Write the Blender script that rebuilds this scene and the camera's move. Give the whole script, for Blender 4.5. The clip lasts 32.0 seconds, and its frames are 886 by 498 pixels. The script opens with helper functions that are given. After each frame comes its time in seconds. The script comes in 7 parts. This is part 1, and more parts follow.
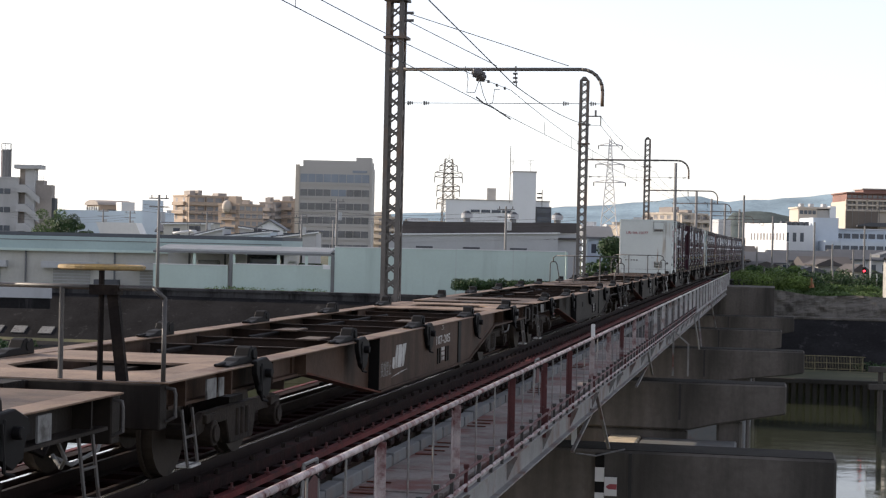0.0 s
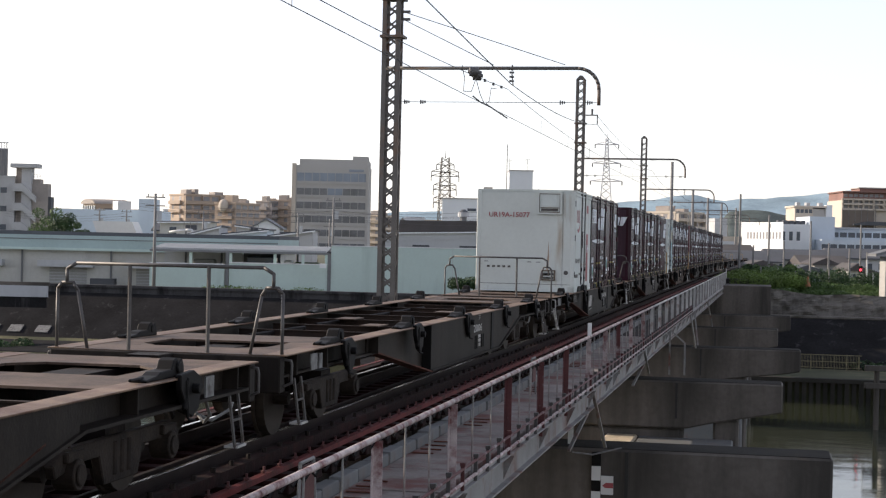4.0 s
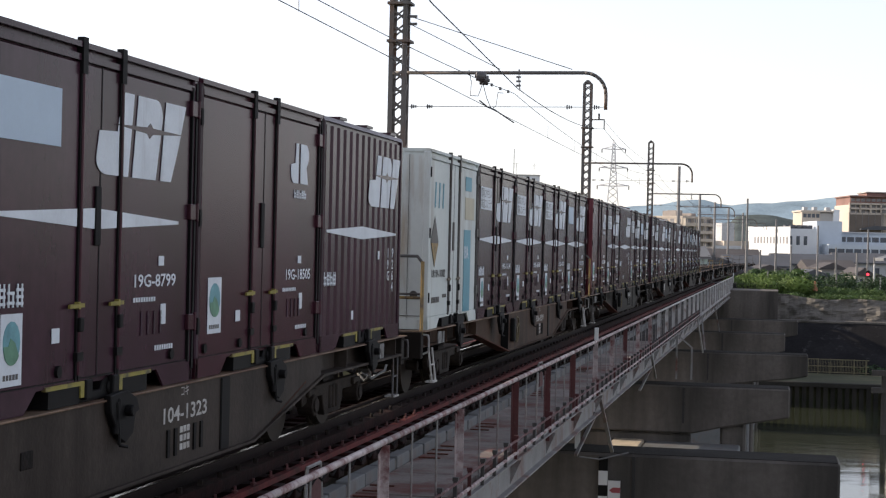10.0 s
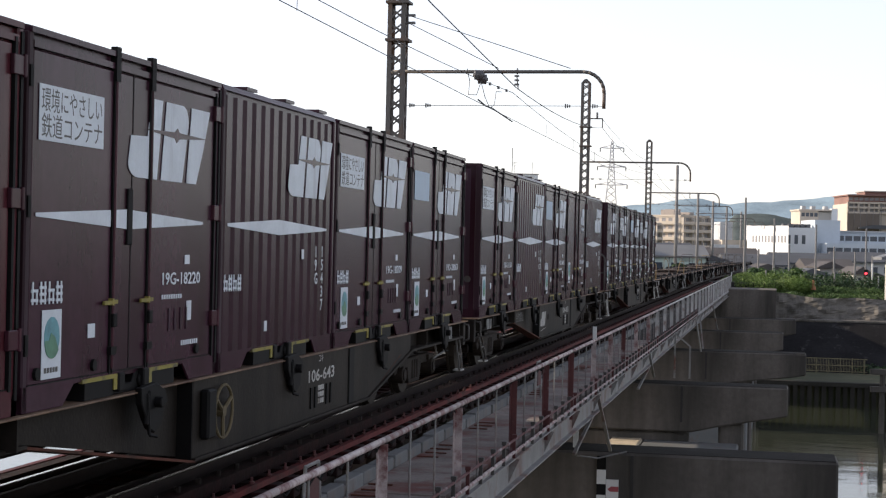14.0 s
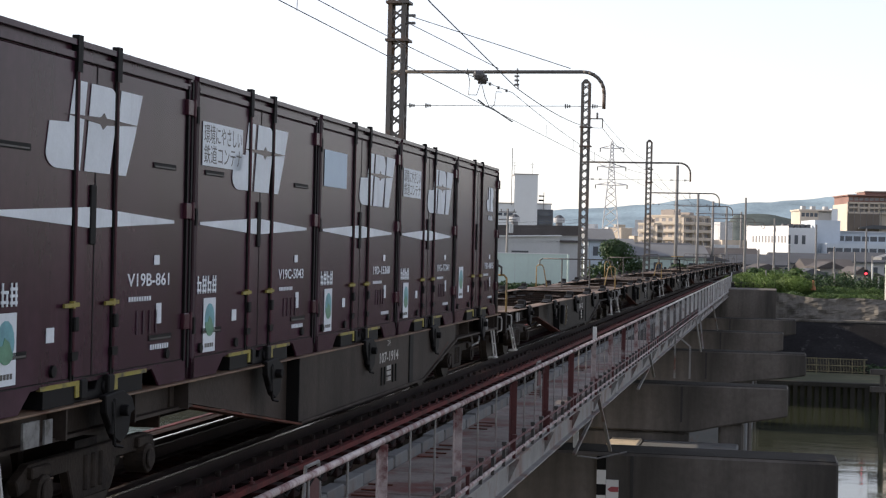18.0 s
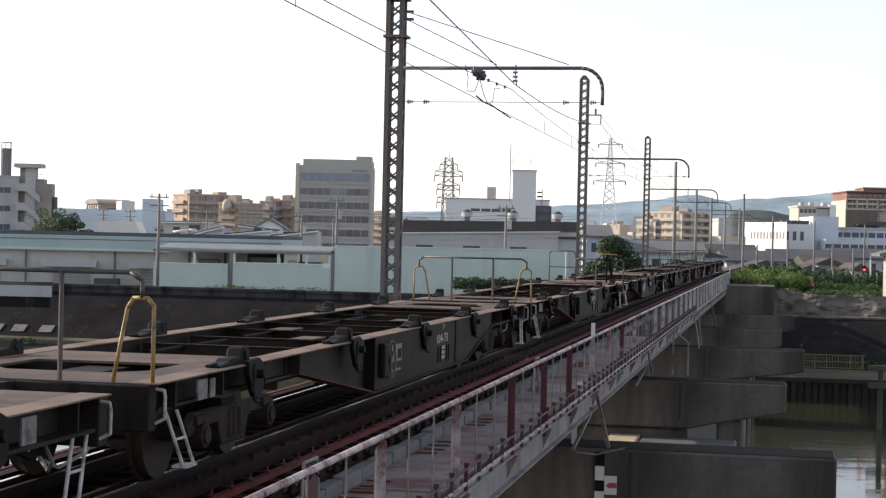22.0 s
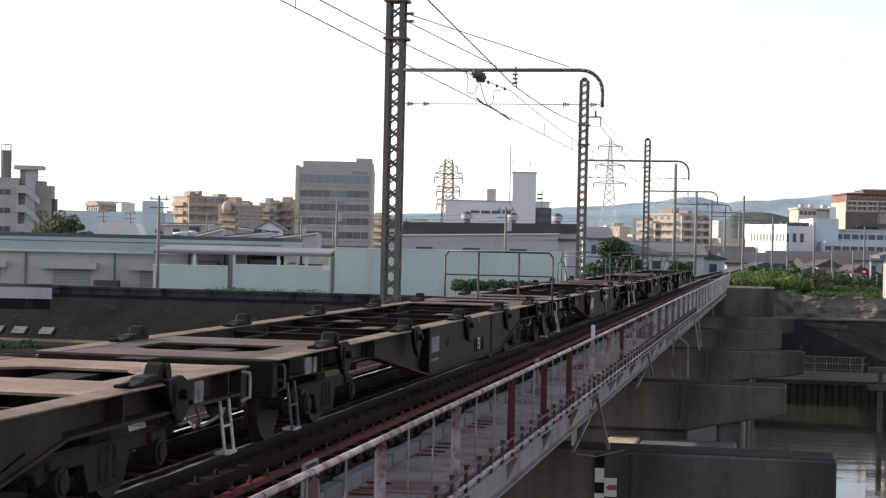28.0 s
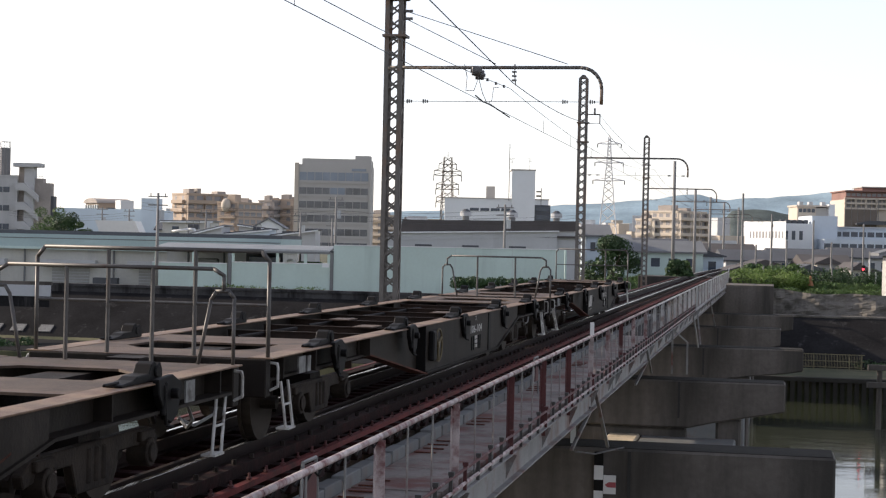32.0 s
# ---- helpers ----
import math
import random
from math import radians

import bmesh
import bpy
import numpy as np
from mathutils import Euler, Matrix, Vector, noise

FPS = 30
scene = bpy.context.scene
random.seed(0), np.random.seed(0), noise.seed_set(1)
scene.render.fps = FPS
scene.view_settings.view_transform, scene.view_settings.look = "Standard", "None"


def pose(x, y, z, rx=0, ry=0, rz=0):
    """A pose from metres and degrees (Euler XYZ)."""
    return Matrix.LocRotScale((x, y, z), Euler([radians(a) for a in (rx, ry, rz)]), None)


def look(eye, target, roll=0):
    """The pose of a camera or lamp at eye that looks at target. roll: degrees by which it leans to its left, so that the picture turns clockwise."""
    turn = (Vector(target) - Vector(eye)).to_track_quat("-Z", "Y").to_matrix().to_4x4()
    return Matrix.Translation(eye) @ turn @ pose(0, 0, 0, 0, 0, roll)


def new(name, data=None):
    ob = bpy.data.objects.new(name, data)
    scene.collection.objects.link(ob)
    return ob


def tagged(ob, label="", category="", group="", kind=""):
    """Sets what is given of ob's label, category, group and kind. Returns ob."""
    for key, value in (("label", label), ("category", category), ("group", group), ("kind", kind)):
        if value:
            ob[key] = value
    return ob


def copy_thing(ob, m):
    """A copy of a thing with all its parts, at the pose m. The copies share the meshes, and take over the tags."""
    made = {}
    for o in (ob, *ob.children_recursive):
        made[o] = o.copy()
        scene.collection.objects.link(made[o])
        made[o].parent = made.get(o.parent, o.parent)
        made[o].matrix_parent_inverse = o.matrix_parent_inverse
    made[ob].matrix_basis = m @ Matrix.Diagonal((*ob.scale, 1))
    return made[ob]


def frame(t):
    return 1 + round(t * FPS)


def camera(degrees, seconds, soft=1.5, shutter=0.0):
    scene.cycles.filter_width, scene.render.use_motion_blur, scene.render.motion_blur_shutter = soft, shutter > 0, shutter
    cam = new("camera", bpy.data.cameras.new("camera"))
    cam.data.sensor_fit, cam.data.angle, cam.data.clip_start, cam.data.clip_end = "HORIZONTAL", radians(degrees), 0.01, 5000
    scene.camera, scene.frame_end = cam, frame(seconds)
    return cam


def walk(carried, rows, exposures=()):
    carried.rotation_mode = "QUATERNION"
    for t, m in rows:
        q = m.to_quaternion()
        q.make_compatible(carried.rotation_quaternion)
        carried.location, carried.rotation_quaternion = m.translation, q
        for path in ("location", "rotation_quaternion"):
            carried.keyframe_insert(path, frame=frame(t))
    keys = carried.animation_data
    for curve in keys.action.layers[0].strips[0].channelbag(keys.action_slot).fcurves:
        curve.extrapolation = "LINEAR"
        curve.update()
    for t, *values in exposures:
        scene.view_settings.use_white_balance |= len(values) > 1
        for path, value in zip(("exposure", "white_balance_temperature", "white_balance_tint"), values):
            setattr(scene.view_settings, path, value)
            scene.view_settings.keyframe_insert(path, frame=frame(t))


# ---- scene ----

# ================= camera and its walk =================
cam = camera(30.14, 32.0, soft=1.22)
EYE = Vector((5.956, 0.0, 2.144))
ROLL = 1.28


def aim(yaw, pitch):
    a, b = radians(yaw), radians(pitch)
    way = Vector((-math.sin(a) * math.cos(b), math.cos(a) * math.cos(b), math.sin(b)))
    return look(EYE, EYE + way * 50, ROLL)


# seconds, degrees to the left of the track, degrees upward: a camera held by hand
walk(cam, [(t, aim(y, q)) for t, y, q in (
    (0, 11.400, -0.161), (0.5, 11.370, -0.163), (1, 11.370, -0.135), (1.5, 11.339, -0.138), (2, 11.314, -0.165),
    (2.5, 11.298, -0.184), (3, 11.308, -0.194), (3.5, 11.279, -0.195), (5.5, 11.309, -0.223), (6, 11.383, -0.237),
    (6.5, 11.490, -0.201), (7, 11.520, -0.175), (7.5, 11.500, -0.163), (8, 11.460, -0.135), (8.5, 11.430, -0.105),
    (9, 11.430, -0.078), (9.5, 11.417, -0.102), (10, 11.520, -0.045), (10.5, 11.460, -0.078), (11, 11.457, -0.086),
    (11.5, 11.490, -0.085), (12, 11.611, -0.046), (12.5, 11.576, -0.073), (13, 11.505, -0.078), (13.5, 11.460, -0.102),
    (14, 11.459, -0.080), (14.5, 11.460, -0.085), (16.5, 11.459, -0.045), (17, 11.444, -0.046), (17.5, 11.487, -0.050),
    (18, 11.460, -0.075), (18.5, 11.490, -0.095), (19, 11.490, -0.107), (19.5, 11.460, -0.105), (20, 11.449, -0.086),
    (20.5, 11.430, -0.134), (21, 11.411, -0.171), (21.5, 11.400, -0.190), (22, 11.401, -0.203), (22.5, 11.400, -0.223),
    (23, 11.370, -0.224), (23.5, 11.339, -0.226), (24, 11.339, -0.205), (24.5, 11.347, -0.171), (25, 11.370, -0.162),
    (25.5, 11.383, -0.138), (27.5, 11.400, -0.135), (28, 11.400, -0.135), (28.5, 11.339, -0.161), (29, 11.339, -0.167),
    (29.5, 11.324, -0.201), (30, 11.338, -0.204), (30.5, 11.335, -0.216), (31, 11.338, -0.226), (31.5, 11.339, -0.220),
    (32, 11.367, -0.223),
)], exposures=[(0.0, 0.78, 6500, 12), (32.0, 0.78, 6500, 12)])

# ================= world and sun =================
SUN_FROM = Vector((-1.0, 0.12, 0.42)).normalized()
world = bpy.data.worlds.new("world")
scene.world = world
world.use_nodes = True
wn = world.node_tree.nodes
sky = wn.new("ShaderNodeTexSky")
sky.sky_type = "NISHITA"
sky.sun_disc = False
sky.sun_elevation = math.asin(SUN_FROM.z)
sky.sun_rotation = math.atan2(SUN_FROM.x, SUN_FROM.y)
sky.air_density = 1.0
sky.dust_density = 0.6
sky.ozone_density = 1.0
haze = wn.new("ShaderNodeHueSaturation")      # a pale hazy summer sky
haze.inputs["Saturation"].default_value = 0.42
haze.inputs["Value"].default_value = 1.05
world.node_tree.links.new(sky.outputs[0], haze.inputs["Color"])
cool = wn.new("ShaderNodeMix")                # thin high cloud takes the yellow out of it
cool.data_type, cool.blend_type = "RGBA", "MULTIPLY"
cool.inputs["Factor"].default_value = 1.0
cool.inputs["B"].default_value = (0.985, 0.962, 1.012, 1)
world.node_tree.links.new(haze.outputs[0], cool.inputs["A"])
world.node_tree.links.new(cool.outputs["Result"], wn["Background"].inputs[0])
wn["Background"].inputs[1].default_value = 0.132
sun = new("sun", bpy.data.lights.new("sun", "SUN"))
sun.data.energy = 3.4
sun.data.angle = radians(0.6)
sun.data.color = (1.0, 0.86, 0.68)
sun.matrix_basis = look((0, 0, 60), Vector((0, 0, 60)) - SUN_FROM)


# ================= materials =================
def mat(name, base, rough=0.6, metal=0.0, var=0.2, scale=2.0, bump=0.0, bscale=30.0,
        stain=None, amount=0.5, sscale=1.2, rand=0.0, spec=0.5, streak=False, emit=0.0):
    """base colour with coarse and fine variation, an optional stain colour in patches or streaks, and fine relief"""
    m = bpy.data.materials.new(name)
    m.use_nodes = True
    nt = m.node_tree
    n, ln = nt.nodes, nt.links
    b = n["Principled BSDF"]
    b.inputs["Roughness"].default_value = rough
    b.inputs["Metallic"].default_value = metal
    b.inputs["Specular IOR Level"].default_value = spec
    tc = n.new("ShaderNodeTexCoord")
    co = tc.outputs["Object"]
    n1 = n.new("ShaderNodeTexNoise")
    n1.inputs["Scale"].default_value = scale
    n1.inputs["Detail"].default_value = 6
    n2 = n.new("ShaderNodeTexNoise")
    n2.inputs["Scale"].default_value = scale * 14
    n2.inputs["Detail"].default_value = 4
    ln.new(co, n1.inputs["Vector"])
    ln.new(co, n2.inputs["Vector"])
    add = n.new("ShaderNodeMath")
    add.operation = "MULTIPLY_ADD"
    ln.new(n2.outputs[0], add.inputs[0])
    add.inputs[1].default_value = 0.45
    ln.new(n1.outputs[0], add.inputs[2])
    mr = n.new("ShaderNodeMapRange")
    mr.inputs["From Min"].default_value = 0.45
    mr.inputs["From Max"].default_value = 1.0
    mr.inputs["To Min"].default_value = 1 - var
    mr.inputs["To Max"].default_value = 1 + var
    ln.new(add.outputs[0], mr.inputs["Value"])
    val = mr.outputs[0]
    if rand:
        oi = n.new("ShaderNodeObjectInfo")
        m2 = n.new("ShaderNodeMapRange")
        m2.inputs["To Min"].default_value = 1 - rand
        m2.inputs["To Max"].default_value = 1 + rand
        ln.new(oi.outputs["Random"], m2.inputs["Value"])
        mm = n.new("ShaderNodeMath")
        mm.operation = "MULTIPLY"
        ln.new(val, mm.inputs[0])
        ln.new(m2.outputs[0], mm.inputs[1])
        val = mm.outputs[0]
    mul = n.new("ShaderNodeVectorMath")
    mul.operation = "SCALE"
    mul.inputs[0].default_value = base
    ln.new(val, mul.inputs["Scale"])
    col = mul.outputs[0]
    if stain:
        n3 = n.new("ShaderNodeTexNoise")
        n3.inputs["Scale"].default_value = sscale
        n3.inputs["Detail"].default_value = 8
        n3.inputs["Roughness"].default_value = 0.65
        if streak:
            mp = n.new("ShaderNodeMapping")
            mp.inputs["Scale"].default_value = (1, 1, 0.12)
            ln.new(co, mp.inputs[0])
            ln.new(mp.outputs[0], n3.inputs["Vector"])
        else:
            ln.new(co, n3.inputs["Vector"])
        r = n.new("ShaderNodeMapRange")
        r.inputs["From Min"].default_value = 0.62 - amount * 0.3
        r.inputs["From Max"].default_value = 0.74 - amount * 0.2
        ln.new(n3.outputs[0], r.inputs["Value"])
        mx = n.new("ShaderNodeMix")
        mx.data_type = "RGBA"
        ln.new(r.outputs[0], mx.inputs["Factor"])
        ln.new(col, mx.inputs["A"])
        mx.inputs["B"].default_value = (*stain, 1)
        col = mx.outputs["Result"]
    ln.new(col, b.inputs["Base Color"])
    if bump:
        n4 = n.new("ShaderNodeTexNoise")
        n4.inputs["Scale"].default_value = bscale
        n4.inputs["Detail"].default_value = 5
        ln.new(co, n4.inputs["Vector"])
        bp = n.new("ShaderNodeBump")
        bp.inputs["Strength"].default_value = bump
        bp.inputs["Distance"].default_value = 0.02
        ln.new(n4.outputs[0], bp.inputs["Height"])
        ln.new(bp.outputs[0], b.inputs["Normal"])
    if emit:
        b.inputs["Emission Color"].default_value = (*base, 1)
        b.inputs["Emission Strength"].default_value = emit
    return m


M = {}


def addmat(key, *a, **k):
    M[key] = mat(key, *a, **k)


addmat("purple", (0.048, 0.0185, 0.0305), 0.27, var=0.3, scale=0.8, rand=0.16, stain=(0.027, 0.009, 0.013), amount=0.45, sscale=1.6, streak=True, spec=0.17, bump=0.05, bscale=5)
addmat("plum", (0.055, 0.017, 0.026), 0.27, var=0.3, scale=0.8, rand=0.16, stain=(0.028, 0.008, 0.012), amount=0.45, sscale=1.6, streak=True, spec=0.17, bump=0.05, bscale=5)
addmat("end_purple", (0.049, 0.0210, 0.036), 0.55, var=0.25, scale=0.9, rand=0.2, stain=(0.028, 0.012, 0.016), amount=0.5, sscale=1.4, streak=True, spec=0.2)
addmat("plum_red", (0.070, 0.016, 0.022), 0.27, var=0.3, scale=0.8, stain=(0.04, 0.011, 0.014), amount=0.45, sscale=1.6, streak=True, spec=0.17, bump=0.05, bscale=5)
addmat("wine", (0.11, 0.014, 0.022), 0.45, var=0.2, scale=1.0)
addmat("white_paint", (0.56, 0.60, 0.575), 0.5, var=0.1, scale=1.2, stain=(0.36, 0.35, 0.31), amount=0.22, sscale=1.3, streak=True)
addmat("white_end", (0.57, 0.60, 0.57), 0.55, var=0.08, scale=0.8, stain=(0.40, 0.35, 0.28), amount=0.12, sscale=1.9, streak=True)
addmat("rust_frame", (0.13, 0.095, 0.07), 0.7, var=0.35, scale=4, stain=(0.20, 0.18, 0.16), amount=0.3, sscale=4)
addmat("rust_run", (0.42, 0.34, 0.27), 0.6, var=0.3, scale=5, stain=(0.26, 0.18, 0.12), amount=0.5, sscale=4, streak=True)
addmat("wheel_dull", (0.11, 0.085, 0.045), 0.6, var=0.3, scale=5, spec=0.25)
addmat("trim_black", (0.004, 0.0034, 0.0034), 0.65, var=0.4, scale=6, spec=0.2)
addmat("rod_grey", (0.075, 0.07, 0.066), 0.5, 0.2, var=0.3, scale=8, stain=(0.05, 0.03, 0.02), amount=0.3, sscale=4)
addmat("decal_white", (0.62, 0.66, 0.70), 0.5, var=0.12, scale=3, stain=(0.40, 0.40, 0.42), amount=0.2, sscale=2, streak=True)
addmat("decal_blue", (0.42, 0.52, 0.62), 0.5, var=0.06, scale=3)
addmat("decal_red", (0.30, 0.06, 0.07), 0.5, var=0.12, scale=3)
addmat("decal_cyan", (0.10, 0.30, 0.38), 0.5, var=0.12, scale=3)
addmat("decal_orange", (0.46, 0.42, 0.30), 0.5, var=0.12, scale=3)
addmat("yellow", (0.27, 0.225, 0.04), 0.6, var=0.35, scale=5, stain=(0.07, 0.055, 0.03), amount=0.4, sscale=5)
addmat("rail_yellow", (0.30, 0.20, 0.065), 0.55, var=0.3, scale=5, stain=(0.10, 0.07, 0.04), amount=0.5, sscale=5)
addmat("wagon_grey", (0.0225, 0.0180, 0.0145), 0.6, var=0.5, scale=0.9, rand=0.25, stain=(0.0090, 0.0066, 0.0052), amount=0.55, sscale=1.4, streak=True, bump=0.15, spec=0.14)
addmat("wagon_light", (0.046, 0.036, 0.030), 0.6, var=0.45, scale=0.9, rand=0.2, stain=(0.018, 0.013, 0.010), amount=0.45, sscale=1.4, streak=True, bump=0.15, spec=0.14)
addmat("wagon_brown", (0.066, 0.040, 0.028), 0.65, var=0.45, scale=0.9, stain=(0.024, 0.015, 0.010), amount=0.5, sscale=1.4, streak=True, bump=0.15, spec=0.14)
addmat("wagon_dusty", (0.034, 0.024, 0.019), 0.6, var=0.45, scale=0.9, rand=0.2, stain=(0.013, 0.009, 0.007), amount=0.5, sscale=1.4, streak=True, bump=0.15, spec=0.14)
addmat("deck_rust", (0.092, 0.060, 0.040), 0.7, var=0.5, scale=1.6, rand=0.2, stain=(0.038, 0.021, 0.014), amount=0.55, sscale=1.1, bump=0.25, spec=0.35)
addmat("deck_pale", (0.22, 0.155, 0.112), 0.75, var=0.4, scale=1.6, rand=0.15, stain=(0.11, 0.07, 0.05), amount=0.45, sscale=1.1, bump=0.25, spec=0.35)
addmat("edge_wear", (0.165, 0.108, 0.068), 0.62, var=0.5, scale=2.5, rand=0.2, stain=(0.085, 0.036, 0.018), amount=0.5, sscale=1.8, bump=0.2, spec=0.4)
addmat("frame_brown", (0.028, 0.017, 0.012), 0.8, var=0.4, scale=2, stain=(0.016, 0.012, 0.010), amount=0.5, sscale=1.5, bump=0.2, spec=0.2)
addmat("rust_plate", (0.10, 0.036, 0.024), 0.8, var=0.4, scale=2, stain=(0.05, 0.028, 0.02), amount=0.4, sscale=1.5, bump=0.2, spec=0.2)
addmat("notice_grey", (0.17, 0.17, 0.165), 0.6, var=0.25, scale=8, stain=(0.05, 0.045, 0.04), amount=0.4, sscale=6)
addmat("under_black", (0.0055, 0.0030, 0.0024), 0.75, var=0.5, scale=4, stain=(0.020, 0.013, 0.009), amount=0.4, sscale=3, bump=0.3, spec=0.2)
addmat("wheel_dust", (0.034, 0.026, 0.020), 0.6, var=0.4, scale=3, stain=(0.012, 0.009, 0.007), amount=0.4, sscale=3, spec=0.25)
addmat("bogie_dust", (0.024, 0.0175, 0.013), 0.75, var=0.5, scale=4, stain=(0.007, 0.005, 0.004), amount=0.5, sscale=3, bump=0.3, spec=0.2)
addmat("steel_bright", (0.5, 0.5, 0.5), 0.3, 0.8, var=0.15, scale=6)
addmat("rail_steel", (0.016, 0.0085, 0.0070), 0.7, var=0.4, scale=3, bump=0.1, spec=0.2)
addmat("rail_head", (0.55, 0.52, 0.48), 0.22, 0.9, var=0.1, scale=2)
addmat("step_white", (0.42, 0.41, 0.39), 0.55, var=0.3, scale=6, stain=(0.12, 0.10, 0.08), amount=0.35, sscale=5)
addmat("sleeper_wood", (0.0125, 0.0043, 0.0038), 0.85, var=0.4, scale=3, rand=0.3, stain=(0.027, 0.0068, 0.0062), amount=0.45, sscale=2.5, bump=0.4, bscale=18, spec=0.15)
addmat("guard_red", (0.115, 0.018, 0.0175), 0.7, var=0.35, scale=2.5, rand=0.3, stain=(0.034, 0.011, 0.009), amount=0.4, sscale=2, bump=0.2, spec=0.25)
addmat("fence_paint", (0.40, 0.34, 0.33), 0.6, var=0.35, scale=5, rand=0.2, stain=(0.15, 0.045, 0.045), amount=0.55, sscale=4.5, bump=0.3)
addmat("post_red", (0.085, 0.022, 0.022), 0.65, var=0.35, scale=3, stain=(0.30, 0.26, 0.26), amount=0.3, sscale=2.2, bump=0.15)
addmat("galv", (0.22, 0.215, 0.21), 0.5, 0.2, var=0.25, scale=2, stain=(0.14, 0.06, 0.045), amount=0.38, sscale=1.2, bump=0.1)
addmat("walk_plate", (0.205, 0.178, 0.160), 0.7, var=0.4, scale=1.6, rand=0.12, stain=(0.150, 0.052, 0.042), amount=0.5, sscale=1.3, bump=0.25, spec=0.3)
addmat("walk_plate_dark", (0.034, 0.028, 0.026), 0.85, var=0.4, scale=1.6, rand=0.3, bump=0.2, spec=0.2)
addmat("rust_bolt", (0.055, 0.014, 0.014), 0.6, var=0.4, scale=9, rand=0.3, spec=0.4)
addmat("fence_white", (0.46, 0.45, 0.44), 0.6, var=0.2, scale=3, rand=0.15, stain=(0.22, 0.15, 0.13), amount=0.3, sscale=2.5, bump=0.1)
addmat("trough", (0.135, 0.14, 0.14), 0.75, var=0.2, scale=2, rand=0.2, stain=(0.13, 0.11, 0.10), amount=0.4, sscale=2)
addmat("girder", (0.06, 0.056, 0.05), 0.65, var=0.25, scale=0.8, stain=(0.12, 0.07, 0.045), amount=0.5, sscale=0.7, streak=True, bump=0.15)
addmat("concrete", (0.118, 0.103, 0.090), 0.9, var=0.35, scale=0.5, stain=(0.045, 0.040, 0.034), amount=0.6, sscale=0.4, streak=True, bump=0.35, bscale=12)
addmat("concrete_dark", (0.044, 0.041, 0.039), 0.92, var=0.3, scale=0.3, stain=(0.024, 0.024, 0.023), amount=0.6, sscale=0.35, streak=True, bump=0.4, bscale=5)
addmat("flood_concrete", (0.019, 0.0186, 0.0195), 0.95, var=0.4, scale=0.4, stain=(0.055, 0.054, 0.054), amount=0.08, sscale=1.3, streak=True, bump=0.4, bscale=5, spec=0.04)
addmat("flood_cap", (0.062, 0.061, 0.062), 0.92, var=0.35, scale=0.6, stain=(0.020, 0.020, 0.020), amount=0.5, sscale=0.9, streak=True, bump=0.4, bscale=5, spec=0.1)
# white wall with the bluish tone of shade put into its colour
addmat("shaded_white", (0.50, 0.555, 0.61), 0.8, var=0.08, scale=0.1)
addmat("brown_grey", (0.30, 0.268, 0.245), 0.85, var=0.15, scale=0.2)
# far pylon steel, paled in its base colour to suggest haze
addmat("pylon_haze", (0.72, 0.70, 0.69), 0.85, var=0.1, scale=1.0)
# warm bright colour that stands in for sunlight on the footings
addmat("sun_patch", (0.47, 0.39, 0.28), 0.95, var=0.3, scale=1.5, stain=(0.25, 0.21, 0.16), amount=0.3, sscale=1.2, bump=0.3)
addmat("flat_beige", (0.50, 0.44, 0.37), 0.85, var=0.1, scale=0.1)
addmat("house_wall", (0.44, 0.43, 0.41), 0.85, var=0.15, scale=0.3, rand=0.25)
addmat("stone", (0.14, 0.128, 0.112), 0.9, var=0.35, scale=0.7, stain=(0.06, 0.055, 0.045), amount=0.5, sscale=0.9, bump=0.8, bscale=4)
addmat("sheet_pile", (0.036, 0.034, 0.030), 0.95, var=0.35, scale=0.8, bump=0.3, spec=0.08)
addmat("berm_paint", (0.19, 0.165, 0.085), 0.6, var=0.3, scale=5, stain=(0.08, 0.07, 0.045), amount=0.4, sscale=4)
addmat("grass", (0.055, 0.060, 0.026), 0.95, var=0.4, scale=0.3, stain=(0.13, 0.115, 0.06), amount=0.45, sscale=0.2, bump=0.6, bscale=3)
addmat("leaf", (0.075, 0.130, 0.034), 0.6, var=0.5, scale=0.7, rand=0.15, spec=0.3)
addmat("leaf_bright", (0.108, 0.168, 0.036), 0.6, var=0.4, scale=0.7, spec=0.3)
addmat("leaf_dark", (0.030, 0.062, 0.020), 0.6, var=0.5, scale=0.7, spec=0.3)
addmat("bark", (0.09, 0.07, 0.05), 0.9, var=0.3, scale=4, bump=0.5)
addmat("mast_steel", (0.135, 0.124, 0.114), 0.65, 0.2, var=0.25, scale=1.0, stain=(0.19, 0.095, 0.045), amount=0.35, sscale=0.5)
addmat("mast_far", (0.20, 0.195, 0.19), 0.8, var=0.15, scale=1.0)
addmat("wire", (0.09, 0.09, 0.095), 0.6, 0.3, var=0.1)
addmat("porcelain", (0.10, 0.095, 0.095), 0.35, var=0.15)
addmat("teal_wall", (0.47, 0.575, 0.54), 0.7, var=0.07, scale=0.3, stain=(0.40, 0.49, 0.46), amount=0.3, sscale=0.4, streak=True)
addmat("teal_fascia", (0.34, 0.44, 0.44), 0.65, var=0.1, scale=0.3)
addmat("beige_wall", (0.46, 0.455, 0.42), 0.8, var=0.12, scale=0.3, stain=(0.36, 0.35, 0.33), amount=0.3, sscale=0.3, streak=True)
addmat("grey_clad", (0.42, 0.43, 0.44), 0.7, var=0.08, scale=0.3, stain=(0.35, 0.35, 0.36), amount=0.25, sscale=0.25, streak=True)
addmat("roller_grey", (0.30, 0.30, 0.285), 0.7, var=0.15, scale=0.5)
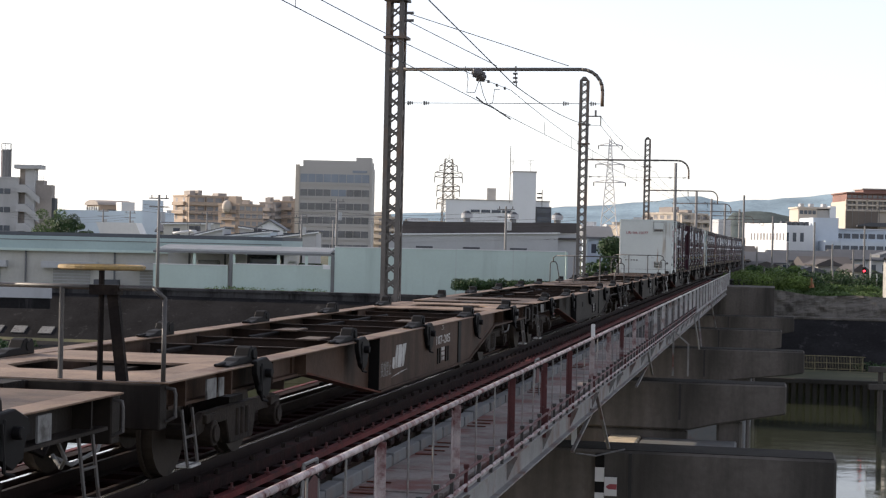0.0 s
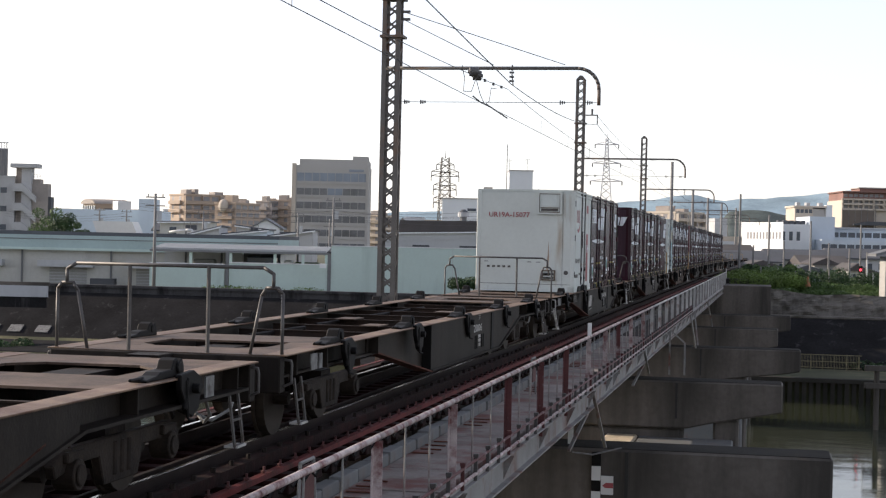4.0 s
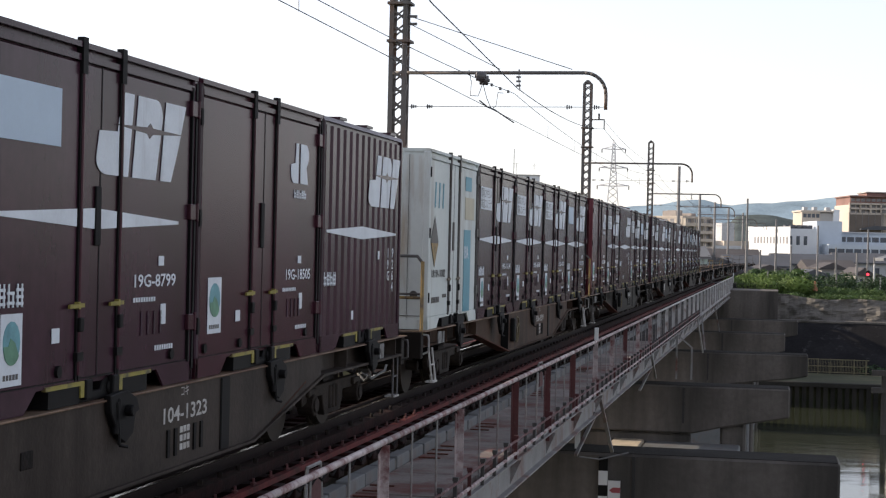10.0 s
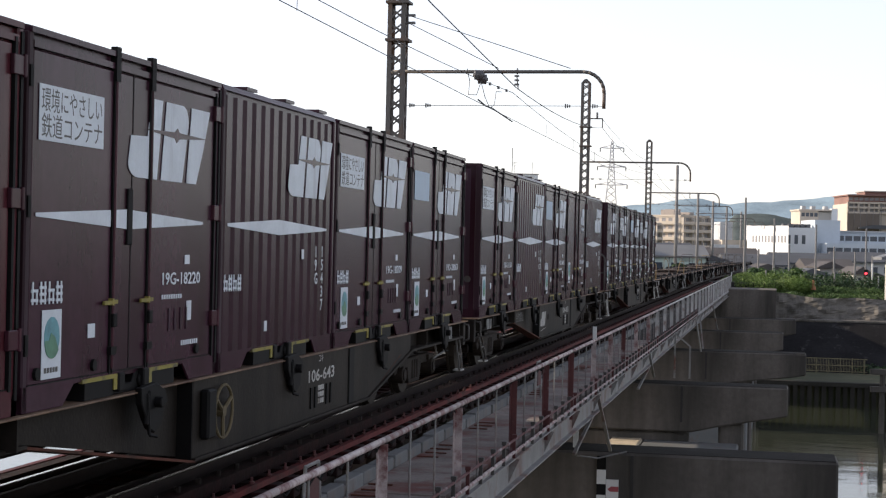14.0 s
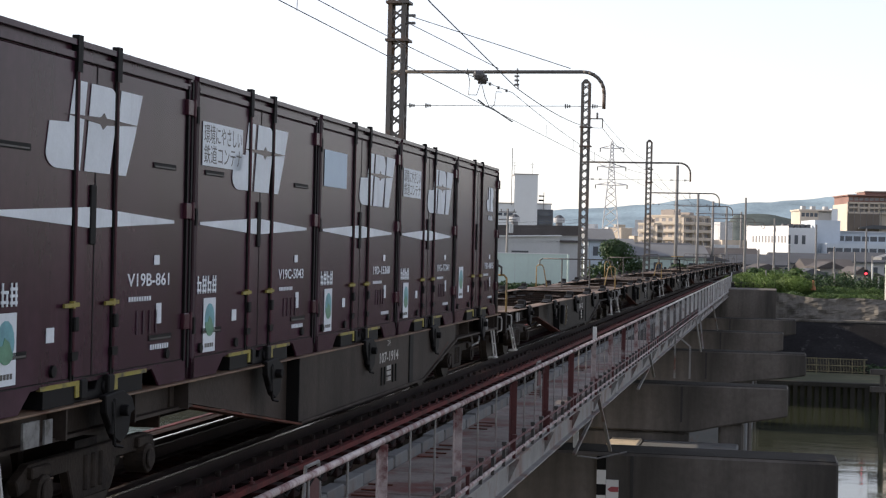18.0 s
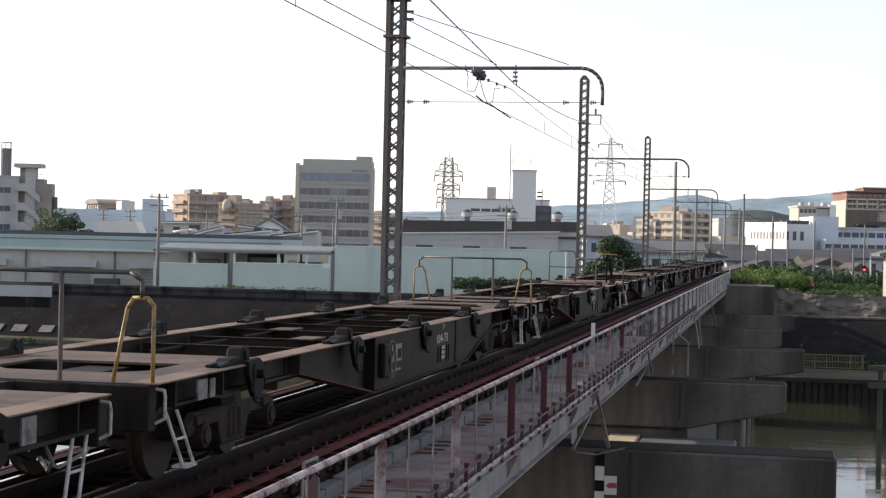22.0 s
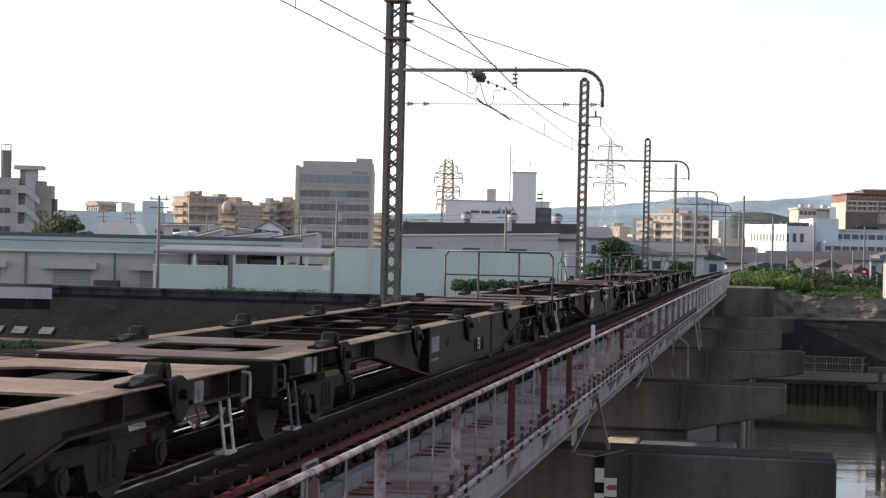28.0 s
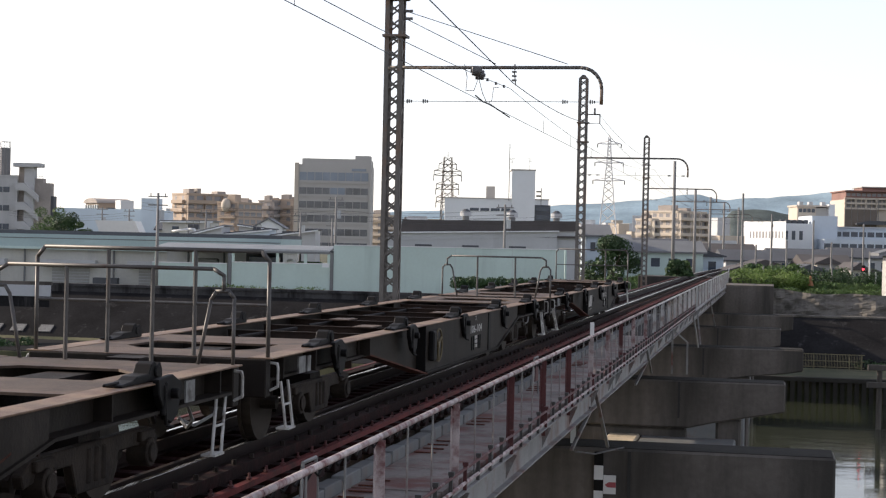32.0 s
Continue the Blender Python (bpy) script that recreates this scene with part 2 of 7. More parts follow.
addmat("roof_brown", (0.07, 0.062, 0.06), 0.8, var=0.2, scale=0.5)
addmat("roof_grey", (0.15, 0.155, 0.16), 0.65, var=0.15, scale=0.4)
addmat("canopy_sheet", (0.33, 0.34, 0.345), 0.6, var=0.12, scale=0.6, spec=0.3)
addmat("roof_dark", (0.07, 0.075, 0.085), 0.75, var=0.2, scale=0.4)
addmat("white_wall", (0.68, 0.70, 0.71), 0.75, var=0.05, scale=0.1, stain=(0.7, 0.72, 0.73), amount=0.2, sscale=0.1, streak=True)
addmat("pale_blue", (0.52, 0.60, 0.67), 0.75, var=0.06, scale=0.1)
addmat("office_wall", (0.40, 0.385, 0.365), 0.8, var=0.06, scale=0.1)
addmat("tan_wall", (0.39, 0.308, 0.242), 0.85, var=0.1, scale=0.1, rand=0.12)
addmat("brick_wall", (0.22, 0.125, 0.105), 0.85, var=0.15, scale=0.2)
addmat("net_brown", (0.15, 0.125, 0.105), 0.9, var=0.12, scale=0.3)
addmat("grey_conc_bldg", (0.42,0.42,0.42), 0.85, var=0.1, scale=0.15, stain=(0.33, 0.33, 0.33), amount=0.3, sscale=0.2, streak=True)
addmat("window_dark", (0.045, 0.06, 0.085), 0.12, var=0.3, scale=0.5)
# distant and office panes: air haze is lightened into the glass colour
addmat("window_haze", (0.20, 0.195, 0.20), 0.3, var=0.25, scale=0.3)
addmat("window_office", (0.115, 0.120, 0.130), 0.15, var=0.5, scale=0.18)
addmat("window_band", (0.20, 0.235, 0.285), 0.2, var=0.15, scale=0.3)
addmat("sticker_blue", (0.12, 0.30, 0.34), 0.5, var=0.3, scale=9)
addmat("sticker_green", (0.10, 0.24, 0.15), 0.5, var=0.4, scale=9)
# the blue of distance haze is painted into the far hills
addmat("hill_haze", (0.25, 0.33, 0.385), 1.0, var=0.3, scale=0.012, spec=0.0)
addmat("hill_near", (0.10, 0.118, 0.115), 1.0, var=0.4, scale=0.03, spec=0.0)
addmat("town", (0.40, 0.41, 0.42), 0.9, var=0.2, scale=0.05, rand=0.25)
addmat("town_tan", (0.42, 0.36, 0.29), 0.9, var=0.15, scale=0.05, rand=0.2)
addmat("signal_red", (1.0, 0.05, 0.08), 0.4, emit=1.6)
addmat("orange_rubber", (0.30, 0.12, 0.05), 0.6, var=0.15)
addmat("plain_white", (0.60, 0.60, 0.59), 0.5, var=0.05)
addmat("water_bed", (0.05, 0.05, 0.04), 0.9)


def water_material():
    m = bpy.data.materials.new("river_water")
    m.use_nodes = True
    n, ln = m.node_tree.nodes, m.node_tree.links
    b = n["Principled BSDF"]
    b.inputs["Base Color"].default_value = (0.038, 0.043, 0.026, 1)
    b.inputs["Roughness"].default_value = 0.06
    b.inputs["IOR"].default_value = 1.33
    tc = n.new("ShaderNodeTexCoord")
    mp = n.new("ShaderNodeMapping")
    mp.inputs["Scale"].default_value = (0.55, 1.1, 1)
    ln.new(tc.outputs["Object"], mp.inputs[0])
    a = n.new("ShaderNodeTexNoise")
    a.inputs["Scale"].default_value = 0.8
    a.inputs["Detail"].default_value = 5
    ln.new(mp.outputs[0], a.inputs["Vector"])
    bp = n.new("ShaderNodeBump")
    bp.inputs["Strength"].default_value = 0.04
    bp.inputs["Distance"].default_value = 0.25
    ln.new(a.outputs[0], bp.inputs["Height"])
    ln.new(bp.outputs[0], b.inputs["Normal"])
    return m


M["water"] = water_material()


# ================= mesh helpers =================
def box(bm, x0, x1, y0, y1, z0, z1, m=None):
    """a box between two corners, turned by m"""
    r = bmesh.ops.create_cube(bm, size=1)
    t = Matrix.Translation(((x0 + x1) / 2, (y0 + y1) / 2, (z0 + z1) / 2)) @ Matrix.Diagonal((abs(x1 - x0), abs(y1 - y0), abs(z1 - z0), 1))
    bmesh.ops.transform(bm, matrix=(m @ t) if m else t, verts=r["verts"])
    return bm


def bar(bm, a, b, r, n=8, r2=None):
    """a round bar from a to b"""
    a, b = Vector(a), Vector(b)
    d = b - a
    c = bmesh.ops.create_cone(bm, cap_ends=True, segments=n, radius1=r, radius2=r if r2 is None else r2, depth=d.length)
    q = d.to_track_quat("Z", "Y").to_matrix().to_4x4()
    bmesh.ops.transform(bm, matrix=Matrix.Translation((a + b) / 2) @ q, verts=c["verts"])
    return bm


def beam(bm, a, b, w, h):
    """a square bar from a to b"""
    a, b = Vector(a), Vector(b)
    d = b - a
    c = bmesh.ops.create_cube(bm, size=1)
    q = d.to_track_quat("Y", "Z").to_matrix().to_4x4()
    bmesh.ops.transform(bm, matrix=Matrix.Translation((a + b) / 2) @ q @ Matrix.Diagonal((w, d.length, h, 1)), verts=c["verts"])
    return bm


def pipe(bm, pts, r, n=8):
    """a round tube through points, with round joints"""
    for a, b in zip(pts, pts[1:]):
        bar(bm, a, b, r, n)
    for a in pts[1:-1]:
        s = bmesh.ops.create_uvsphere(bm, u_segments=n, v_segments=5, radius=r)
        bmesh.ops.translate(bm, vec=a, verts=s["verts"])
    return bm


def prism(bm, pts, axis, c0, c1):
    """a flat outline of (a, b) pairs pushed out along an axis between c0 and c1"""
    def p3(a, b, c):
        return {"X": (c, a, b), "Y": (a, c, b), "Z": (a, b, c)}[axis]
    lo = [bm.verts.new(p3(a, b, c0)) for a, b in pts]
    hi = [bm.verts.new(p3(a, b, c1)) for a, b in pts]
    n = len(pts)
    fs = [bm.faces.new(lo[::-1]), bm.faces.new(hi)]
    for i in range(n):
        fs.append(bm.faces.new((lo[i], lo[(i + 1) % n], hi[(i + 1) % n], hi[i])))
    bmesh.ops.recalc_face_normals(bm, faces=fs)
    return bm


def mesh_of(bm, material, name="part", bevel=0.0, smooth=False):
    if bevel:
        bmesh.ops.bevel(bm, geom=bm.edges[:], offset=bevel, segments=1, affect="EDGES", clamp_overlap=True)
    me = bpy.data.meshes.new(name)
    bm.to_mesh(me)
    bm.free()
    me.materials.append(M[material] if isinstance(material, str) else material)
    if smooth:
        for q in me.polygons:
            q.use_smooth = True
    return me


def part(name, bm, material, parent, label="", bevel=0.0, smooth=False):
    """one mesh object under a thing or under a part; bm is a bmesh, or a mesh that alike parts share"""
    me = bm if isinstance(bm, bpy.types.Mesh) else mesh_of(bm, material, name, bevel, smooth)
    ob = new(name, me)
    ob.parent = parent
    if label:
        tagged(ob, label)
    return ob


def thing(name, label, category, group="", kind="", m=None):
    ob = new(name)
    ob.empty_display_size = 0.3
    tagged(ob, label, category, group, kind)
    if m is not None:
        ob.matrix_basis = m
    return ob


def solid(name, bm, material, label="", category="", group="", kind="", m=None, bevel=0.0, smooth=False):
    """a top-level thing of one mesh"""
    ob = new(name, mesh_of(bm, material, name, bevel, smooth))
    tagged(ob, label, category, group, kind)
    if m is not None:
        ob.matrix_basis = m
    return ob


def nb():
    return bmesh.new()


# the level frame of the view: d metres ahead of the camera's place, u metres to its side
YAW = radians(11.43)
FACE = 11.43


def spot(d, u, z=0.0, turn=0.0):
    x = EYE.x - d * math.sin(YAW) + u * math.cos(YAW)
    y = d * math.cos(YAW) + u * math.sin(YAW)
    return pose(x, y, z, 0, 0, FACE + turn)


# ---------- writing ----------
TEXTS = {}


def letters(words, height, bold=0.0):
    """a thin mesh of the words, lying in the xy plane, left aligned, its capitals as high as told"""
    key = (words, height, bold)
    if key not in TEXTS:
        cu = bpy.data.curves.new("writing", "FONT")
        cu.body = words
        cu.size = height / 0.72
        cu.extrude = 0.001
        cu.offset = bold
        cu.resolution_u = 2
        ob = bpy.data.objects.new("writing", cu)
        scene.collection.objects.link(ob)
        bpy.context.view_layer.update()
        me = bpy.data.meshes.new_from_object(ob.evaluated_get(bpy.context.evaluated_depsgraph_get()))
        bpy.data.objects.remove(ob)
        me.materials.clear()
        TEXTS[key] = me
    return TEXTS[key]


ON_SIDE = Matrix(((0, 0, 1, 0), (1, 0, 0, 0), (0, 1, 0, 0), (0, 0, 0, 1)))   # x to +y, y to +z, facing +x
ON_END = Matrix(((1, 0, 0, 0), (0, 0, -1, 0), (0, 1, 0, 0), (0, 0, 0, 1)))   # x to +x, y to +z, facing -y


def write(words, height, material, parent, m, name="number", label="", bold=0.0, width=None):
    me = letters(words, height, bold or (height * .02 if name == "number" else 0.0))
    key = me.name + material
    if key not in TEXTS:
        c = me.copy()
        c.materials.append(M[material])
        TEXTS[key] = c
    me = TEXTS[key]
    s = 1.0
    if width:
        w = max(v.co.x for v in me.vertices) - min(v.co.x for v in me.vertices)
        s = width / max(w, 0.01)
    ob = part(name, me, material, parent, label)
    ob.matrix_basis = m @ Matrix.Diagonal((s, 1, 1, 1))
    return ob


# ================= the ground, the river and its banks =================
WATER_Z = -7.0


def strips(name, profile, x0, x1, material, label, category):
    """a sheet that follows a profile of (y, z) and runs from x0 to x1"""
    bm = nb()
    xs = [x0, -400, -120, -40, -14, -8, 0, 40, 120, 400, x1]
    rows = [[bm.verts.new((x, y, z - (.9 if x <= -14 and 121.25 < y < 200 else 0))) for x in xs] for y, z in profile]
    for a, b in zip(rows, rows[1:]):
        for i in range(len(xs) - 1):
            bm.faces.new((a[i], a[i + 1], b[i + 1], b[i]))
    return solid(name, bm, material, label, category, kind="structure")


strips("ground", [(-4000, -0.95), (-350, -0.95), (9, -0.95), (20, -8.6), (96, -8.6), (101.9, -8.4), (102.1, -5.75), (114, -5.75),
                  (121.2, -2.9), (121.3, -1.95), (137, -1.95), (140, -1.55), (175, -1.52), (205, -1.5), (4800, -1.5)], -4500, 4500, "grass",
       "dry green and brown grassland of the river banks", "ground")
bm = nb()
bmesh.ops.create_grid(bm, x_segments=1, y_segments=1, size=1)
bmesh.ops.transform(bm, matrix=Matrix.Translation((0, 58, WATER_Z)) @ Matrix.Diagonal((1500, 44.2, 1, 1)), verts=bm.verts[:])
solid("water", bm, "water", "dark rippled river water under the bridge", "water", kind="structure")

bm = nb()
box(bm, 6.0, 60, 119.3, 120.0, -2.6, -2.40)
solid("bank_ledge", bm, "stone", "pale stone ledge at the foot of the bank wall", "ledge", kind="structure", bevel=.05)
# concrete facing of the far bank, its top wall, and the sheet piles at the water
bm = nb()
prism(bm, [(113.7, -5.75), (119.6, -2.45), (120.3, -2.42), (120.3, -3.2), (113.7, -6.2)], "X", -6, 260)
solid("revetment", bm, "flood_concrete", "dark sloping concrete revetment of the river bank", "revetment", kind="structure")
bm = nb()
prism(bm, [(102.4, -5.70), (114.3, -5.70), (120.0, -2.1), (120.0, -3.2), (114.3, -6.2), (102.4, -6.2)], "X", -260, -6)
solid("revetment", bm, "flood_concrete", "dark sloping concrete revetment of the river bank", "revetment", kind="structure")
bm = nb()
cols, rws = 150, 14
gridv = [[None] * (rws + 1) for _ in range(cols + 1)]
for i in range(cols + 1):
    for k in range(rws + 1):
        x = 5.9 + i * .3
        z = -3.0 + k * .125
        top = -.85 + .35 * noise.noise((x * .25, 0, 4))
        z = -2.5 + (top + 2.5) * k / rws
        d = .45 * noise.noise((x * .5, z * .7, 1)) + .25 * noise.noise((x * 1.7, z * 2.1, 5)) + .10 * noise.noise((x * 5, z * 5, 8))
        gridv[i][k] = bm.verts.new((x, 120.2 - d + .5 * k / rws, z))
for i in range(cols):
    for k in range(rws):
        bm.faces.new((gridv[i][k], gridv[i + 1][k], gridv[i + 1][k + 1], gridv[i][k + 1]))
solid("stone_wall", bm, "stone", "weathered grey rubble stone wall along the bank top", "wall", kind="structure")
bm = nb()
box(bm, -260, -3.6, 119.7, 120.35, -3.2, -1.86)
for i in range(84):
    box(bm, -255 + i * 3, -254.94 + i * 3, 119.67, 119.75, -2.9, -1.9)
box(bm, -260, -3.6, 119.55, 120.5, -1.86, -1.66)
solid("flood_wall", bm, "flood_cap", "long dark concrete flood wall with a coping", "wall", kind="structure")
bm = nb()
for i in range(90):
    x = 4.6 + i * 0.42
    box(bm, x, x + .26, 101.72 + (i % 2) * .12, 102.0 + (i % 2) * .12, -8, -5.72)
box(bm, 4.6, 46, 101.6, 102.3, -5.75, -5.5)
solid("sheet_pile_wall", bm, "sheet_pile", "dark rusted sheet pile wall at the waterline", "wall", kind="structure")
for i in range(3):
    bm = nb()
    x = (-52.2, -50.3, -48.1)[i]
    prism(bm, [(115.05, -5.26), (115.80, -4.79), (115.72, -4.70), (114.97, -5.17)], "X", x, x + 1.05)
    solid("marker_board", bm, "notice_grey", "small pale board on the river bank slope", "board", group="boards on the bank")

# low wire fence on the berm
fence_b = thing("berm_fence", "low yellowish mesh fence on the river berm", "fence", m=pose(8.15, 113.0, -5.75))
for i in range(6):
    part("post", bar(nb(), (i * .78 - .2, 0, 0), (i * .78 - .2, 0, 1.05), .03, 6), "berm_paint", fence_b)
for z in (.15, .55, 1.0):
    part("rail", bar(nb(), (-.2, 0, z), (3.9, 0, z), .025, 6), "berm_paint", fence_b)
bm = nb()
for i in range(40):
    bar(bm, (-.15 + i * .1, 0, .1), (-.15 + i * .1, 0, 1.0), .012, 4)
part("mesh", bm, "berm_paint", fence_b)

# a timber jetty frame at the water
jet = thing("jetty", "grey concrete mooring frame standing in the water", "jetty", m=spot(85, 22.35))
for u in (0.45, 1.9, 3.4):
    part("pile", bar(nb(), (u, 0, -8.3), (u, 0, -3.85), .14, 10), "concrete", jet)
for z in (-3.95, -4.85):
    part("beam", box(nb(), -.2, 5, -.25, .05, z, z + .28), "concrete", jet)

# ================= the bridge =================
K_CURVE = 3.0e-4
Y_CURVE = 130.0


def track_x(y):
    return K_CURVE * max(0.0, y - Y_CURVE) ** 2


def track_turn(y):
    return -math.degrees(math.atan(2 * K_CURVE * max(0.0, y - Y_CURVE)))


PIERS = [17.1 + 18.55 * i for i in range(6)]
for i, y in enumerate(PIERS):
    right = 7.3 if i % 2 else 6.42
    pier = thing("bridge_pier", "stained concrete bridge pier with a long overhanging cap", "pier", "bridge piers", m=pose(0, y, 0))
    bm = nb()
    # cap, with an underside that rises towards its free end
    prism(bm, [(-2.6, -2.1), (right, -2.1), (right, -3.0), (right - .6, -3.12), (4.3, -3.4), (3.4, -3.62), (-1.6, -3.62), (-2.6, -3.0)], "Y", -1.05, .35)
    part("cap", bm, "concrete", pier, bevel=0.05)
    # thin sheet that makes the top of the cap darker
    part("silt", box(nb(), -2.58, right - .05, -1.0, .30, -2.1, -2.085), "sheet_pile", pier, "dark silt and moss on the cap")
    bm = nb()
    box(bm, 3.05, 3.12, -1.07, -1.02, -3.3, -2.15)
    part("joint", bm, "concrete_dark", pier)
    bm = nb()
    box(bm, -1.5, 3.3, -.85, .20, -8.7, -3.6)
    part("stem", bm, "concrete", pier, bevel=0.12)
    bm = nb()
    box(bm, 4.25, 5.05, -.8, .2, -8.7, -3.3)
    part("column", bm, "concrete", pier, bevel=0.08)
    # footing coloured as a patch of sun, the apron beside it grey
    part("footing", box(nb(), .85, 1.85, -4.0, -.86, -8.7, -3.88), "sun_patch", pier, "pale sand covered footing", bevel=.05)
    part("apron", box(nb(), 1.88, 4.9, -4.0, -.86, -8.7, -3.93), "trough", pier, bevel=.05)
    for x in (-.9, .9):
        part("bearing", box(nb(), x - .22, x + .22, -.3, .3, -2.1, -1.93), "girder", pier)

# abutment at the far bank
abut = thing("bridge_abutment", "tall dark concrete bridge abutment at the bank", "abutment")
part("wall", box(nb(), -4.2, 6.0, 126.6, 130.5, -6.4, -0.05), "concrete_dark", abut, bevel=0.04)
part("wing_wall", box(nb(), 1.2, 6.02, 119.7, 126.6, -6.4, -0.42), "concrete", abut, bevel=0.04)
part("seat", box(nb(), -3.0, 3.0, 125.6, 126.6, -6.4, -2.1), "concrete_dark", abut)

# girders, span by span
EDGES = [-1.5] + PIERS + [126.9]
for a, b in zip(EDGES, EDGES[1:]):
    span = thing("bridge_span", "grey painted plate girder bridge span with rust streaks", "bridge span", "bridge spans")
    for x in (-.9, .9):
        bm = nb()
        box(bm, x - .012, x + .012, a + .06, b - .06, -1.93, -.42)
        part("web", bm, "girder", span)
        bm = nb()
        box(bm, x - .17, x + .17, a + .06, b - .06, -.42, -.39)
        box(bm, x - .17, x + .17, a + .06, b - .06, -1.95, -1.92)
        part("flange", bm, "girder", span)
        n = 12
        for k in range(n + 1):
            y = a + .15 + (b - a - .3) * k / n
            part("stiffener", box(nb(), x - .14, x + .14, y - .008, y + .008, -1.92, -.42), "girder", span)
    for k in range(5):
        bm = nb()
        y = a + .8 + (b - a - 1.6) * k / 4
        beam(bm, (-.88, y, -.6), (.88, y, -1.8), .08, .08)
        beam(bm, (.88, y, -.6), (-.88, y, -1.8), .08, .08)
        part("cross_frame", bm, "girder", span)
    # edge girder that carries the walkway
    bm = nb()
    box(bm, 2.58, 2.60, a + .05, b - .05, -.95, -.56)
    box(bm, 2.50, 2.68, a + .05, b - .05, -.97, -.945)
    box(bm, 2.54, 2.70, a + .05, b - .05, -.60, -.58)
    part("edge_beam", bm, "galv", span)
    k = 0
    y = a + .7
    while y < b - .3:
        bm = nb()
        beam(bm, (.92, y, -.62), (2.58, y, -.62), .07, .10)
        beam(bm, (.94, y, -1.65), (2.55, y, -.72), .06, .06)
        prism(bm, [(2.60, -.60), (2.74, -.60), (2.60, -.92)], "Y", y - .006, y + .006)
        part("walkway_bracket", bm, "galv", span)
        y += 3.39
    # chequered walkway plates, in a darker colour from y = 48 on
    y = a + .05
    while y < b - .2:
        e = min(y + 1.7, b - .03)
        part("walkway_plate", box(nb(), 1.56, 2.56, y, e - .012, -.56, -.50 - random.uniform(0, .006)), "walk_plate" if y < 48 else "walk_plate_dark", span)
        y += 1.7

# short rusty cleats across the walkway beside the trough
cleat = mesh_of(box(nb(), 1.58, 1.86, -.02, .02, -.50, -.485), "rust_plate", "cleat", bevel=.006)
cleats = thing("walkway_cleats", "short rusty red steel cleats across the walkway", "cleats")
for y0, n in ((12.6, 3), (16.4, 4), (20.2, 4), (23.6, 3), (29.5, 3), (36.0, 3)):
    for k in range(n):
        part("cleat", cleat, "rust_plate", cleats).matrix_basis = pose(random.uniform(-.02, .04), y0 + k * .42, 0)

# struts that hang from the walkway to the pier caps
for strut in (((2.66, 31.15, -.45), (2.78, 33.0, -1.87)), ((2.62, 31.3, -.95), (2.45, 29.6, -1.55)),
              ((2.66, 44.6, -.6), (2.72, 45.6, -1.32)), ((2.64, 45.4, -.95), (2.45, 43.6, -1.5)),
              ((2.70, 55.5, -.6), (2.70, 55.5, -2.08)), ((3.20, 55.5, -1.0), (3.20, 55.5, -2.08)), ((2.68, 55.3, -.55), (3.22, 55.5, -1.02)),
              ((2.66, 70.5, -.6), (2.9, 70.8, -2.08)), ((2.66, 74.2, -.6), (2.9, 73.0, -2.08)), ((2.66, 89.5, -.6), (2.9, 91.0, -2.08))):
    bm = nb()
    beam(bm, strut[0], strut[1], .06, .045)
    solid("walkway_strut", bm, "galv", "pale steel strut below the bridge walkway", "strut", "struts below the walkway")

# hanging cable with a tag, and the water gauge board on the pier
bm = nb()
pipe(bm, [(2.62, 31.0, -.9), (2.35, 31.6, -1.3), (2.2, 32.2, -1.9), (2.5, 33.2, -2.06), (3.0, 34.2, -2.02)], .017, 6)
solid("drain_pipe", bm, "rod_grey", "grey bent drain pipe under the walkway", "pipe")
bm = nb()
box(bm, 2.24, 2.34, 31.2, 31.23, -1.62, -1.15)
solid("hanging_tag", bm, "plain_white", "small white plate hanging under the walkway", "plate")
gb = thing("water_gauge", "black and white banded water level gauge board on the pier", "gauge", m=pose(2.36, 34.55, 0))
for i, (z0, z1) in enumerate(((-2.42, -2.13), (-2.72, -2.42), (-2.95, -2.72), (-3.3, -2.95))):
    part("band", box(nb(), 0, .19, -.04, 0, z0 - .04, z1 - .04), "plain_white" if i % 2 else "trim_black", gb)
part("plate", box(nb(), .20, .46, -.04, 0, -3.05, -2.66), "plain_white", gb)
part("mark", prism(nb(), [(.23, -2.86), (.31, -2.80), (.46, -2.80), (.46, -2.91), (.29, -2.91)], "Y", -.05, -.035), "decal_red", gb)

# ---------- the handrail along the walkway ----------
POSTS = [7.2, 10.6, 14.05, 17.55, 21.4, 24.5, 27.6, 31.1, 34.3, 37.3, 40.7, 44.6]
while POSTS[-1] < 124.5:
    POSTS.append(POSTS[-1] + 3.39)
POSTS.append(128.3)
RED_POSTS = (21.4, 24.5, 27.6, 37.3)
rail = thing("walkway_handrail", "worn white and red painted handrail along the bridge walkway", "handrail")
FX = 2.61
# the top tube
for i, (a, b) in enumerate(zip(POSTS, POSTS[1:])):
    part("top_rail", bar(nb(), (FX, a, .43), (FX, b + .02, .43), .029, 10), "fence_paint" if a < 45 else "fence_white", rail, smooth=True)
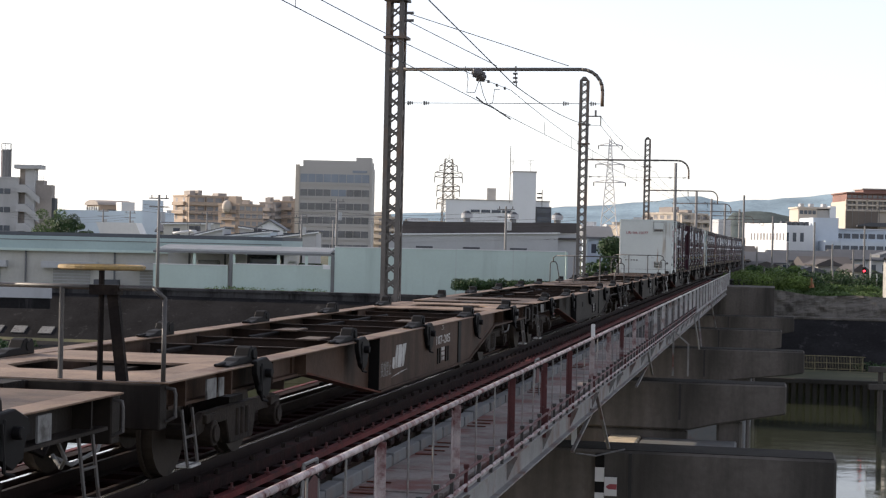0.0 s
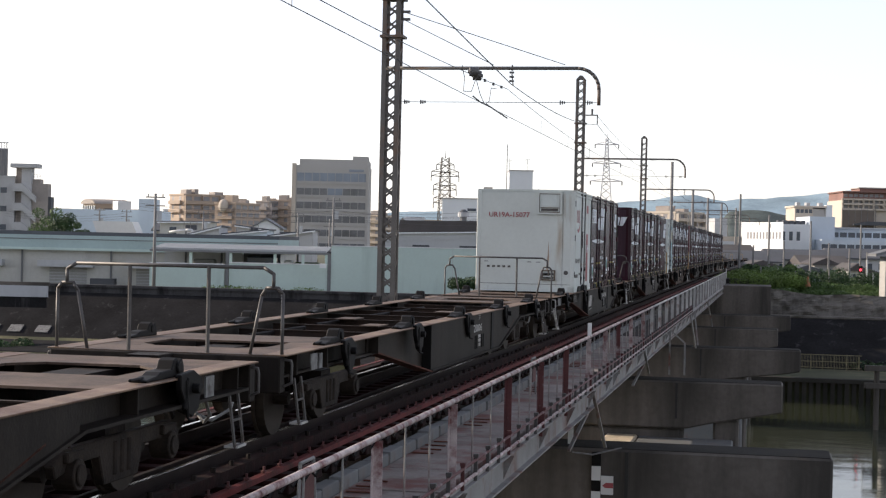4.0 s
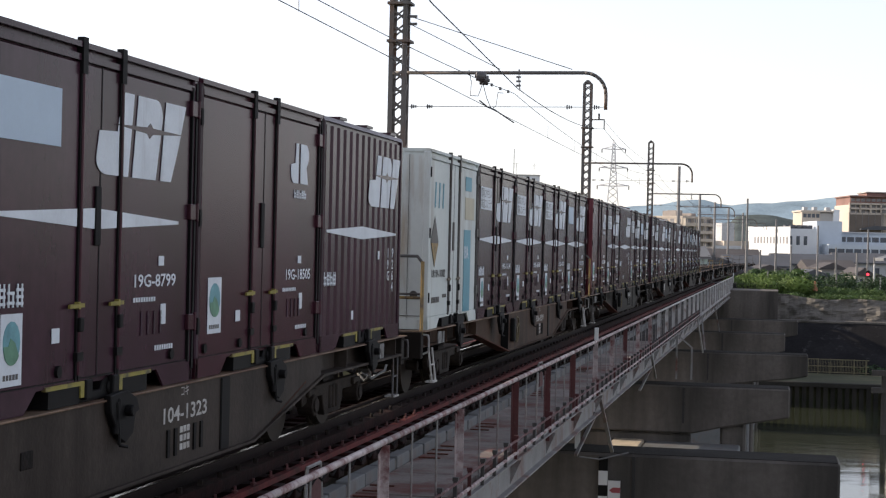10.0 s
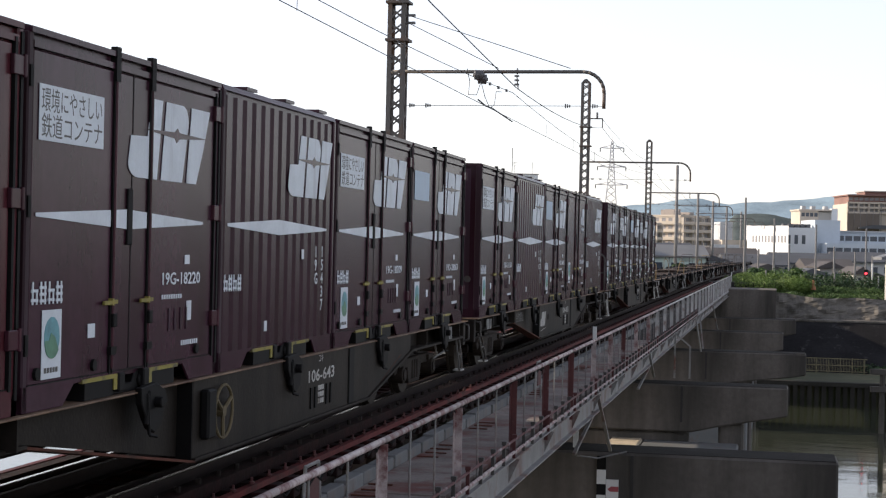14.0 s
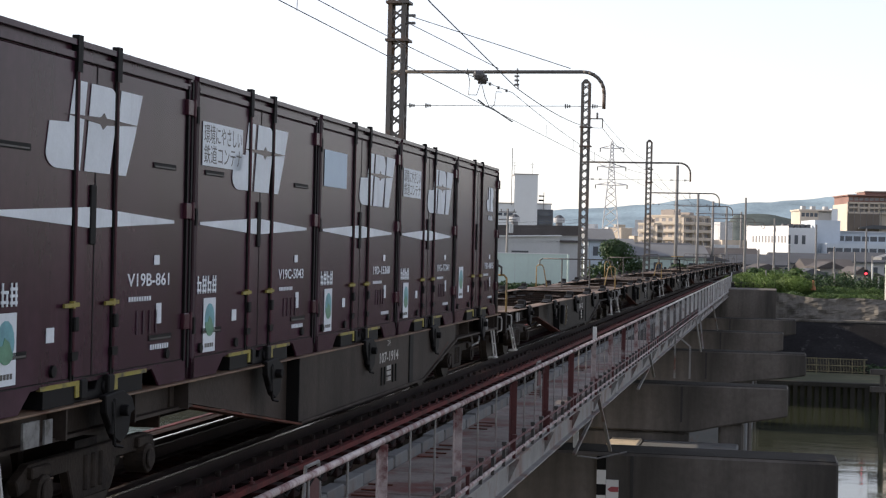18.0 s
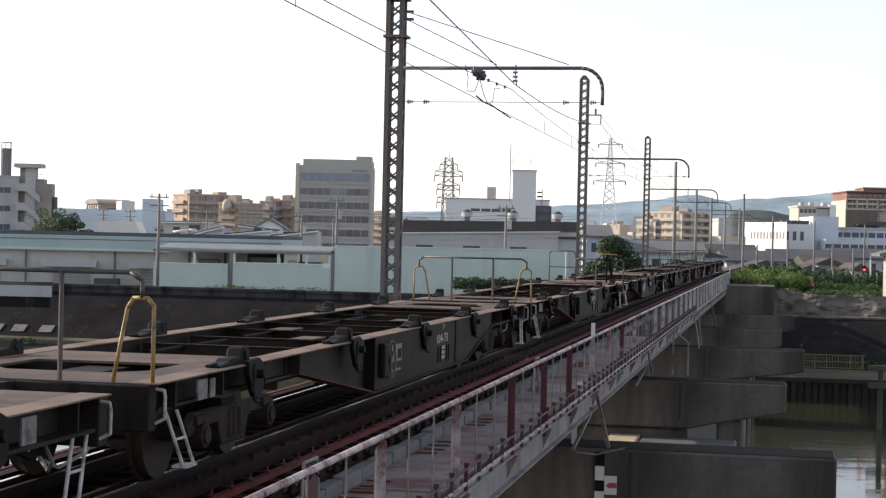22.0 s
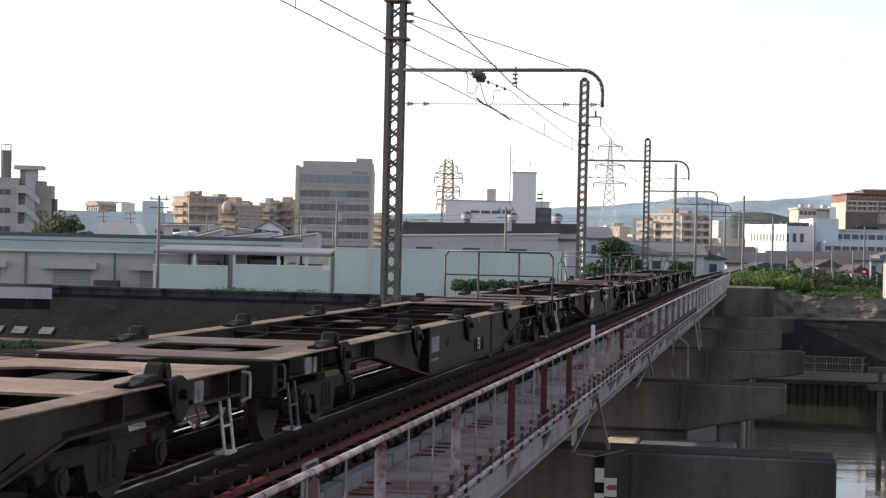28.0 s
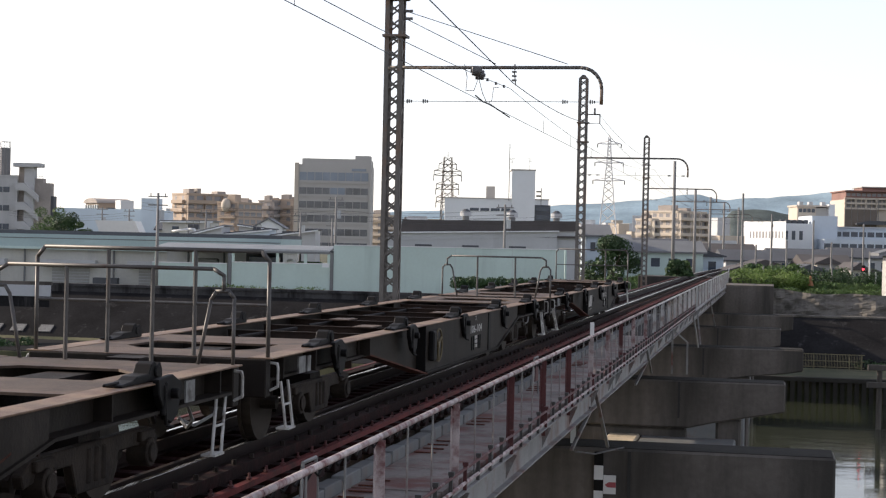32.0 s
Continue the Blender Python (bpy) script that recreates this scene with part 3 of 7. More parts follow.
for i, y in enumerate(POSTS):
    tall = abs(y - 31.1) < .1 or y > 128
    bm = nb()
    box(bm, FX - .045, FX + .045, y - .008, y + .008, -.72, .40)
    f = .055 if y < 45 else .085
    box(bm, FX - .045, FX - .033, y - f, y + f, -.72, .40)
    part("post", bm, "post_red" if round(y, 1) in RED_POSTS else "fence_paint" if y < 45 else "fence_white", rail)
    if tall:
        part("marker_post", box(nb(), FX - .03, FX + .03, y + .06, y + .12, -.5, .68), "galv", rail, "slim grey post with a white cap")
        part("cap", box(nb(), FX - .035, FX + .035, y + .055, y + .125, .45, .69), "plain_white", rail)
rod = mesh_of(bar(nb(), (0, 0, -.52), (0, 0, .40), .011, 6), "galv", "rod")
for a, b in zip(POSTS, POSTS[1:]):
    for f in (.33, .66):
        ob = part("rod", rod, "galv", rail)
        ob.matrix_basis = pose(FX - .01, a + (b - a) * f, 0)
# pipes and clips outside the posts
for x, z, r in ((FX + .07, -.34, .018), (FX + .07, -.50, .022), (FX + .02, -.56, .03)):
    for a, b in [(p, q) for p, q in zip(POSTS, POSTS[1:]) if p < 70 or z < -.55]:
        part("conduit", bar(nb(), (x, a, z), (x, b, z), r, 7), "post_red" if z == -.34 else "fence_paint" if z == -.5 else "galv", rail)
clip = nb()
box(clip, .045, .085, -.014, .014, -.60, -.30)
box(clip, .04, .10, -.03, .03, -.31, -.27)
clip = mesh_of(clip, "post_red", "clip")
clip2 = clip.copy()
clip2.materials.clear()
clip2.materials.append(M["rod_grey"])
y = 8.0
k = 0
while y < 126:
    if y > 72:
        break
    ob = part("clip", clip if k % 4 == 0 else clip2, "galv", rail)
    ob.matrix_basis = pose(FX, y, 0)
    y += .82
    k += 1
# cord that hangs in loops below the top tube
bm = nb()
y = 6.0
while y < 60:
    pipe(bm, [(FX - .03, y, .40), (FX - .035, y + .15, .345), (FX - .03, y + .3, .40)], .011, 4)
    y += .3
part("cord", bm, "trim_black", rail)
# small folding stands by the walkway
for y in (14.3, 28.7):
    st = thing("steel_stand", "small bent steel stand beside the walkway", "stand", m=pose(1.9, y, -.5))
    part("plate", box(nb(), -.02, .02, -.18, .18, .25, .62), "post_red", st)
    part("frame", pipe(nb(), [(0, -.3, 0), (0, -.22, .66), (0, .2, .66), (0, .34, 0)], .018, 6), "galv", st)

# ---------- cable trough between walkway and sleepers ----------
trough = thing("cable_trough", "pale grey concrete cable trough along the walkway", "cable trough")
seg = mesh_of(box(nb(), 1.39, 1.55, 0, .66, -.56, -.37), "trough", "trough_segment", bevel=.008)
seg2 = mesh_of(box(nb(), 1.41, 1.53, 0, .09, -.56, -.41), "concrete", "trough_joint")
y = 4.0
while y < 126:
    if y > 62:
        break
    ob = part("segment", seg, "trough", trough)
    ob.matrix_basis = pose(random.uniform(-.012, .012), y, random.uniform(-.012, .012))
    ob = part("joint", seg2, "concrete", trough)
    ob.matrix_basis = pose(0, y + .665, 0)
    y += .76

# ================= the track =================
def run(name, profile, y0, y1, material, parent, step=6.0):
    """a profile of (x, z) drawn along the track"""
    bm = nb()
    ys = [y0] + ([Y_CURVE + step * i for i in range(int((y1 - Y_CURVE) / step) + 1)] if y1 > Y_CURVE else [])
    ys = sorted({v for v in ys + [y1] if y0 <= v <= y1})
    prev = None
    for y in ys:
        ring = [bm.verts.new((track_x(y) + x, y, z)) for x, z in profile]
        if prev:
            n = len(ring)
            for i in range(n):
                bm.faces.new((prev[i], prev[(i + 1) % n], ring[(i + 1) % n], ring[i]))
        else:
            bm.faces.new(ring)
        prev = ring
    bm.faces.new(prev[::-1])
    bmesh.ops.recalc_face_normals(bm, faces=bm.faces[:])
    return part(name, bm, material, parent)


track = thing("railway_track", "single narrow gauge railway track with dark timber sleepers", "railway track")
RAIL = [(-.064, -.153), (.064, -.153), (.064, -.141), (.008, -.125), (.008, -.03), (.032, -.024), (.032, -.004), (.026, -.003),
        (-.026, -.003), (-.032, -.004), (-.032, -.024), (-.008, -.03), (-.008, -.125), (-.064, -.141)]
HEAD = [(-.027, -.003), (.027, -.003), (.022, .0), (-.022, .0)]
for x in (-.5335 - .032, .5335 + .032):
    run("rail", [(a + x, b) for a, b in RAIL], -330, 400, "rail_steel", track)
    run("rail_head", [(a + x, b) for a, b in HEAD], -330, 400, "rail_head", track)
# guard rails between the running rails on the bridge
for x in (-.38, .38):
    run("guard_rail", [(a * .8 + x, b - .01) for a, b in RAIL], 3, 127, "rail_steel", track)
# guard timbers outside, bolted down
run("guard_timber", [(.84, -.153), (.98, -.153), (.98, -.04), (.84, -.04)], 2, 128, "sleeper_wood", track)
run("guard_timber", [(-.98, -.153), (-.84, -.153), (-.84, -.04), (-.98, -.04)], 2, 128, "sleeper_wood", track)
for x in (1.20, -1.28):
    run("guard_strap", [(x, -.153), (x + .075, -.153), (x + .075, -.098), (x, -.098)], 2, 128, "guard_red", track)
sl = mesh_of(box(nb(), -1.2, 1.36, -.11, .11, -.36, -.155), "sleeper_wood", "sleeper", bevel=.01)
bolt = mesh_of(bar(nb(), (.91, 0, -.045), (.91, 0, .012), .026, 6), "under_black", "bolt")
stud = bar(nb(), (1.237, 0, -.10), (1.237, 0, -.03), .013, 6)
bar(stud, (1.237, 0, -.085), (1.237, 0, -.07), .03, 6)
stud = mesh_of(stud, "rust_bolt", "stud")
y = 4.0
while y < 128:
    ob = part("sleeper", sl, "sleeper_wood", track)
    ob.matrix_basis = pose(random.uniform(-.015, .015), y, 0)
    part("bolt", bolt, "under_black", track).matrix_basis = pose(0, y, 0)
    part("stud", stud, "rust_bolt", track).matrix_basis = pose(0, y, 0)
    y += .53
bm = nb()
y = -60.0
while y < 330:
    if not 4 < y < 128:
        box(bm, -1.05, 1.05, -.10, .10, -.30, -.155, pose(track_x(y), y, 0, 0, 0, track_turn(y)))
    y += .62
ob = part("sleepers_on_ballast", bm, "sleeper_wood", track)
tagged(ob, kind="stuff")
bm = nb()
bed = thing("ballast_bed", "grey brown ballast embankment of the railway", "embankment", kind="structure")
run("ballast", [(-4.6, -1.6), (4.4, -1.6), (2.5, -.42), (1.6, -.20), (-1.6, -.20), (-2.5, -.42)], 128.6, 420, "stone", bed)
run("ballast", [(-4.0, -1.0), (3.2, -1.0), (2.0, -.3), (1.6, -.20), (-1.6, -.20), (-2.5, -.42)], -340, -1.6, "stone", bed)
bm = nb()
box(bm, 3.4, 9.5, -8, 5.5, -1.0, .52)
solid("pavement", bm, "concrete", "grey concrete path on the near bank", "pavement", kind="structure")

# ================= masts and wires =================
ARM_Z = 6.29


LACE = [mesh_of(beam(nb(), (-s * .21, 0, 0), (s * .21, 0, .33), .012, .04), "mast_steel", "lacing_bar") for s in (1, -1)]


def lattice_mast(y, top, arm=True, group="lattice masts"):
    mast = thing("lattice_mast", "rusty grey steel lattice mast with a bent overhead arm", "mast", group, m=pose(-3.0, y, 0))
    w = .21
    for sx in (-1, 1):
        for sy in (-1, 1):
            bm = nb()
            box(bm, sx * w - .10 * (sx > 0), sx * w + .10 * (sx < 0), sy * w * .8 - .008, sy * w * .8 + .008, -1.6, top)
            box(bm, sx * w - .008, sx * w + .008, sy * w * .8 - .07 * (sy > 0), sy * w * .8 + .07 * (sy < 0), -1.6, top)
            part("leg", bm, "mast_steel", mast)
    for sy in (-1, 1):
        z = -1.5
        while z < top - .3:
            part("lacing_bar", LACE[0], "mast_steel", mast).matrix_basis = pose(0, sy * w * .8, z)
            part("lacing_bar", LACE[1], "mast_steel", mast).matrix_basis = pose(0, sy * w * .8 + .014, z)
            z += .36
    bm = nb()
    z = -1.4
    while z < top - .3:
        for sx in (-1, 1):
            beam(bm, (sx * w, -w * .8, z), (sx * w, w * .8, z + .3), .012, .04)
        z += .72
    part("side_lacing", bm, "mast_steel", mast)
    part("peak", prism(nb(), [(-.22, top), (.22, top), (.06, top + .18), (-.06, top + .18)], "Y", -.17, .17), "mast_steel", mast)
    part("footing", box(nb(), -.45, .45, -.45, .45, -2.1, -1.35), "concrete", mast)
    if arm:
        add_arm(mast, .22)
    for z in (7.0, 7.9):
        part("clamp", box(nb(), -.26, .30, -.24, .24, z, z + .06), "mast_steel", mast)
    return mast


def add_arm(mast, x0, reach=5.0, z=ARM_Z, drop=.86):
    pts = [(x0 - .4, 0, z), (reach - .55, 0, z)]
    for k in range(1, 7):
        a = k / 6 * math.pi / 2
        pts.append((reach - .55 + .5 * math.sin(a), 0, z - .5 * (1 - math.cos(a))))
    pts.append((reach - .05, 0, z - drop))
    part("arm", pipe(nb(), pts, .042, 8), "mast_steel", mast, smooth=True)
    part("span_wire", bar(nb(), (x0, 0, z - .80), (reach - .1, 0, z - .80), .008, 5), "wire", mast)
    for x in (x0 + .16, x0 + .55, reach - .26, reach - .9):
        bm = nb()
        for k in range(3):
            bar(bm, (x - .06 + k * .05, 0, z - .80), (x - .035 + k * .05, 0, z - .80), .055 - .01 * k, 8)
        part("insulator", bm, "porcelain", mast)
    bm = nb()
    bar(bm, (2.9, 0, z + .08), (2.9, 0, z - .06), .02, 6)
    for k in range(3):
        bar(bm, (2.89, 0, z - .08 - k * .10), (2.89, 0, z - .12 - k * .10), .06, 8)
    bar(bm, (2.89, 0, z - .1), (2.93, 0, z - .42), .014, 6)
    part("hanger", bm, "porcelain", mast)


m1 = lattice_mast(38.2, 10.9)
for a, b in ((7.63, (4.15, 0, 6.37)), (7.45, (2.45, 0, 6.37))):
    part("tie_wire", bar(nb(), (.25, 0, a), b, .010, 5), "wire", m1)
    part("tie_clamp", box(nb(), .2, .42, -.03, .03, a - .03, a + .03), "porcelain", m1)
m2 = lattice_mast(77.3, 10.0)
part("bracket", pipe(nb(), [(.2, 0, 8.33), (.8, 0, 8.33), (.8, 0, 7.9)], .03, 6), "mast_steel", m2)
bm = nb()
bar(bm, (.55, 0, 8.35), (.55, 0, 8.62), .05, 8)
part("insulator", bm, "porcelain", m2)
lattice_mast(116.7, 9.85, arm=False)
m3arm = thing("pole_arm", "grey bent overhead arm on a lattice mast", "arm", m=pose(-3.0, 116.7, 0))
add_arm(m3arm, .22)
for y, top in ((148.5, 9.9), (177.0, 8.4), (199.0, 8.3), (220.0, 8.2), (243.0, 8.2)):
    x = track_x(y) - 3.0
    pole = thing("concrete_pole", "pale concrete overhead line pole with a bent arm", "pole", "overhead line poles", m=pose(x, y, 0, 0, 0, track_turn(y)))
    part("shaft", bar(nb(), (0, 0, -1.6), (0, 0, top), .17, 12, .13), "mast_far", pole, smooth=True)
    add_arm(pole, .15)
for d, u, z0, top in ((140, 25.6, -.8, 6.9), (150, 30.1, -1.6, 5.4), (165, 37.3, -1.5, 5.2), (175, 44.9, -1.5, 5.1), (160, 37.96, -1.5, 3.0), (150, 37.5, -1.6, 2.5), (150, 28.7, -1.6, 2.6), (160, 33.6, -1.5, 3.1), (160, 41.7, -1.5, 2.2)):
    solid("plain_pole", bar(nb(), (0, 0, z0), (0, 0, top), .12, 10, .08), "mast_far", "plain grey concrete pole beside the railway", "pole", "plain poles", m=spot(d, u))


def wire(name, pts, r, sag, label):
    """wire hung from point to point"""
    bm = nb()
    for a, b in zip(pts, pts[1:]):
        a, b = Vector(a), Vector(b)
        n = 14
        q = [a.lerp(b, i / n) - Vector((0, 0, sag * 4 * (i / n) * (1 - i / n))) for i in range(n + 1)]
        for s, e in zip(q, q[1:]):
            bar(bm, s, e, r, 5)
    return solid(name, bm, "wire", label, "wire", "overhead wires")


MY = [-1.0, 38.2, 77.3, 116.7, 148.5, 177, 199, 220, 243]
wire("contact_wire", [(track_x(y) - .2 + (.12 if i % 2 == 0 else 0), y, 5.17) for i, y in enumerate(MY)], .0075, .02, "thin dark overhead contact wire above the track")
wire("messenger_wire", [(track_x(y) - .2, y, 5.80) for y in MY], .0075, .36, "thin dark sagging messenger wire above the track")
wire("feeder_wire", [(-.2, 38.6, 5.97), (-2.2, 77.3, 7.9)], .012, .28, "thick dark feeder cable hung in a slack curve")
wire("feeder_wire", [(-.2, 38.6, 5.97), (-.01, 28.0, 6.36), (.6, 4.0, 7.6)], .012, .0, "thick dark feeder cable hung in a slack curve")
wire("feeder_wire", [(-2.2, 77.3, 8.3), (-2.2, 116.7, 8.3)], .009, .5, "thin dark feeder wire between the masts")
wire("feeder_wire", [(-2.2, 77.3, 7.9), (-2.4, 116.7, 7.6), (-2.6, 148.5, 7.5), (track_x(177) - 2.6, 177, 7.3)], .012, .45, "thick dark feeder cable between the masts")
dr = thing("wire_connector", "dark switch clamp and jumper wires on the overhead line", "connector", m=pose(-.2, 34.0, 0))
for y, z in ((-.30, 5.74), (.12, 5.70)):
    c = bar(nb(), (-.09, y, z), (.09, y + .04, z - .01), .105, 14)
    bar(c, (-.12, y, z), (.12, y + .04, z - .01), .04, 10)
    part("clamp", c, "porcelain", dr, bevel=.01)
for y, z in ((1.1, 5.69), (2.2, 5.72), (3.3, 5.76)):
    part("wire_clip", box(nb(), -.022, .022, y - .05, y + .05, z - .03, z + .03), "porcelain", dr)
part("jumper", pipe(nb(), [(0, -1.6, 5.72), (0, -1.3, 5.5), (0, -1.4, 5.22), (0, -.5, 5.3), (0, .0, 5.62), (0, .5, 5.35), (0, 1.1, 5.17)], .008, 5), "wire", dr)
part("jumper", pipe(nb(), [(0, 2.6, 5.66), (0, 1.9, 5.6), (0, 1.7, 5.3), (0, 1.2, 5.18)], .008, 5), "wire", dr)
part("splice", pipe(nb(), [(0, -.3, 5.22), (0, .6, 5.17), (0, 1.5, 5.19), (0, 4.2, 5.12)], .018, 6), "wire", dr)
for y in (8.5, 14.5, 20.5, 26.5, 44, 50, 56, 62, 68, 74):
    bm = nb()
    bar(bm, (-.2, y, 5.16), (-.2, y, 5.50), .006, 4)
    solid("dropper", bm, "wire", "short vertical dropper between overhead wires", "wire", "droppers")


# ================= far bank: buildings =================
def grid_windows(parent, x0, x1, z0, z1, cols, rows, y=-.03, wf=.6, hf=.5, material="window_dark", sill=True):
    """windows told apart, each with a frame behind its pane"""
    cw, rh = (x1 - x0) / cols, (z1 - z0) / rows
    pane = nb()
    box(pane, -cw * wf / 2, cw * wf / 2, y - .04, y + .1, -rh * hf / 2, rh * hf / 2)
    pane = mesh_of(pane, material, "window")
    for r in range(rows):
        for c in range(cols):
            ob = part("window", pane, material, parent)
            ob.matrix_basis = pose(x0 + cw * (c + .5), 0, z0 + rh * (r + .5))


def block(name, d, u0, u1, z0, z1, depth, material, label, category, turn=0.0, roof=None, group=""):
    """a building body; its front stands d metres ahead, between u0 and u1"""
    th = thing(name, label, category, group, m=spot(d, (u0 + u1) / 2, 0, turn))
    h = (u1 - u0) / 2
    part("wall", box(nb(), -h, h, 0, depth, z0, z1), material, th)
    if roof:
        part("roof", box(nb(), -h - .25, h + .25, -.25, depth + .25, z1, z1 + .35), roof, th)
    return th


def flats(d, u, z1, turn, length, depth, floors, cols, material, label, z0=-1.5, ends=2, gallery=True):
    """a block of flats whose near corner stands at d, u: front along x, sunlit end along y, floor by floor"""
    th = thing("apartment_building", label, "apartment building", "distant apartment buildings", m=spot(d, u, 0, turn))
    part("wall", box(nb(), 0, length, 0, depth, z0, z1), material, th)
    fh = (z1 - z0) / floors
    cw = length / cols
    pane = mesh_of(box(nb(), -cw * .36, cw * .36, -.05, .1, -fh * .27, fh * .27), "window_haze", "window")
    side = mesh_of(box(nb(), -.05, .1, -.8, .8, -fh * .24, fh * .24), "window_haze", "window")
    slab = mesh_of(box(nb(), 0, length, -1.25, -.02, 0, .22), material, "balcony_slab")
    rail_ = mesh_of(box(nb(), .15, length - .15, -1.25, -1.12, .22, fh * .40), material, "balcony")
    wall_ = mesh_of(box(nb(), -.07, .07, -1.2, -.02, .22, fh), material, "partition")
    eslab = mesh_of(box(nb(), -1.15, -.02, depth * .1, depth * .9, 0, fh * .40), material, "balcony")
    for f in range(floors):
        z = z0 + f * fh
        if gallery:
            part("balcony_slab", slab, material, th).matrix_basis = pose(0, 0, z)
            part("balcony", rail_, material, th).matrix_basis = pose(0, 0, z)
            for c in range(0, cols + 1, 2):
                part("partition", wall_, material, th).matrix_basis = pose(min(max(c * cw, .2), length - .2), 0, z)
        for c in range(cols):
            part("window", pane, "window_haze", th).matrix_basis = pose(cw * (c + .5), 0, z + fh * .62)
        if ends > 1:
            part("balcony", eslab, material, th).matrix_basis = pose(0, 0, z)
        for c in range(ends):
            part("window", side, "window_haze", th).matrix_basis = pose(0, depth * (c + .5) / max(ends, 1), z + fh * .64)
    part("parapet", box(nb(), -.2, length + .2, -.3, depth + .2, z1, z1 + .6), material, th)
    for a, w, h in ((.12, .10, 1.7), (.28, .07, 1.9), (.66, .16, 1.1)):
        part("roof_box", box(nb(), length * a, length * (a + w), depth * .3, depth * .7, z1 + .6, z1 + .6 + h), "brown_grey", th)
    return th


# long warehouse with a teal fascia
wh = thing("warehouse", "long beige warehouse with a pale teal roof fascia", "warehouse", m=spot(150, 0))
part("wall", box(nb(), -62, -15, 0, 22, -2.5, .85), "beige_wall", wh)
part("fascia", box(nb(), -62, -14.6, -.5, 22, .85, 2.12), "teal_fascia", wh)
part("fascia_lip", box(nb(), -62, -14.6, -.62, -.5, .74, .98), "teal_wall", wh)
part("fascia_seam", box(nb(), -62, -14.6, -.53, -.5, 1.72, 1.80), "roof_grey", wh)
part("roof", box(nb(), -62, -14.6, .5, 22, 2.12, 2.46), "roof_dark", wh)
for u in (-62, -54, -46, -37.9, -29.8, -21.7):
    part("drain_pipe", bar(nb(), (u, -.1, -2.5), (u, -.1, .74), .09, 8), "roof_grey", wh)
for u in (-60.7, -52.6, -44.5, -36.3, -28.4, -20.4):
    part("awning", box(nb(), u, u + 5.0, -1.0, 0, -.76, -.18), "grey_clad", wh)
    sh = part("shutter", box(nb(), u + .9, u + 4.3, -.06, .02, -2.5, -.80), "roller_grey", wh)
    for k in range(6):
        part("slat", box(nb(), u + .9, u + 4.3, -.09, -.06, -2.4 + k * .27, -2.36 + k * .27), "grey_clad", sh)
for u in (-31.2, -46.4):
    part("store_box", box(nb(), u, u + 2.2, -2.4, -1.4, -2.5, -1.7), "roof_dark", wh)

low = thing("low_wall", "low pale concrete wall before the flood wall", "wall", m=spot(120.0, 0))
part("panel", box(nb(), -60, -28.4, -.3, .1, -2.42, -1.60), "grey_clad", low)
part("coping", box(nb(), -60, -28.3, -.25, .1, -1.60, -1.34), "concrete", low)
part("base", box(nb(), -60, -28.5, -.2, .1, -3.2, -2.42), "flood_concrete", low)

# open shed with a ribbed canopy
shed = thing("open_shed", "open shed with a ribbed white canopy and posts", "shed", m=spot(142, 0))
bm = nb()
for i in range(75):
    u = -24.6 + i * .2
    prism(bm, [(u, 1.16), (u + .06, 1.27), (u + .14, 1.27), (u + .2, 1.16), (u + .2, 1.10), (u, 1.10)], "Y", -1.2, 6)
for v in bm.verts:
    v.co.z += (v.co.y + 1.2) * .05
part("canopy", bm, "canopy_sheet", shed, "ribbed sheet roof")
part("canopy_edge", box(nb(), -24.7, -9.4, -1.3, -1.2, .92, 1.10), "roof_grey", shed)
for u in (-24.4, -21.2, -17.8, -14.0, -11.6, -9.6):
    part("post", box(nb(), u - .12, u + .12, -1.1, -.9, -2.5, 1.0), "teal_wall", shed)
for u in (-22.6, -19.4, -16.0, -12.6):
    part("post", box(nb(), u - .08, u + .08, 5.2, 5.4, -2.5, 1.5), "roof_dark", shed)
part("back_wall", box(nb(), -24.6, -17.6, 5.8, 6, -2.5, 1.6), "grey_clad", shed)
part("back_wall", box(nb(), -17.5, -14.2, 5.8, 6, -2.5, 1.6), "roof_dark", shed)
part("beam", box(nb(), -24.6, -9.4, 2.4, 2.6, 1.0, 1.2), "roof_dark", shed)
for k, (u, w, h, m_) in enumerate(((-16.9, 2.6, .62, "window_dark"), (-13.6, .7, .35, "white_wall"), (-12.7, 2.2, .2, "leaf_dark"), (-21.6, 1.9, .30, "roof_grey"), (-10.6, .8, .1, "white_wall"))):
    part("crate", box(nb(), u, u + w, 3, 4.4, -2.5, h), m_, shed, bevel=.12)

# teal panel walls in front
fw = thing("panel_wall", "pale teal painted panel wall of a works yard", "wall", m=spot(138, 0))
for u0, u1, z1 in ((-24.2, -17.9, -.05), (-17.5, -9.2, .1), (-9.0, -3.7, 1.70), (-3.7, 1.2, 1.71), (1.2, 6.0, 1.72), (6.0, 10.4, 1.73)):
    part("panel", box(nb(), u0, u1 - .03, 0, .12, -2.9, z1), "teal_wall", fw)
    part("cap", box(nb(), u0, u1 - .03, -.05, .17, z1, z1 + .07), "white_wall", fw)
for u in (-17.7, -9.15):
    part("post", box(nb(), u - .14, u + .14, -.05, .2, -2.9, 1.0), "roof_grey", fw)
part("side_panel", box(nb(), 10.4, 10.55, 0, 6, -1.95, 1.73), "teal_wall", fw)
block("electric_box", 137.2, -9.9, -9.35, -.15, .16, .3, "white_wall", "small white meter box on the yard wall", "box")

# grey works hall with roof ventilators
hall = thing("works_hall", "grey works hall with a dark brown roof", "hall", m=spot(175, 0))
part("wall", box(nb(), -5.8, 12.3, 0, 18, -1.6, 3.0), "grey_clad", hall)
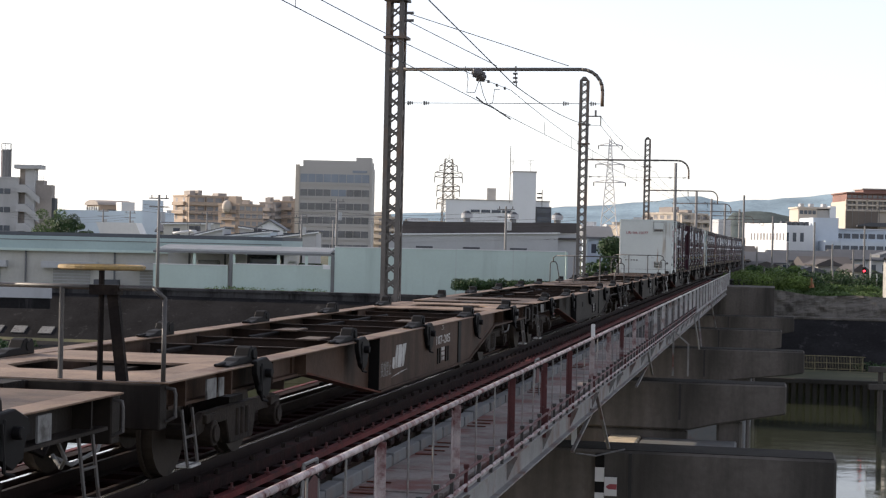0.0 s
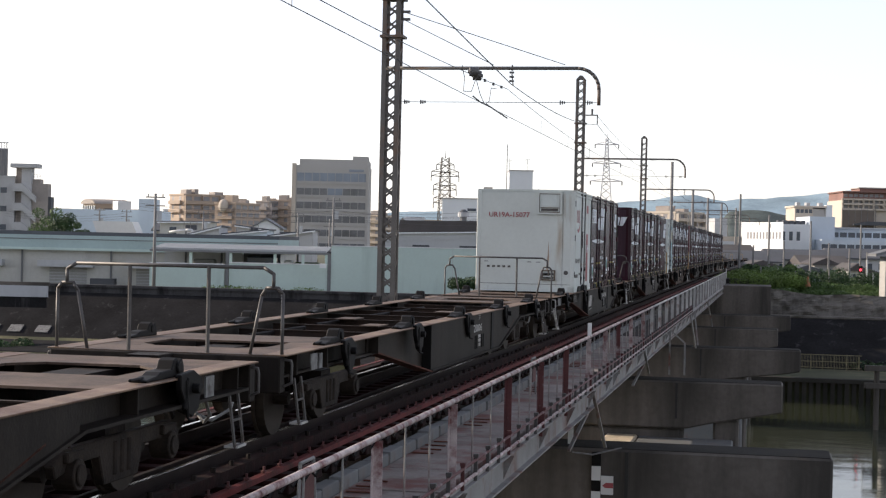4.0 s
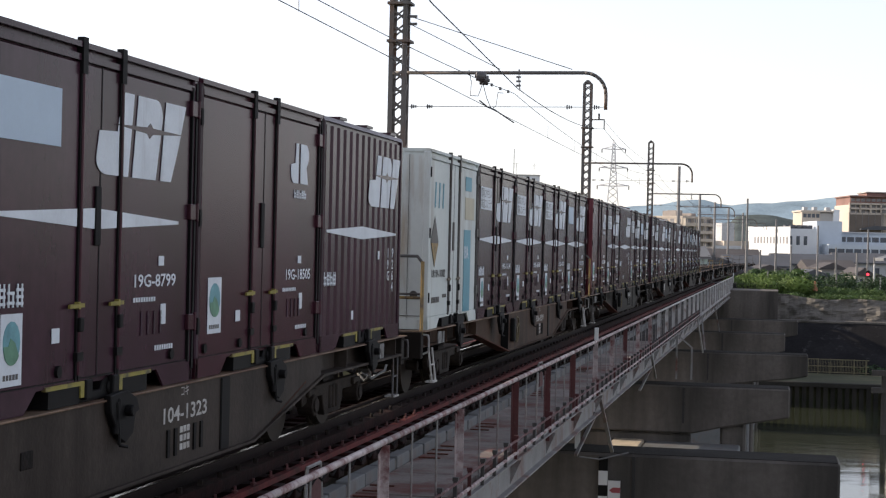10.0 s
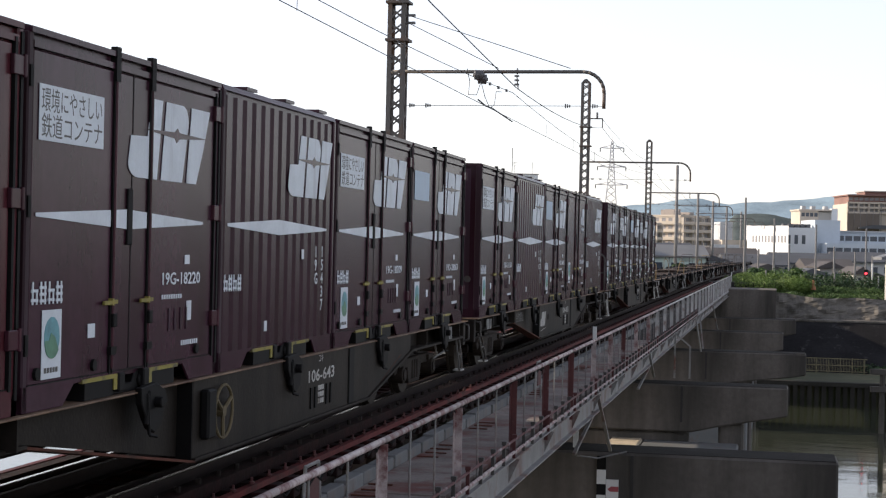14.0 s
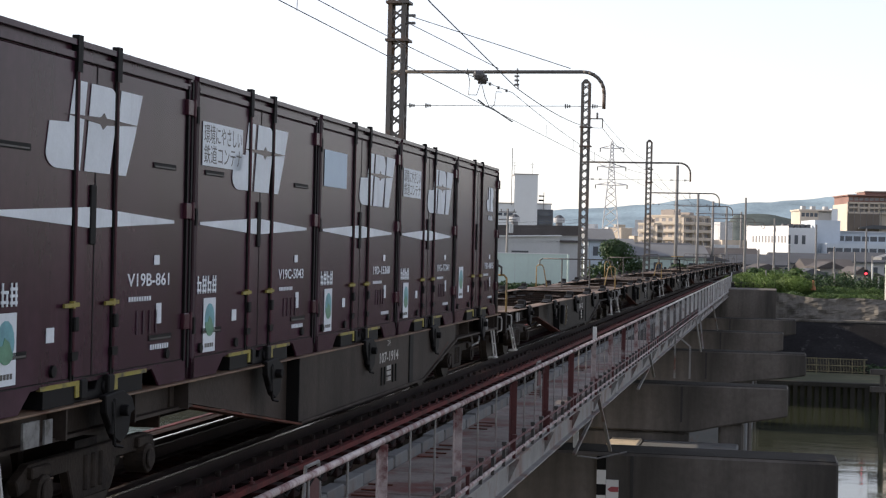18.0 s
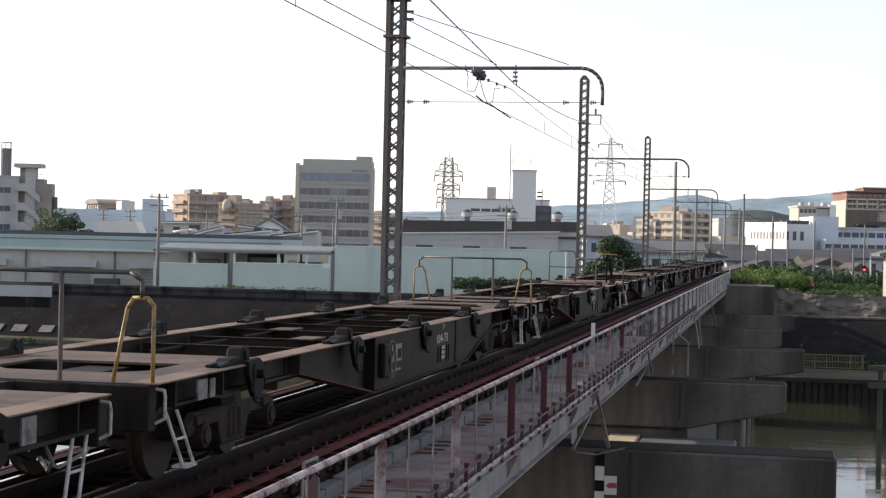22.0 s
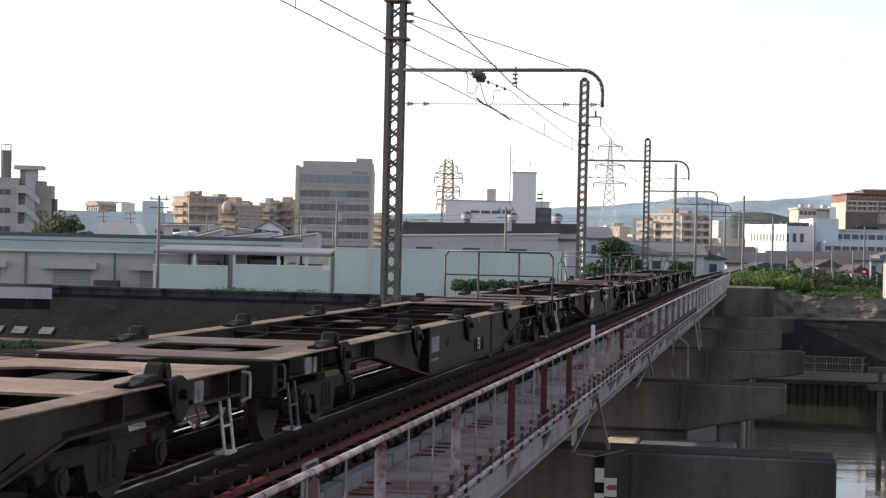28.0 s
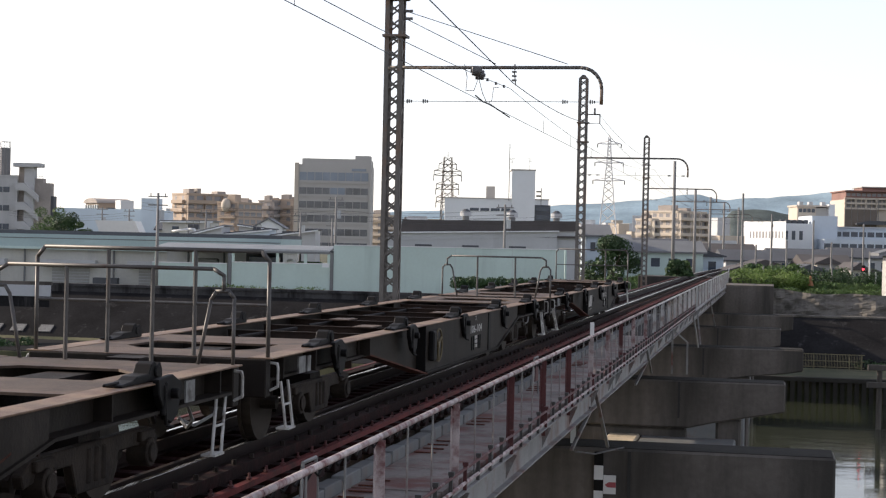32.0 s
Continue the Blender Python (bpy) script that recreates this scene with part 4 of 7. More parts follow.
part("wall", box(nb(), 12.3, 14.7, .4, 18, -1.6, 3.6), "grey_clad", hall, bevel=.02)
part("gable", prism(nb(), [(-5.8, 2.2), (12.3, 3.0), (12.3, 3.55), (-5.8, 3.05)], "Y", -.05, 18), "grey_clad", hall)
part("roof", prism(nb(), [(0, 3.1), (18, 4.7), (18, 4.4), (0, 2.9)], "X", -4.2, 14.6), "roof_brown", hall)
part("roof_face", prism(nb(), [(-4.4, 3.16), (12.5, 3.62), (14.6, 3.66), (14.6, 4.72), (-4.2, 4.5)], "Y", .2, .5), "roof_brown", hall)
part("gutter", prism(nb(), [(-5.9, 3.02), (12.5, 3.56), (12.5, 3.68), (-5.9, 3.16)], "Y", -.35, -.05), "white_wall", hall)
for u in (-2.8, 2.2, 7.2):
    part("vent_slot", box(nb(), u, u + 1.8, -.06, .02, 1.72, 1.92), "roof_dark", hall)
for u in (2.6, 7.6, 12.4):
    v = thing("roof_ventilator", "round grey turbine ventilator on the roof", "ventilator", "roof ventilators", m=spot(178, u, 4.6))
    part("neck", bar(nb(), (0, 0, -.2), (0, 0, .45), .36, 12), "roof_grey", v)
    part("drum", bar(nb(), (0, 0, .45), (0, 0, .95), .62, 14), "grey_clad", v)
    part("cowl", bar(nb(), (0, 0, .95), (0, 0, 1.25), .55, 14, .2), "roof_dark", v)

# white works building with a tower
wb = thing("white_factory", "white factory building with a square stair tower", "factory", m=spot(260, 0))
part("wall", box(nb(), .4, 16.8, 0, 16, -1.5, 9.2), "white_wall", wb)
part("tower", box(nb(), 10.9, 14.6, -.4, 6, -1.5, 13.8), "white_wall", wb)
part("chimney", box(nb(), 7.0, 8.4, 3, 5, 9.2, 11.3), "office_wall", wb)
part("coping", box(nb(), .3, 16.9, -.12, 16, 9.2, 9.36), "office_wall", wb)
part("coping", box(nb(), 10.8, 14.7, -.5, 6.1, 13.8, 13.98), "office_wall", wb)
for i in range(4):
    part("window", box(nb(), 4.4 + i * 1.65, 5.8 + i * 1.65, -.05, .1, 7.3, 7.75), "window_dark", wb)
part("annex", box(nb(), 14.6, 17.1, -.2, 8, 5.4, 8.4), "roof_dark", wb)
for z in (6.1, 7.4):
    part("annex_window", box(nb(), 14.8, 16.9, -.26, -.18, z, z + .7), "window_dark", wb)
part("sign_frame", box(nb(), 14.8, 15.6, -.3, -.2, 9.7, 9.95), "trim_black", wb)
part("sign_frame", box(nb(), 14.8, 15.6, -.3, -.2, 10.4, 10.6), "trim_black", wb)
part("sign_post", bar(nb(), (15.6, -.2, 8.4), (15.6, -.2, 11.1), .06, 6), "mast_far", wb)
part("mast", bar(nb(), (10.5, 0, 9), (10.5, 0, 18.0), .07, 6), "mast_far", wb)
for u, z in ((10.9, 15.8), (13.7, 15.8)):
    bm = nb()
    bar(bm, (u, 0, 13.6), (u, 0, z), .03, 5)
    for k in range(4):
        bar(bm, (u - .5 + .1 * k, 0, z - .1 - .22 * k), (u + .5 - .1 * k, 0, z - .1 - .22 * k), .02, 4)
    part("aerial", bm, "mast_far", wb)

# seven-storey office block
of = thing("office_building", "grey seven storey office building with ribbon windows", "office building", m=spot(460, 0))
part("wall", box(nb(), -41.2, -20.0, 0, 18, -1.5, 23.2), "office_wall", of)
part("parapet", box(nb(), -39.4, -20.2, .5, 17, 23.2, 24.9), "office_wall", of)
part("roof_house", box(nb(), -24.6, -20.3, 1, 8, 24.9, 25.9), "office_wall", of)
part("sign", box(nb(), -25.5, -21.4, -.08, 0, 21.5, 22.2), "window_band", of)
part("corner_pier", box(nb(), -41.4, -40.3, -.3, 1, -1.5, 23.6), "flat_beige", of)
part("corner_pier", box(nb(), -20.6, -19.9, -.3, 1, -1.5, 23.4), "office_wall", of)
for f in range(6):
    z = 18.75 - f * 3.84
    hgt = 2.3 if f == 0 else 1.85
    part("sill_band", box(nb(), -41.2, -20.0, -.25, 0, z - .75, z - .35), "office_wall", of)
    for c in range(9):
        u = -40.0 + c * 2.15
        part("window", box(nb(), u, u + 2.0, -.06, .1, z, z + hgt), "window_band" if f == 0 or (f == 1 and c in (4, 5)) else "window_office", of)

# school-like block at the far left with an outside stair
lb = thing("stair_block", "grey concrete block with an outside zigzag stair", "building", m=spot(330, 0))
part("wall", box(nb(), -120, -85.2, 0, 14, -1.5, 13.4), "grey_conc_bldg", lb)
part("coping", box(nb(), -120, -85.2, -.15, 14, 13.4, 13.75), "grey_conc_bldg", lb)
part("stair_back", box(nb(), -85.2, -83.7, .9, 3, -1.5, 15.4), "brown_grey", lb)
part("stair_fin", box(nb(), -83.7, -81.8, -.7, 2.0, -1.5, 15.4), "grey_conc_bldg", lb)
part("tower_roof", box(nb(), -85.8, -80.4, -1.5, 2.4, 15.4, 16.2), "grey_conc_bldg", lb)
part("side_wall", box(nb(), -81.8, -78.6, .2, 3, -1.5, 12.3), "brown_grey", lb)
part("side_wall", box(nb(), -81.8, -80.2, .5, 3, 12.3, 13.2), "brown_grey", lb)
part("low_wall", box(nb(), -78.6, -78.0, .6, 3, -1.5, 9.7), "roof_dark", lb)
for u in (-81.5, -80.9, -80.3):
    part("rail_post", bar(nb(), (u, .6, 13.2), (u, .6, 14.1), .05, 6), "plain_white", lb)
for z in (13.65, 14.1):
    part("roof_rail", bar(nb(), (-81.6, .6, z), (-80.2, .6, z), .05, 6), "plain_white", lb)
for k in range(4):
    z = 12.2 - k * 3.85
    part("stair_flight", prism(nb(), [(-85.2, z), (-83.4, z), (-80.7, z - 2.5), (-80.7, z - 3.7), (-83.3, z - 1.55), (-85.2, z - 1.55)], "Y", -1.6, -.75), "grey_conc_bldg", lb)
    part("landing", box(nb(), -85.2, -83.7, -.75, .9, z - 1.55, z - 1.35), "brown_grey", lb)
for z in (10.3, 6.6, 2.9):
    for u in (-88.5, -93.5, -98.5, -103.5):
        win = part("window", box(nb(), u - .9, u + 1.7, -.05, .1, z, z + 1.1), "window_dark", lb)
        part("frame", box(nb(), u + .35, u + .45, -.09, -.04, z, z + 1.1), "grey_clad", win)
part("water_tower", bar(nb(), (-89.1, 5, 13.4), (-89.1, 5, 19.3), 1.02, 18), "roof_grey", lb, "grey ribbed cylinder")
for k in range(12):
    a = k * math.pi / 6
    part("rib", bar(nb(), (-89.1 + 1.03 * math.cos(a), 5 + 1.03 * math.sin(a), 13.4), (-89.1 + 1.03 * math.cos(a), 5 + 1.03 * math.sin(a), 20.6), .07, 5), "mast_far", lb)
for z in (19.35, 20.6):
    part("ring", bar(nb(), (-89.1, 5, z), (-89.1, 5, z + .12), 1.14, 18), "plain_white", lb)

# pale blue sheds and small roofs in the middle ground
block("blue_shed", 260, -61, -44.7, -1.5, 6.3, 14, "pale_blue", "long pale blue shed roofline", "shed")
block("blue_tower", 255, -46.6, -44.0, -1.5, 8.0, 4, "pale_blue", "pale blue lift tower of a shed", "tower")
bm = nb()
prism(bm, [(-2.6, 0), (2.9, 0), (2.2, 1.6), (-3.2, 1.6)], "Y", 0, 5)
solid("white_roof", bm, "plain_white", "sunlit white sloping roof", "roof", m=spot(225, -44.2, 2.55))
# sheds with slanting roofs between the warehouse and the flats
def lean_shed(d, u0, u1, za, zb, wall, roof, label, depth=8.0, z0=-1.5):
    """a shed whose roof slants across the front, with a pale verge board"""
    th = thing("lean_shed", label, "shed", "slant roofed sheds", m=spot(d, 0))
    part("wall", prism(nb(), [(u0, z0), (u1, z0), (u1, zb), (u0, za)], "Y", 0, depth), wall, th)
    part("roof", prism(nb(), [(u0 - .3, za), (u1 + .3, zb), (u1 + .3, zb + .16), (u0 - .3, za + .16)], "Y", -.35, depth + .3), roof, th)
    part("verge", prism(nb(), [(u0 - .3, za - .14), (u1 + .3, zb - .14), (u1 + .3, zb + .02), (u0 - .3, za + .02)], "Y", -.42, -.36), "white_wall", th)
    w = (u1 - u0)
    for f in (.2, .55):
        part("window", box(nb(), u0 + w * f, u0 + w * (f + .14), -.05, .05, min(za, zb) - 1.5, min(za, zb) - .6), "window_dark", th)
    return th


lean_shed(214, -36.3, -30.0, 4.1, 4.2, "beige_wall", "roof_grey", "long grey green shed with a flat roof")
lean_shed(196, -29.6, -26.2, 2.5, 3.55, "grey_clad", "roof_grey", "pale shed with a slanting white edged roof")
lean_shed(198, -25.9, -20.7, 2.6, 3.25, "pale_blue", "roof_dark", "grey blue workshop with a slanting roof")
lean_shed(193, -19.8, -14.8, 2.5, 3.3, "grey_clad", "roof_dark", "dim grey lean-to shed")
lean_shed(232, -28.5, -25.0, 4.0, 3.5, "grey_conc_bldg", "roof_dark", "grey shed behind the workshop")
gut = thing("white_duct", "sunlit white duct on a shed roof", "duct", m=spot(199, 0, 0))
part("duct", pipe(nb(), [(-32.6, 0, 2.75), (-30.6, 0, 3.05), (-29.9, 0, 3.05), (-29.75, 0, 2.4)], .17, 10), "plain_white", gut, smooth=True)
part("bracket", box(nb(), -32.7, -32.5, -.1, .1, -1.5, 2.75), "mast_far", gut)
part("bracket", box(nb(), -30.7, -30.5, -.1, .1, -1.5, 3.0), "mast_far", gut)
for d, u, zt, w in ((205, -30.9, 4.1, 1.6), (204, -22.9, 3.9, 1.1)):
    tk = thing("roof_plant", "dark roof machine with small railings", "roof plant", "roof machines", m=spot(d, u))
    part("stand", box(nb(), -w * .5, w * .5, -.4, .4, -1.5, zt - 1.0), "grey_conc_bldg", tk)
    part("body", box(nb(), -w * .42, w * .42, -.35, .35, zt - 1.0, zt - .35), "roof_dark", tk, bevel=.05)
    for k in (-.5, 0, .5):
        part("rail_post", bar(nb(), (w * k, -.4, zt - 1.0), (w * k, -.4, zt), .035, 6), "mast_far", tk)
    part("rail", bar(nb(), (-w * .5, -.4, zt), (w * .5, -.4, zt), .035, 6), "mast_far", tk)
wg = thing("gabled_house", "small white house with a gabled grey roof", "house", m=spot(300, -31.6))
part("wall", prism(nb(), [(-2.6, -1.5), (2.6, -1.5), (2.6, 4.2), (0, 5.7), (-2.6, 4.2)], "Y", 0, 7), "white_wall", wg)
for sgn in (-1, 1):
    part("roof", prism(nb(), [(0, 5.75), (sgn * 3.1, 3.95), (sgn * 3.1, 4.2), (0, 6.0)], "Y", -.4, 7.4), "roof_grey", wg)
for x in (-1.5, .6):
    part("window", box(nb(), x, x + .9, -.05, .05, 2.6, 3.8), "window_dark", wg)
part("porch_roof", box(nb(), 2.6, 6.0, -.3, 4, 3.3, 3.6), "roof_dark", wg)
part("porch", box(nb(), 2.7, 5.8, 0, 4, -1.5, 3.3), "white_wall", wg)
for d, u0, u1, z1, mt, rf, lab in (
        (240, -41.5, -34.5, 4.0, "beige_wall", "roof_dark", "beige house with a dark roof"),
        (280, -52, -46, 3.2, "roof_dark", "roof_brown", "low house with dark roof"),
        (190, 16.8, 19.4, 4.2, "pale_blue", "roof_grey", "pale blue shed behind the works"),
        (192, 21.5, 30.6, 2.5, "teal_wall", "roof_grey", "low pale green store with small windows"),
        (230, 21.5, 26.5, 3.4, "white_wall", "roof_grey", "low white house with grey roof"),
        (245, 27.0, 37.0, 3.0, "beige_wall", "roof_dark", "low beige house row"),
        (230, 34.0, 44.0, 2.4, "roof_dark", "roof_brown", "long low house with a dark roof"),
        (205, 35.5, 42.5, 1.6, "grey_clad", "roof_dark", "low grey house with a dark tiled roof"),
        (215, 43.5, 52.0, 1.9, "beige_wall", "roof_dark", "low house with a dark roof"),
        (200, 44.5, 50.0, 1.2, "white_wall", "roof_brown", "white house with a brown roof"),
        (225, 54.0, 62.0, 2.2, "grey_clad", "roof_dark", "grey house with a dark roof")):
    h = block("small_house", d, u0, u1, -1.5, z1 - .8, 8, mt, lab, "house", group="small houses")
    w = (u1 - u0) / 2
    part("pitched_roof", prism(nb(), [(-.5, z1 - .8), (4, z1 + .5), (8.5, z1 - .8), (8.5, z1 - 1.0), (-.5, z1 - 1.0)], "X", -w - .4, w + .4), rf, h)
    grid_windows(h, -w * .9, w * .9, max(-.6, z1 - 3.2), z1 - 1.1, max(2, int(w)), 1, 0, .5, .5)

for d, u0, u1, z1, mt, rf, lab in (
        (185, 34.6, 38.2, 1.0, "house_wall", "roof_brown", "small white house with a brown tiled roof"),
        (182, 39.2, 42.4, 0.6, "beige_wall", "roof_dark", "small beige house with a dark tiled roof"),
        (188, 43.0, 45.4, 1.4, "house_wall", "roof_brown", "narrow white house with a grey roof"),
        (180, 45.2, 48.6, 0.4, "grey_clad", "roof_brown", "low grey house with a brown roof"),
        (176, 30.6, 34.0, 0.4, "grey_clad", "roof_brown", "low grey shed beside the railway"),
        (195, 29.0, 33.5, 1.9, "pale_blue", "roof_dark", "pale blue house with a dark roof"),
        (172, 36.8, 38.6, 0.2, "house_wall", "roof_dark", "tiny white shed with a dark roof"),
        (170, 42.6, 43.9, 1.0, "beige_wall", "roof_brown", "narrow beige house wall")):
    h = block("small_house", d, u0, u1, -1.5, z1 - .6, 6, mt, lab, "house", group="small houses")
    w = (u1 - u0) / 2
    part("pitched_roof", prism(nb(), [(-w - .3, z1 - .6), (0, z1 + .05), (w + .3, z1 - .6), (w + .3, z1 - .75), (-w - .3, z1 - .75)], "Y", -.5, 6.4), rf, h)
    grid_windows(h, -w * .8, w * .8, -.9, z1 - .9, 2, 1, 0, .5, .6)

# apartment blocks in the distance
flats(600, -93.2, 17.6, 34, 21.5, 12.4, 6, 6, "tan_wall", "tan apartment block with a sunlit balconied end")
flats(616, -86.2, 16.6, 20, 14.0, 10, 6, 4, "tan_wall", "brown shaded apartment wing behind trees", ends=0)
dome = flats(560, -69.4, 13.9, 62, 14.5, 8.6, 6, 4, "tan_wall", "apartment block with stepped sunlit balconies and a dome", gallery=False)
bm = nb()
q = bmesh.ops.create_uvsphere(bm, u_segments=16, v_segments=10, radius=1.0)
bmesh.ops.transform(bm, matrix=Matrix.Translation((-.8, 4.4, 13.2)) @ Matrix.Diagonal((1.9, 1.7, 2.4, 1)), verts=bm.verts[:])
part("dome", bm, "flat_beige", dome, "pale rounded stair head", smooth=True)
part("lift_tower", box(nb(), .2, 3.8, 1.5, 4.5, 13.9, 17.0), "tan_wall", dome)
flats(640, -66.3, 16.6, 60, 9, 6.2, 6, 3, "brown_grey", "slim grey brown apartment block", ends=2)
flats(642, -58.0, 17.2, 66, 10, 8.8, 6, 3, "tan_wall", "sunlit apartment block with cream balconies")
flats(700, -24.5, 13.0, 60, 11, 9, 5, 4, "town_tan", "pale apartment block far away")
# hall with an arched roof and a columned end
pav = thing("arched_hall", "tan hall with an arched roof and white columns", "hall", m=spot(620, -129.4, 0, 30))
part("wall", box(nb(), 0, 12.5, 0, 15.5, -1.5, 14.2), "tan_wall", pav)
part("roof", prism(nb(), [(-.6, 14.2)] + [(7.75 + 8.4 * math.cos(radians(a)), 14.2 + 1.9 * math.sin(radians(a))) for a in range(180, -1, -20)] + [(16.1, 14.2)], "X", -.8, 13), "brown_grey", pav)
part("end_recess", box(nb(), -.12, 0, 1.2, 14.2, 8, 13.4), "window_dark", pav)
for k in range(6):
    part("column", box(nb(), -.5, -.1, .6 + k * 2.75, 1.25 + k * 2.75, -1.5, 13.6), "white_wall", pav)
part("window", box(nb(), 3.4, 8.6, -.06, .1, 11.8, 12.5), "window_dark", pav)
block("white_block", 612, -119.6, -114.6, -1.5, 15.2, 8, "white_wall", "sunlit white block behind the sheds", "building", 25)
flats(520, 74.6, 13.3, 42, 14.0, 13.8, 6, 6, "flat_beige", "long cream apartment block with open galleries", ends=5)
flats(505, 64.3, 10.4, 42, 3.0, 6.2, 5, 2, "flat_beige", "lower sunlit cream apartment wing", ends=3)

# white school-like buildings at the right
wr = thing("white_hall", "white hall with a tall blank gable and slim windows", "hall", m=spot(330, 0))
part("sunlit_wall", prism(nb(), [(63.2, 13), (68.6, -2), (68.6, 14)], "Z", -1.5, 7.9), "white_wall", wr)
part("wing", box(nb(), 68.6, 75.5, 3, 16, -1.5, 7.6), "white_wall", wr)
# wings that face away from the sun, their blue shade in the wall colour
part("high_wing", box(nb(), 75.4, 80.6, 5, 18, -1.5, 9.3), "shaded_white", wr)
part("long_wing", box(nb(), 76.6, 96.0, -1, 8, -1.5, 4.6), "shaded_white", wr)
part("upper_wing", box(nb(), 78.0, 96.0, 8, 14, -1.5, 7.0), "shaded_white", wr)
part("eave", box(nb(), 77.6, 96.4, 7.2, 14, 7.0, 7.25), "grey_clad", wr)
for i in range(11):
    for z in (4.5, .6):
        f = .07 + i * .078
        part("slim_window", box(nb(), -.25, .25, -.06, .06, z, z + 1.4, Matrix.Translation((68.6 - 5.4 * f, -2 + 15 * f, 0)) @ Matrix.Rotation(math.atan2(-15, 5.4), 4, "Z")), "window_haze", wr)
for i in range(3):
    part("window", box(nb(), 69.4 + i * 1.5, 70.1 + i * 1.5, 2.94, 3.05, 4.3, 6.1), "window_dark", wr)
for i in range(11):
    part("window", box(nb(), 76.6 + i * 1.7, 78.0 + i * 1.7, -1.06, -.95, 2.6, 3.7), "window_dark", wr)
    part("window", box(nb(), 77.3 + i * 1.7, 78.7 + i * 1.7, 7.94, 8.05, 5.2, 6.2), "window_dark", wr)
for i in range(5):
    part("roof_unit", box(nb(), 69.2 + i * 1.2, 70.0 + i * 1.2, 6, 8, 7.6, 8.4), "roof_dark", wr)
tb = thing("roof_storey", "cream roof storey with a dark window band", "building", m=spot(350, 0))
part("wall", box(nb(), 75.6, 79.5, 0, 9, -1.5, 11.5), "flat_beige", tb)
part("wall", box(nb(), 79.5, 82.2, .4, 9, -1.5, 11.3), "office_wall", tb)
# narrow sunlit strip, its brightness given by a white wall colour
part("stair_head", box(nb(), 82.2, 83.5, -.4, 7, -1.5, 12.1), "white_wall", tb)
part("roof", box(nb(), 75.3, 82.3, -.5, 9, 11.5, 11.85), "flat_beige", tb)
for k in range(4):
    part("window", box(nb(), 75.9 + k * .9, 76.6 + k * .9, -.05, .1, 10.3, 11.1), "window_dark", tb)
for u in (76.4, 78.5, 81.2):
    part("roof_unit", box(nb(), u, u + .8, 2, 4, 11.85, 12.6), "grey_clad", tb)
rb = thing("brown_block", "tall tan building wrapped in brown netting", "building", m=spot(480, 0))
part("wall", box(nb(), 117.4, 140, 0, 18, -1.5, 17.4), "flat_beige", rb)
part("netting", box(nb(), 117.2, 126.4, -1.6, -1.5, -1.5, 14.5), "net_brown", rb)
for k in range(6):
    part("scaffold_pole", bar(nb(), (117.2 + k * 1.84, -1.68, -1.5), (117.2 + k * 1.84, -1.68, 15.0), .06, 6), "mast_far", rb)
part("scaffold_pole", bar(nb(), (126.9, -1.6, 6), (126.9, -1.6, 17.6), .09, 6), "mast_far", rb)
part("upper_wall", box(nb(), 117.8, 140, .4, 18, 17.4, 20.0), "brick_wall", rb)
part("roof_house", box(nb(), 123.0, 136, 2, 12, 20.0, 21.0), "brick_wall", rb)
part("roof_edge", box(nb(), 117.3, 140.4, -.9, 18, 19.7, 20.05), "brick_wall", rb)
part("roof_edge", box(nb(), 122.6, 136.4, 1.4, 12.4, 21.0, 21.3), "office_wall", rb)
for z in (14.5, 16.0, 17.4):
    part("balcony", box(nb(), 117.2, 140, -1.2, 0, z, z + .5), "flat_beige", rb)
for c in range(6):
    part("pier_strip", box(nb(), 117.2 + c * 3.0, 117.6 + c * 3.0, -1.2, 0, 14.5, 17.9), "flat_beige", rb)
for f in range(3):
    for c in range(8):
        part("window", box(nb(), 118.0 + c * 1.5, 119.1 + c * 1.5, -.1 if f < 2 else .3, .5, 15.05 + f * 1.5 + .3 * (f > 1), 15.95 + f * 1.5 + .3 * (f > 1)), "window_haze", rb)
part("canopy", prism(nb(), [(120.0, 10.4), (124, 11.2), (140, 11.0), (140, 10.3), (120.0, 10.0)], "Y", -4, -2), "roof_dark", rb)

hs = thing("bank_house", "pale house with an overhanging grey roof on the bank", "house", m=spot(118, 0))
part("wall", box(nb(), 32.1, 36, 0, 1.6, -1.95, 1.9), "house_wall", hs)
part("roof", prism(nb(), [(31.3, 1.9), (36.6, 3.4), (36.6, 3.6), (31.3, 2.1)], "Y", -.4, 2), "roof_grey", hs)
part("shutter", box(nb(), 32.3, 32.9, -.05, 0, -1.2, 1.4), "roof_grey", hs)


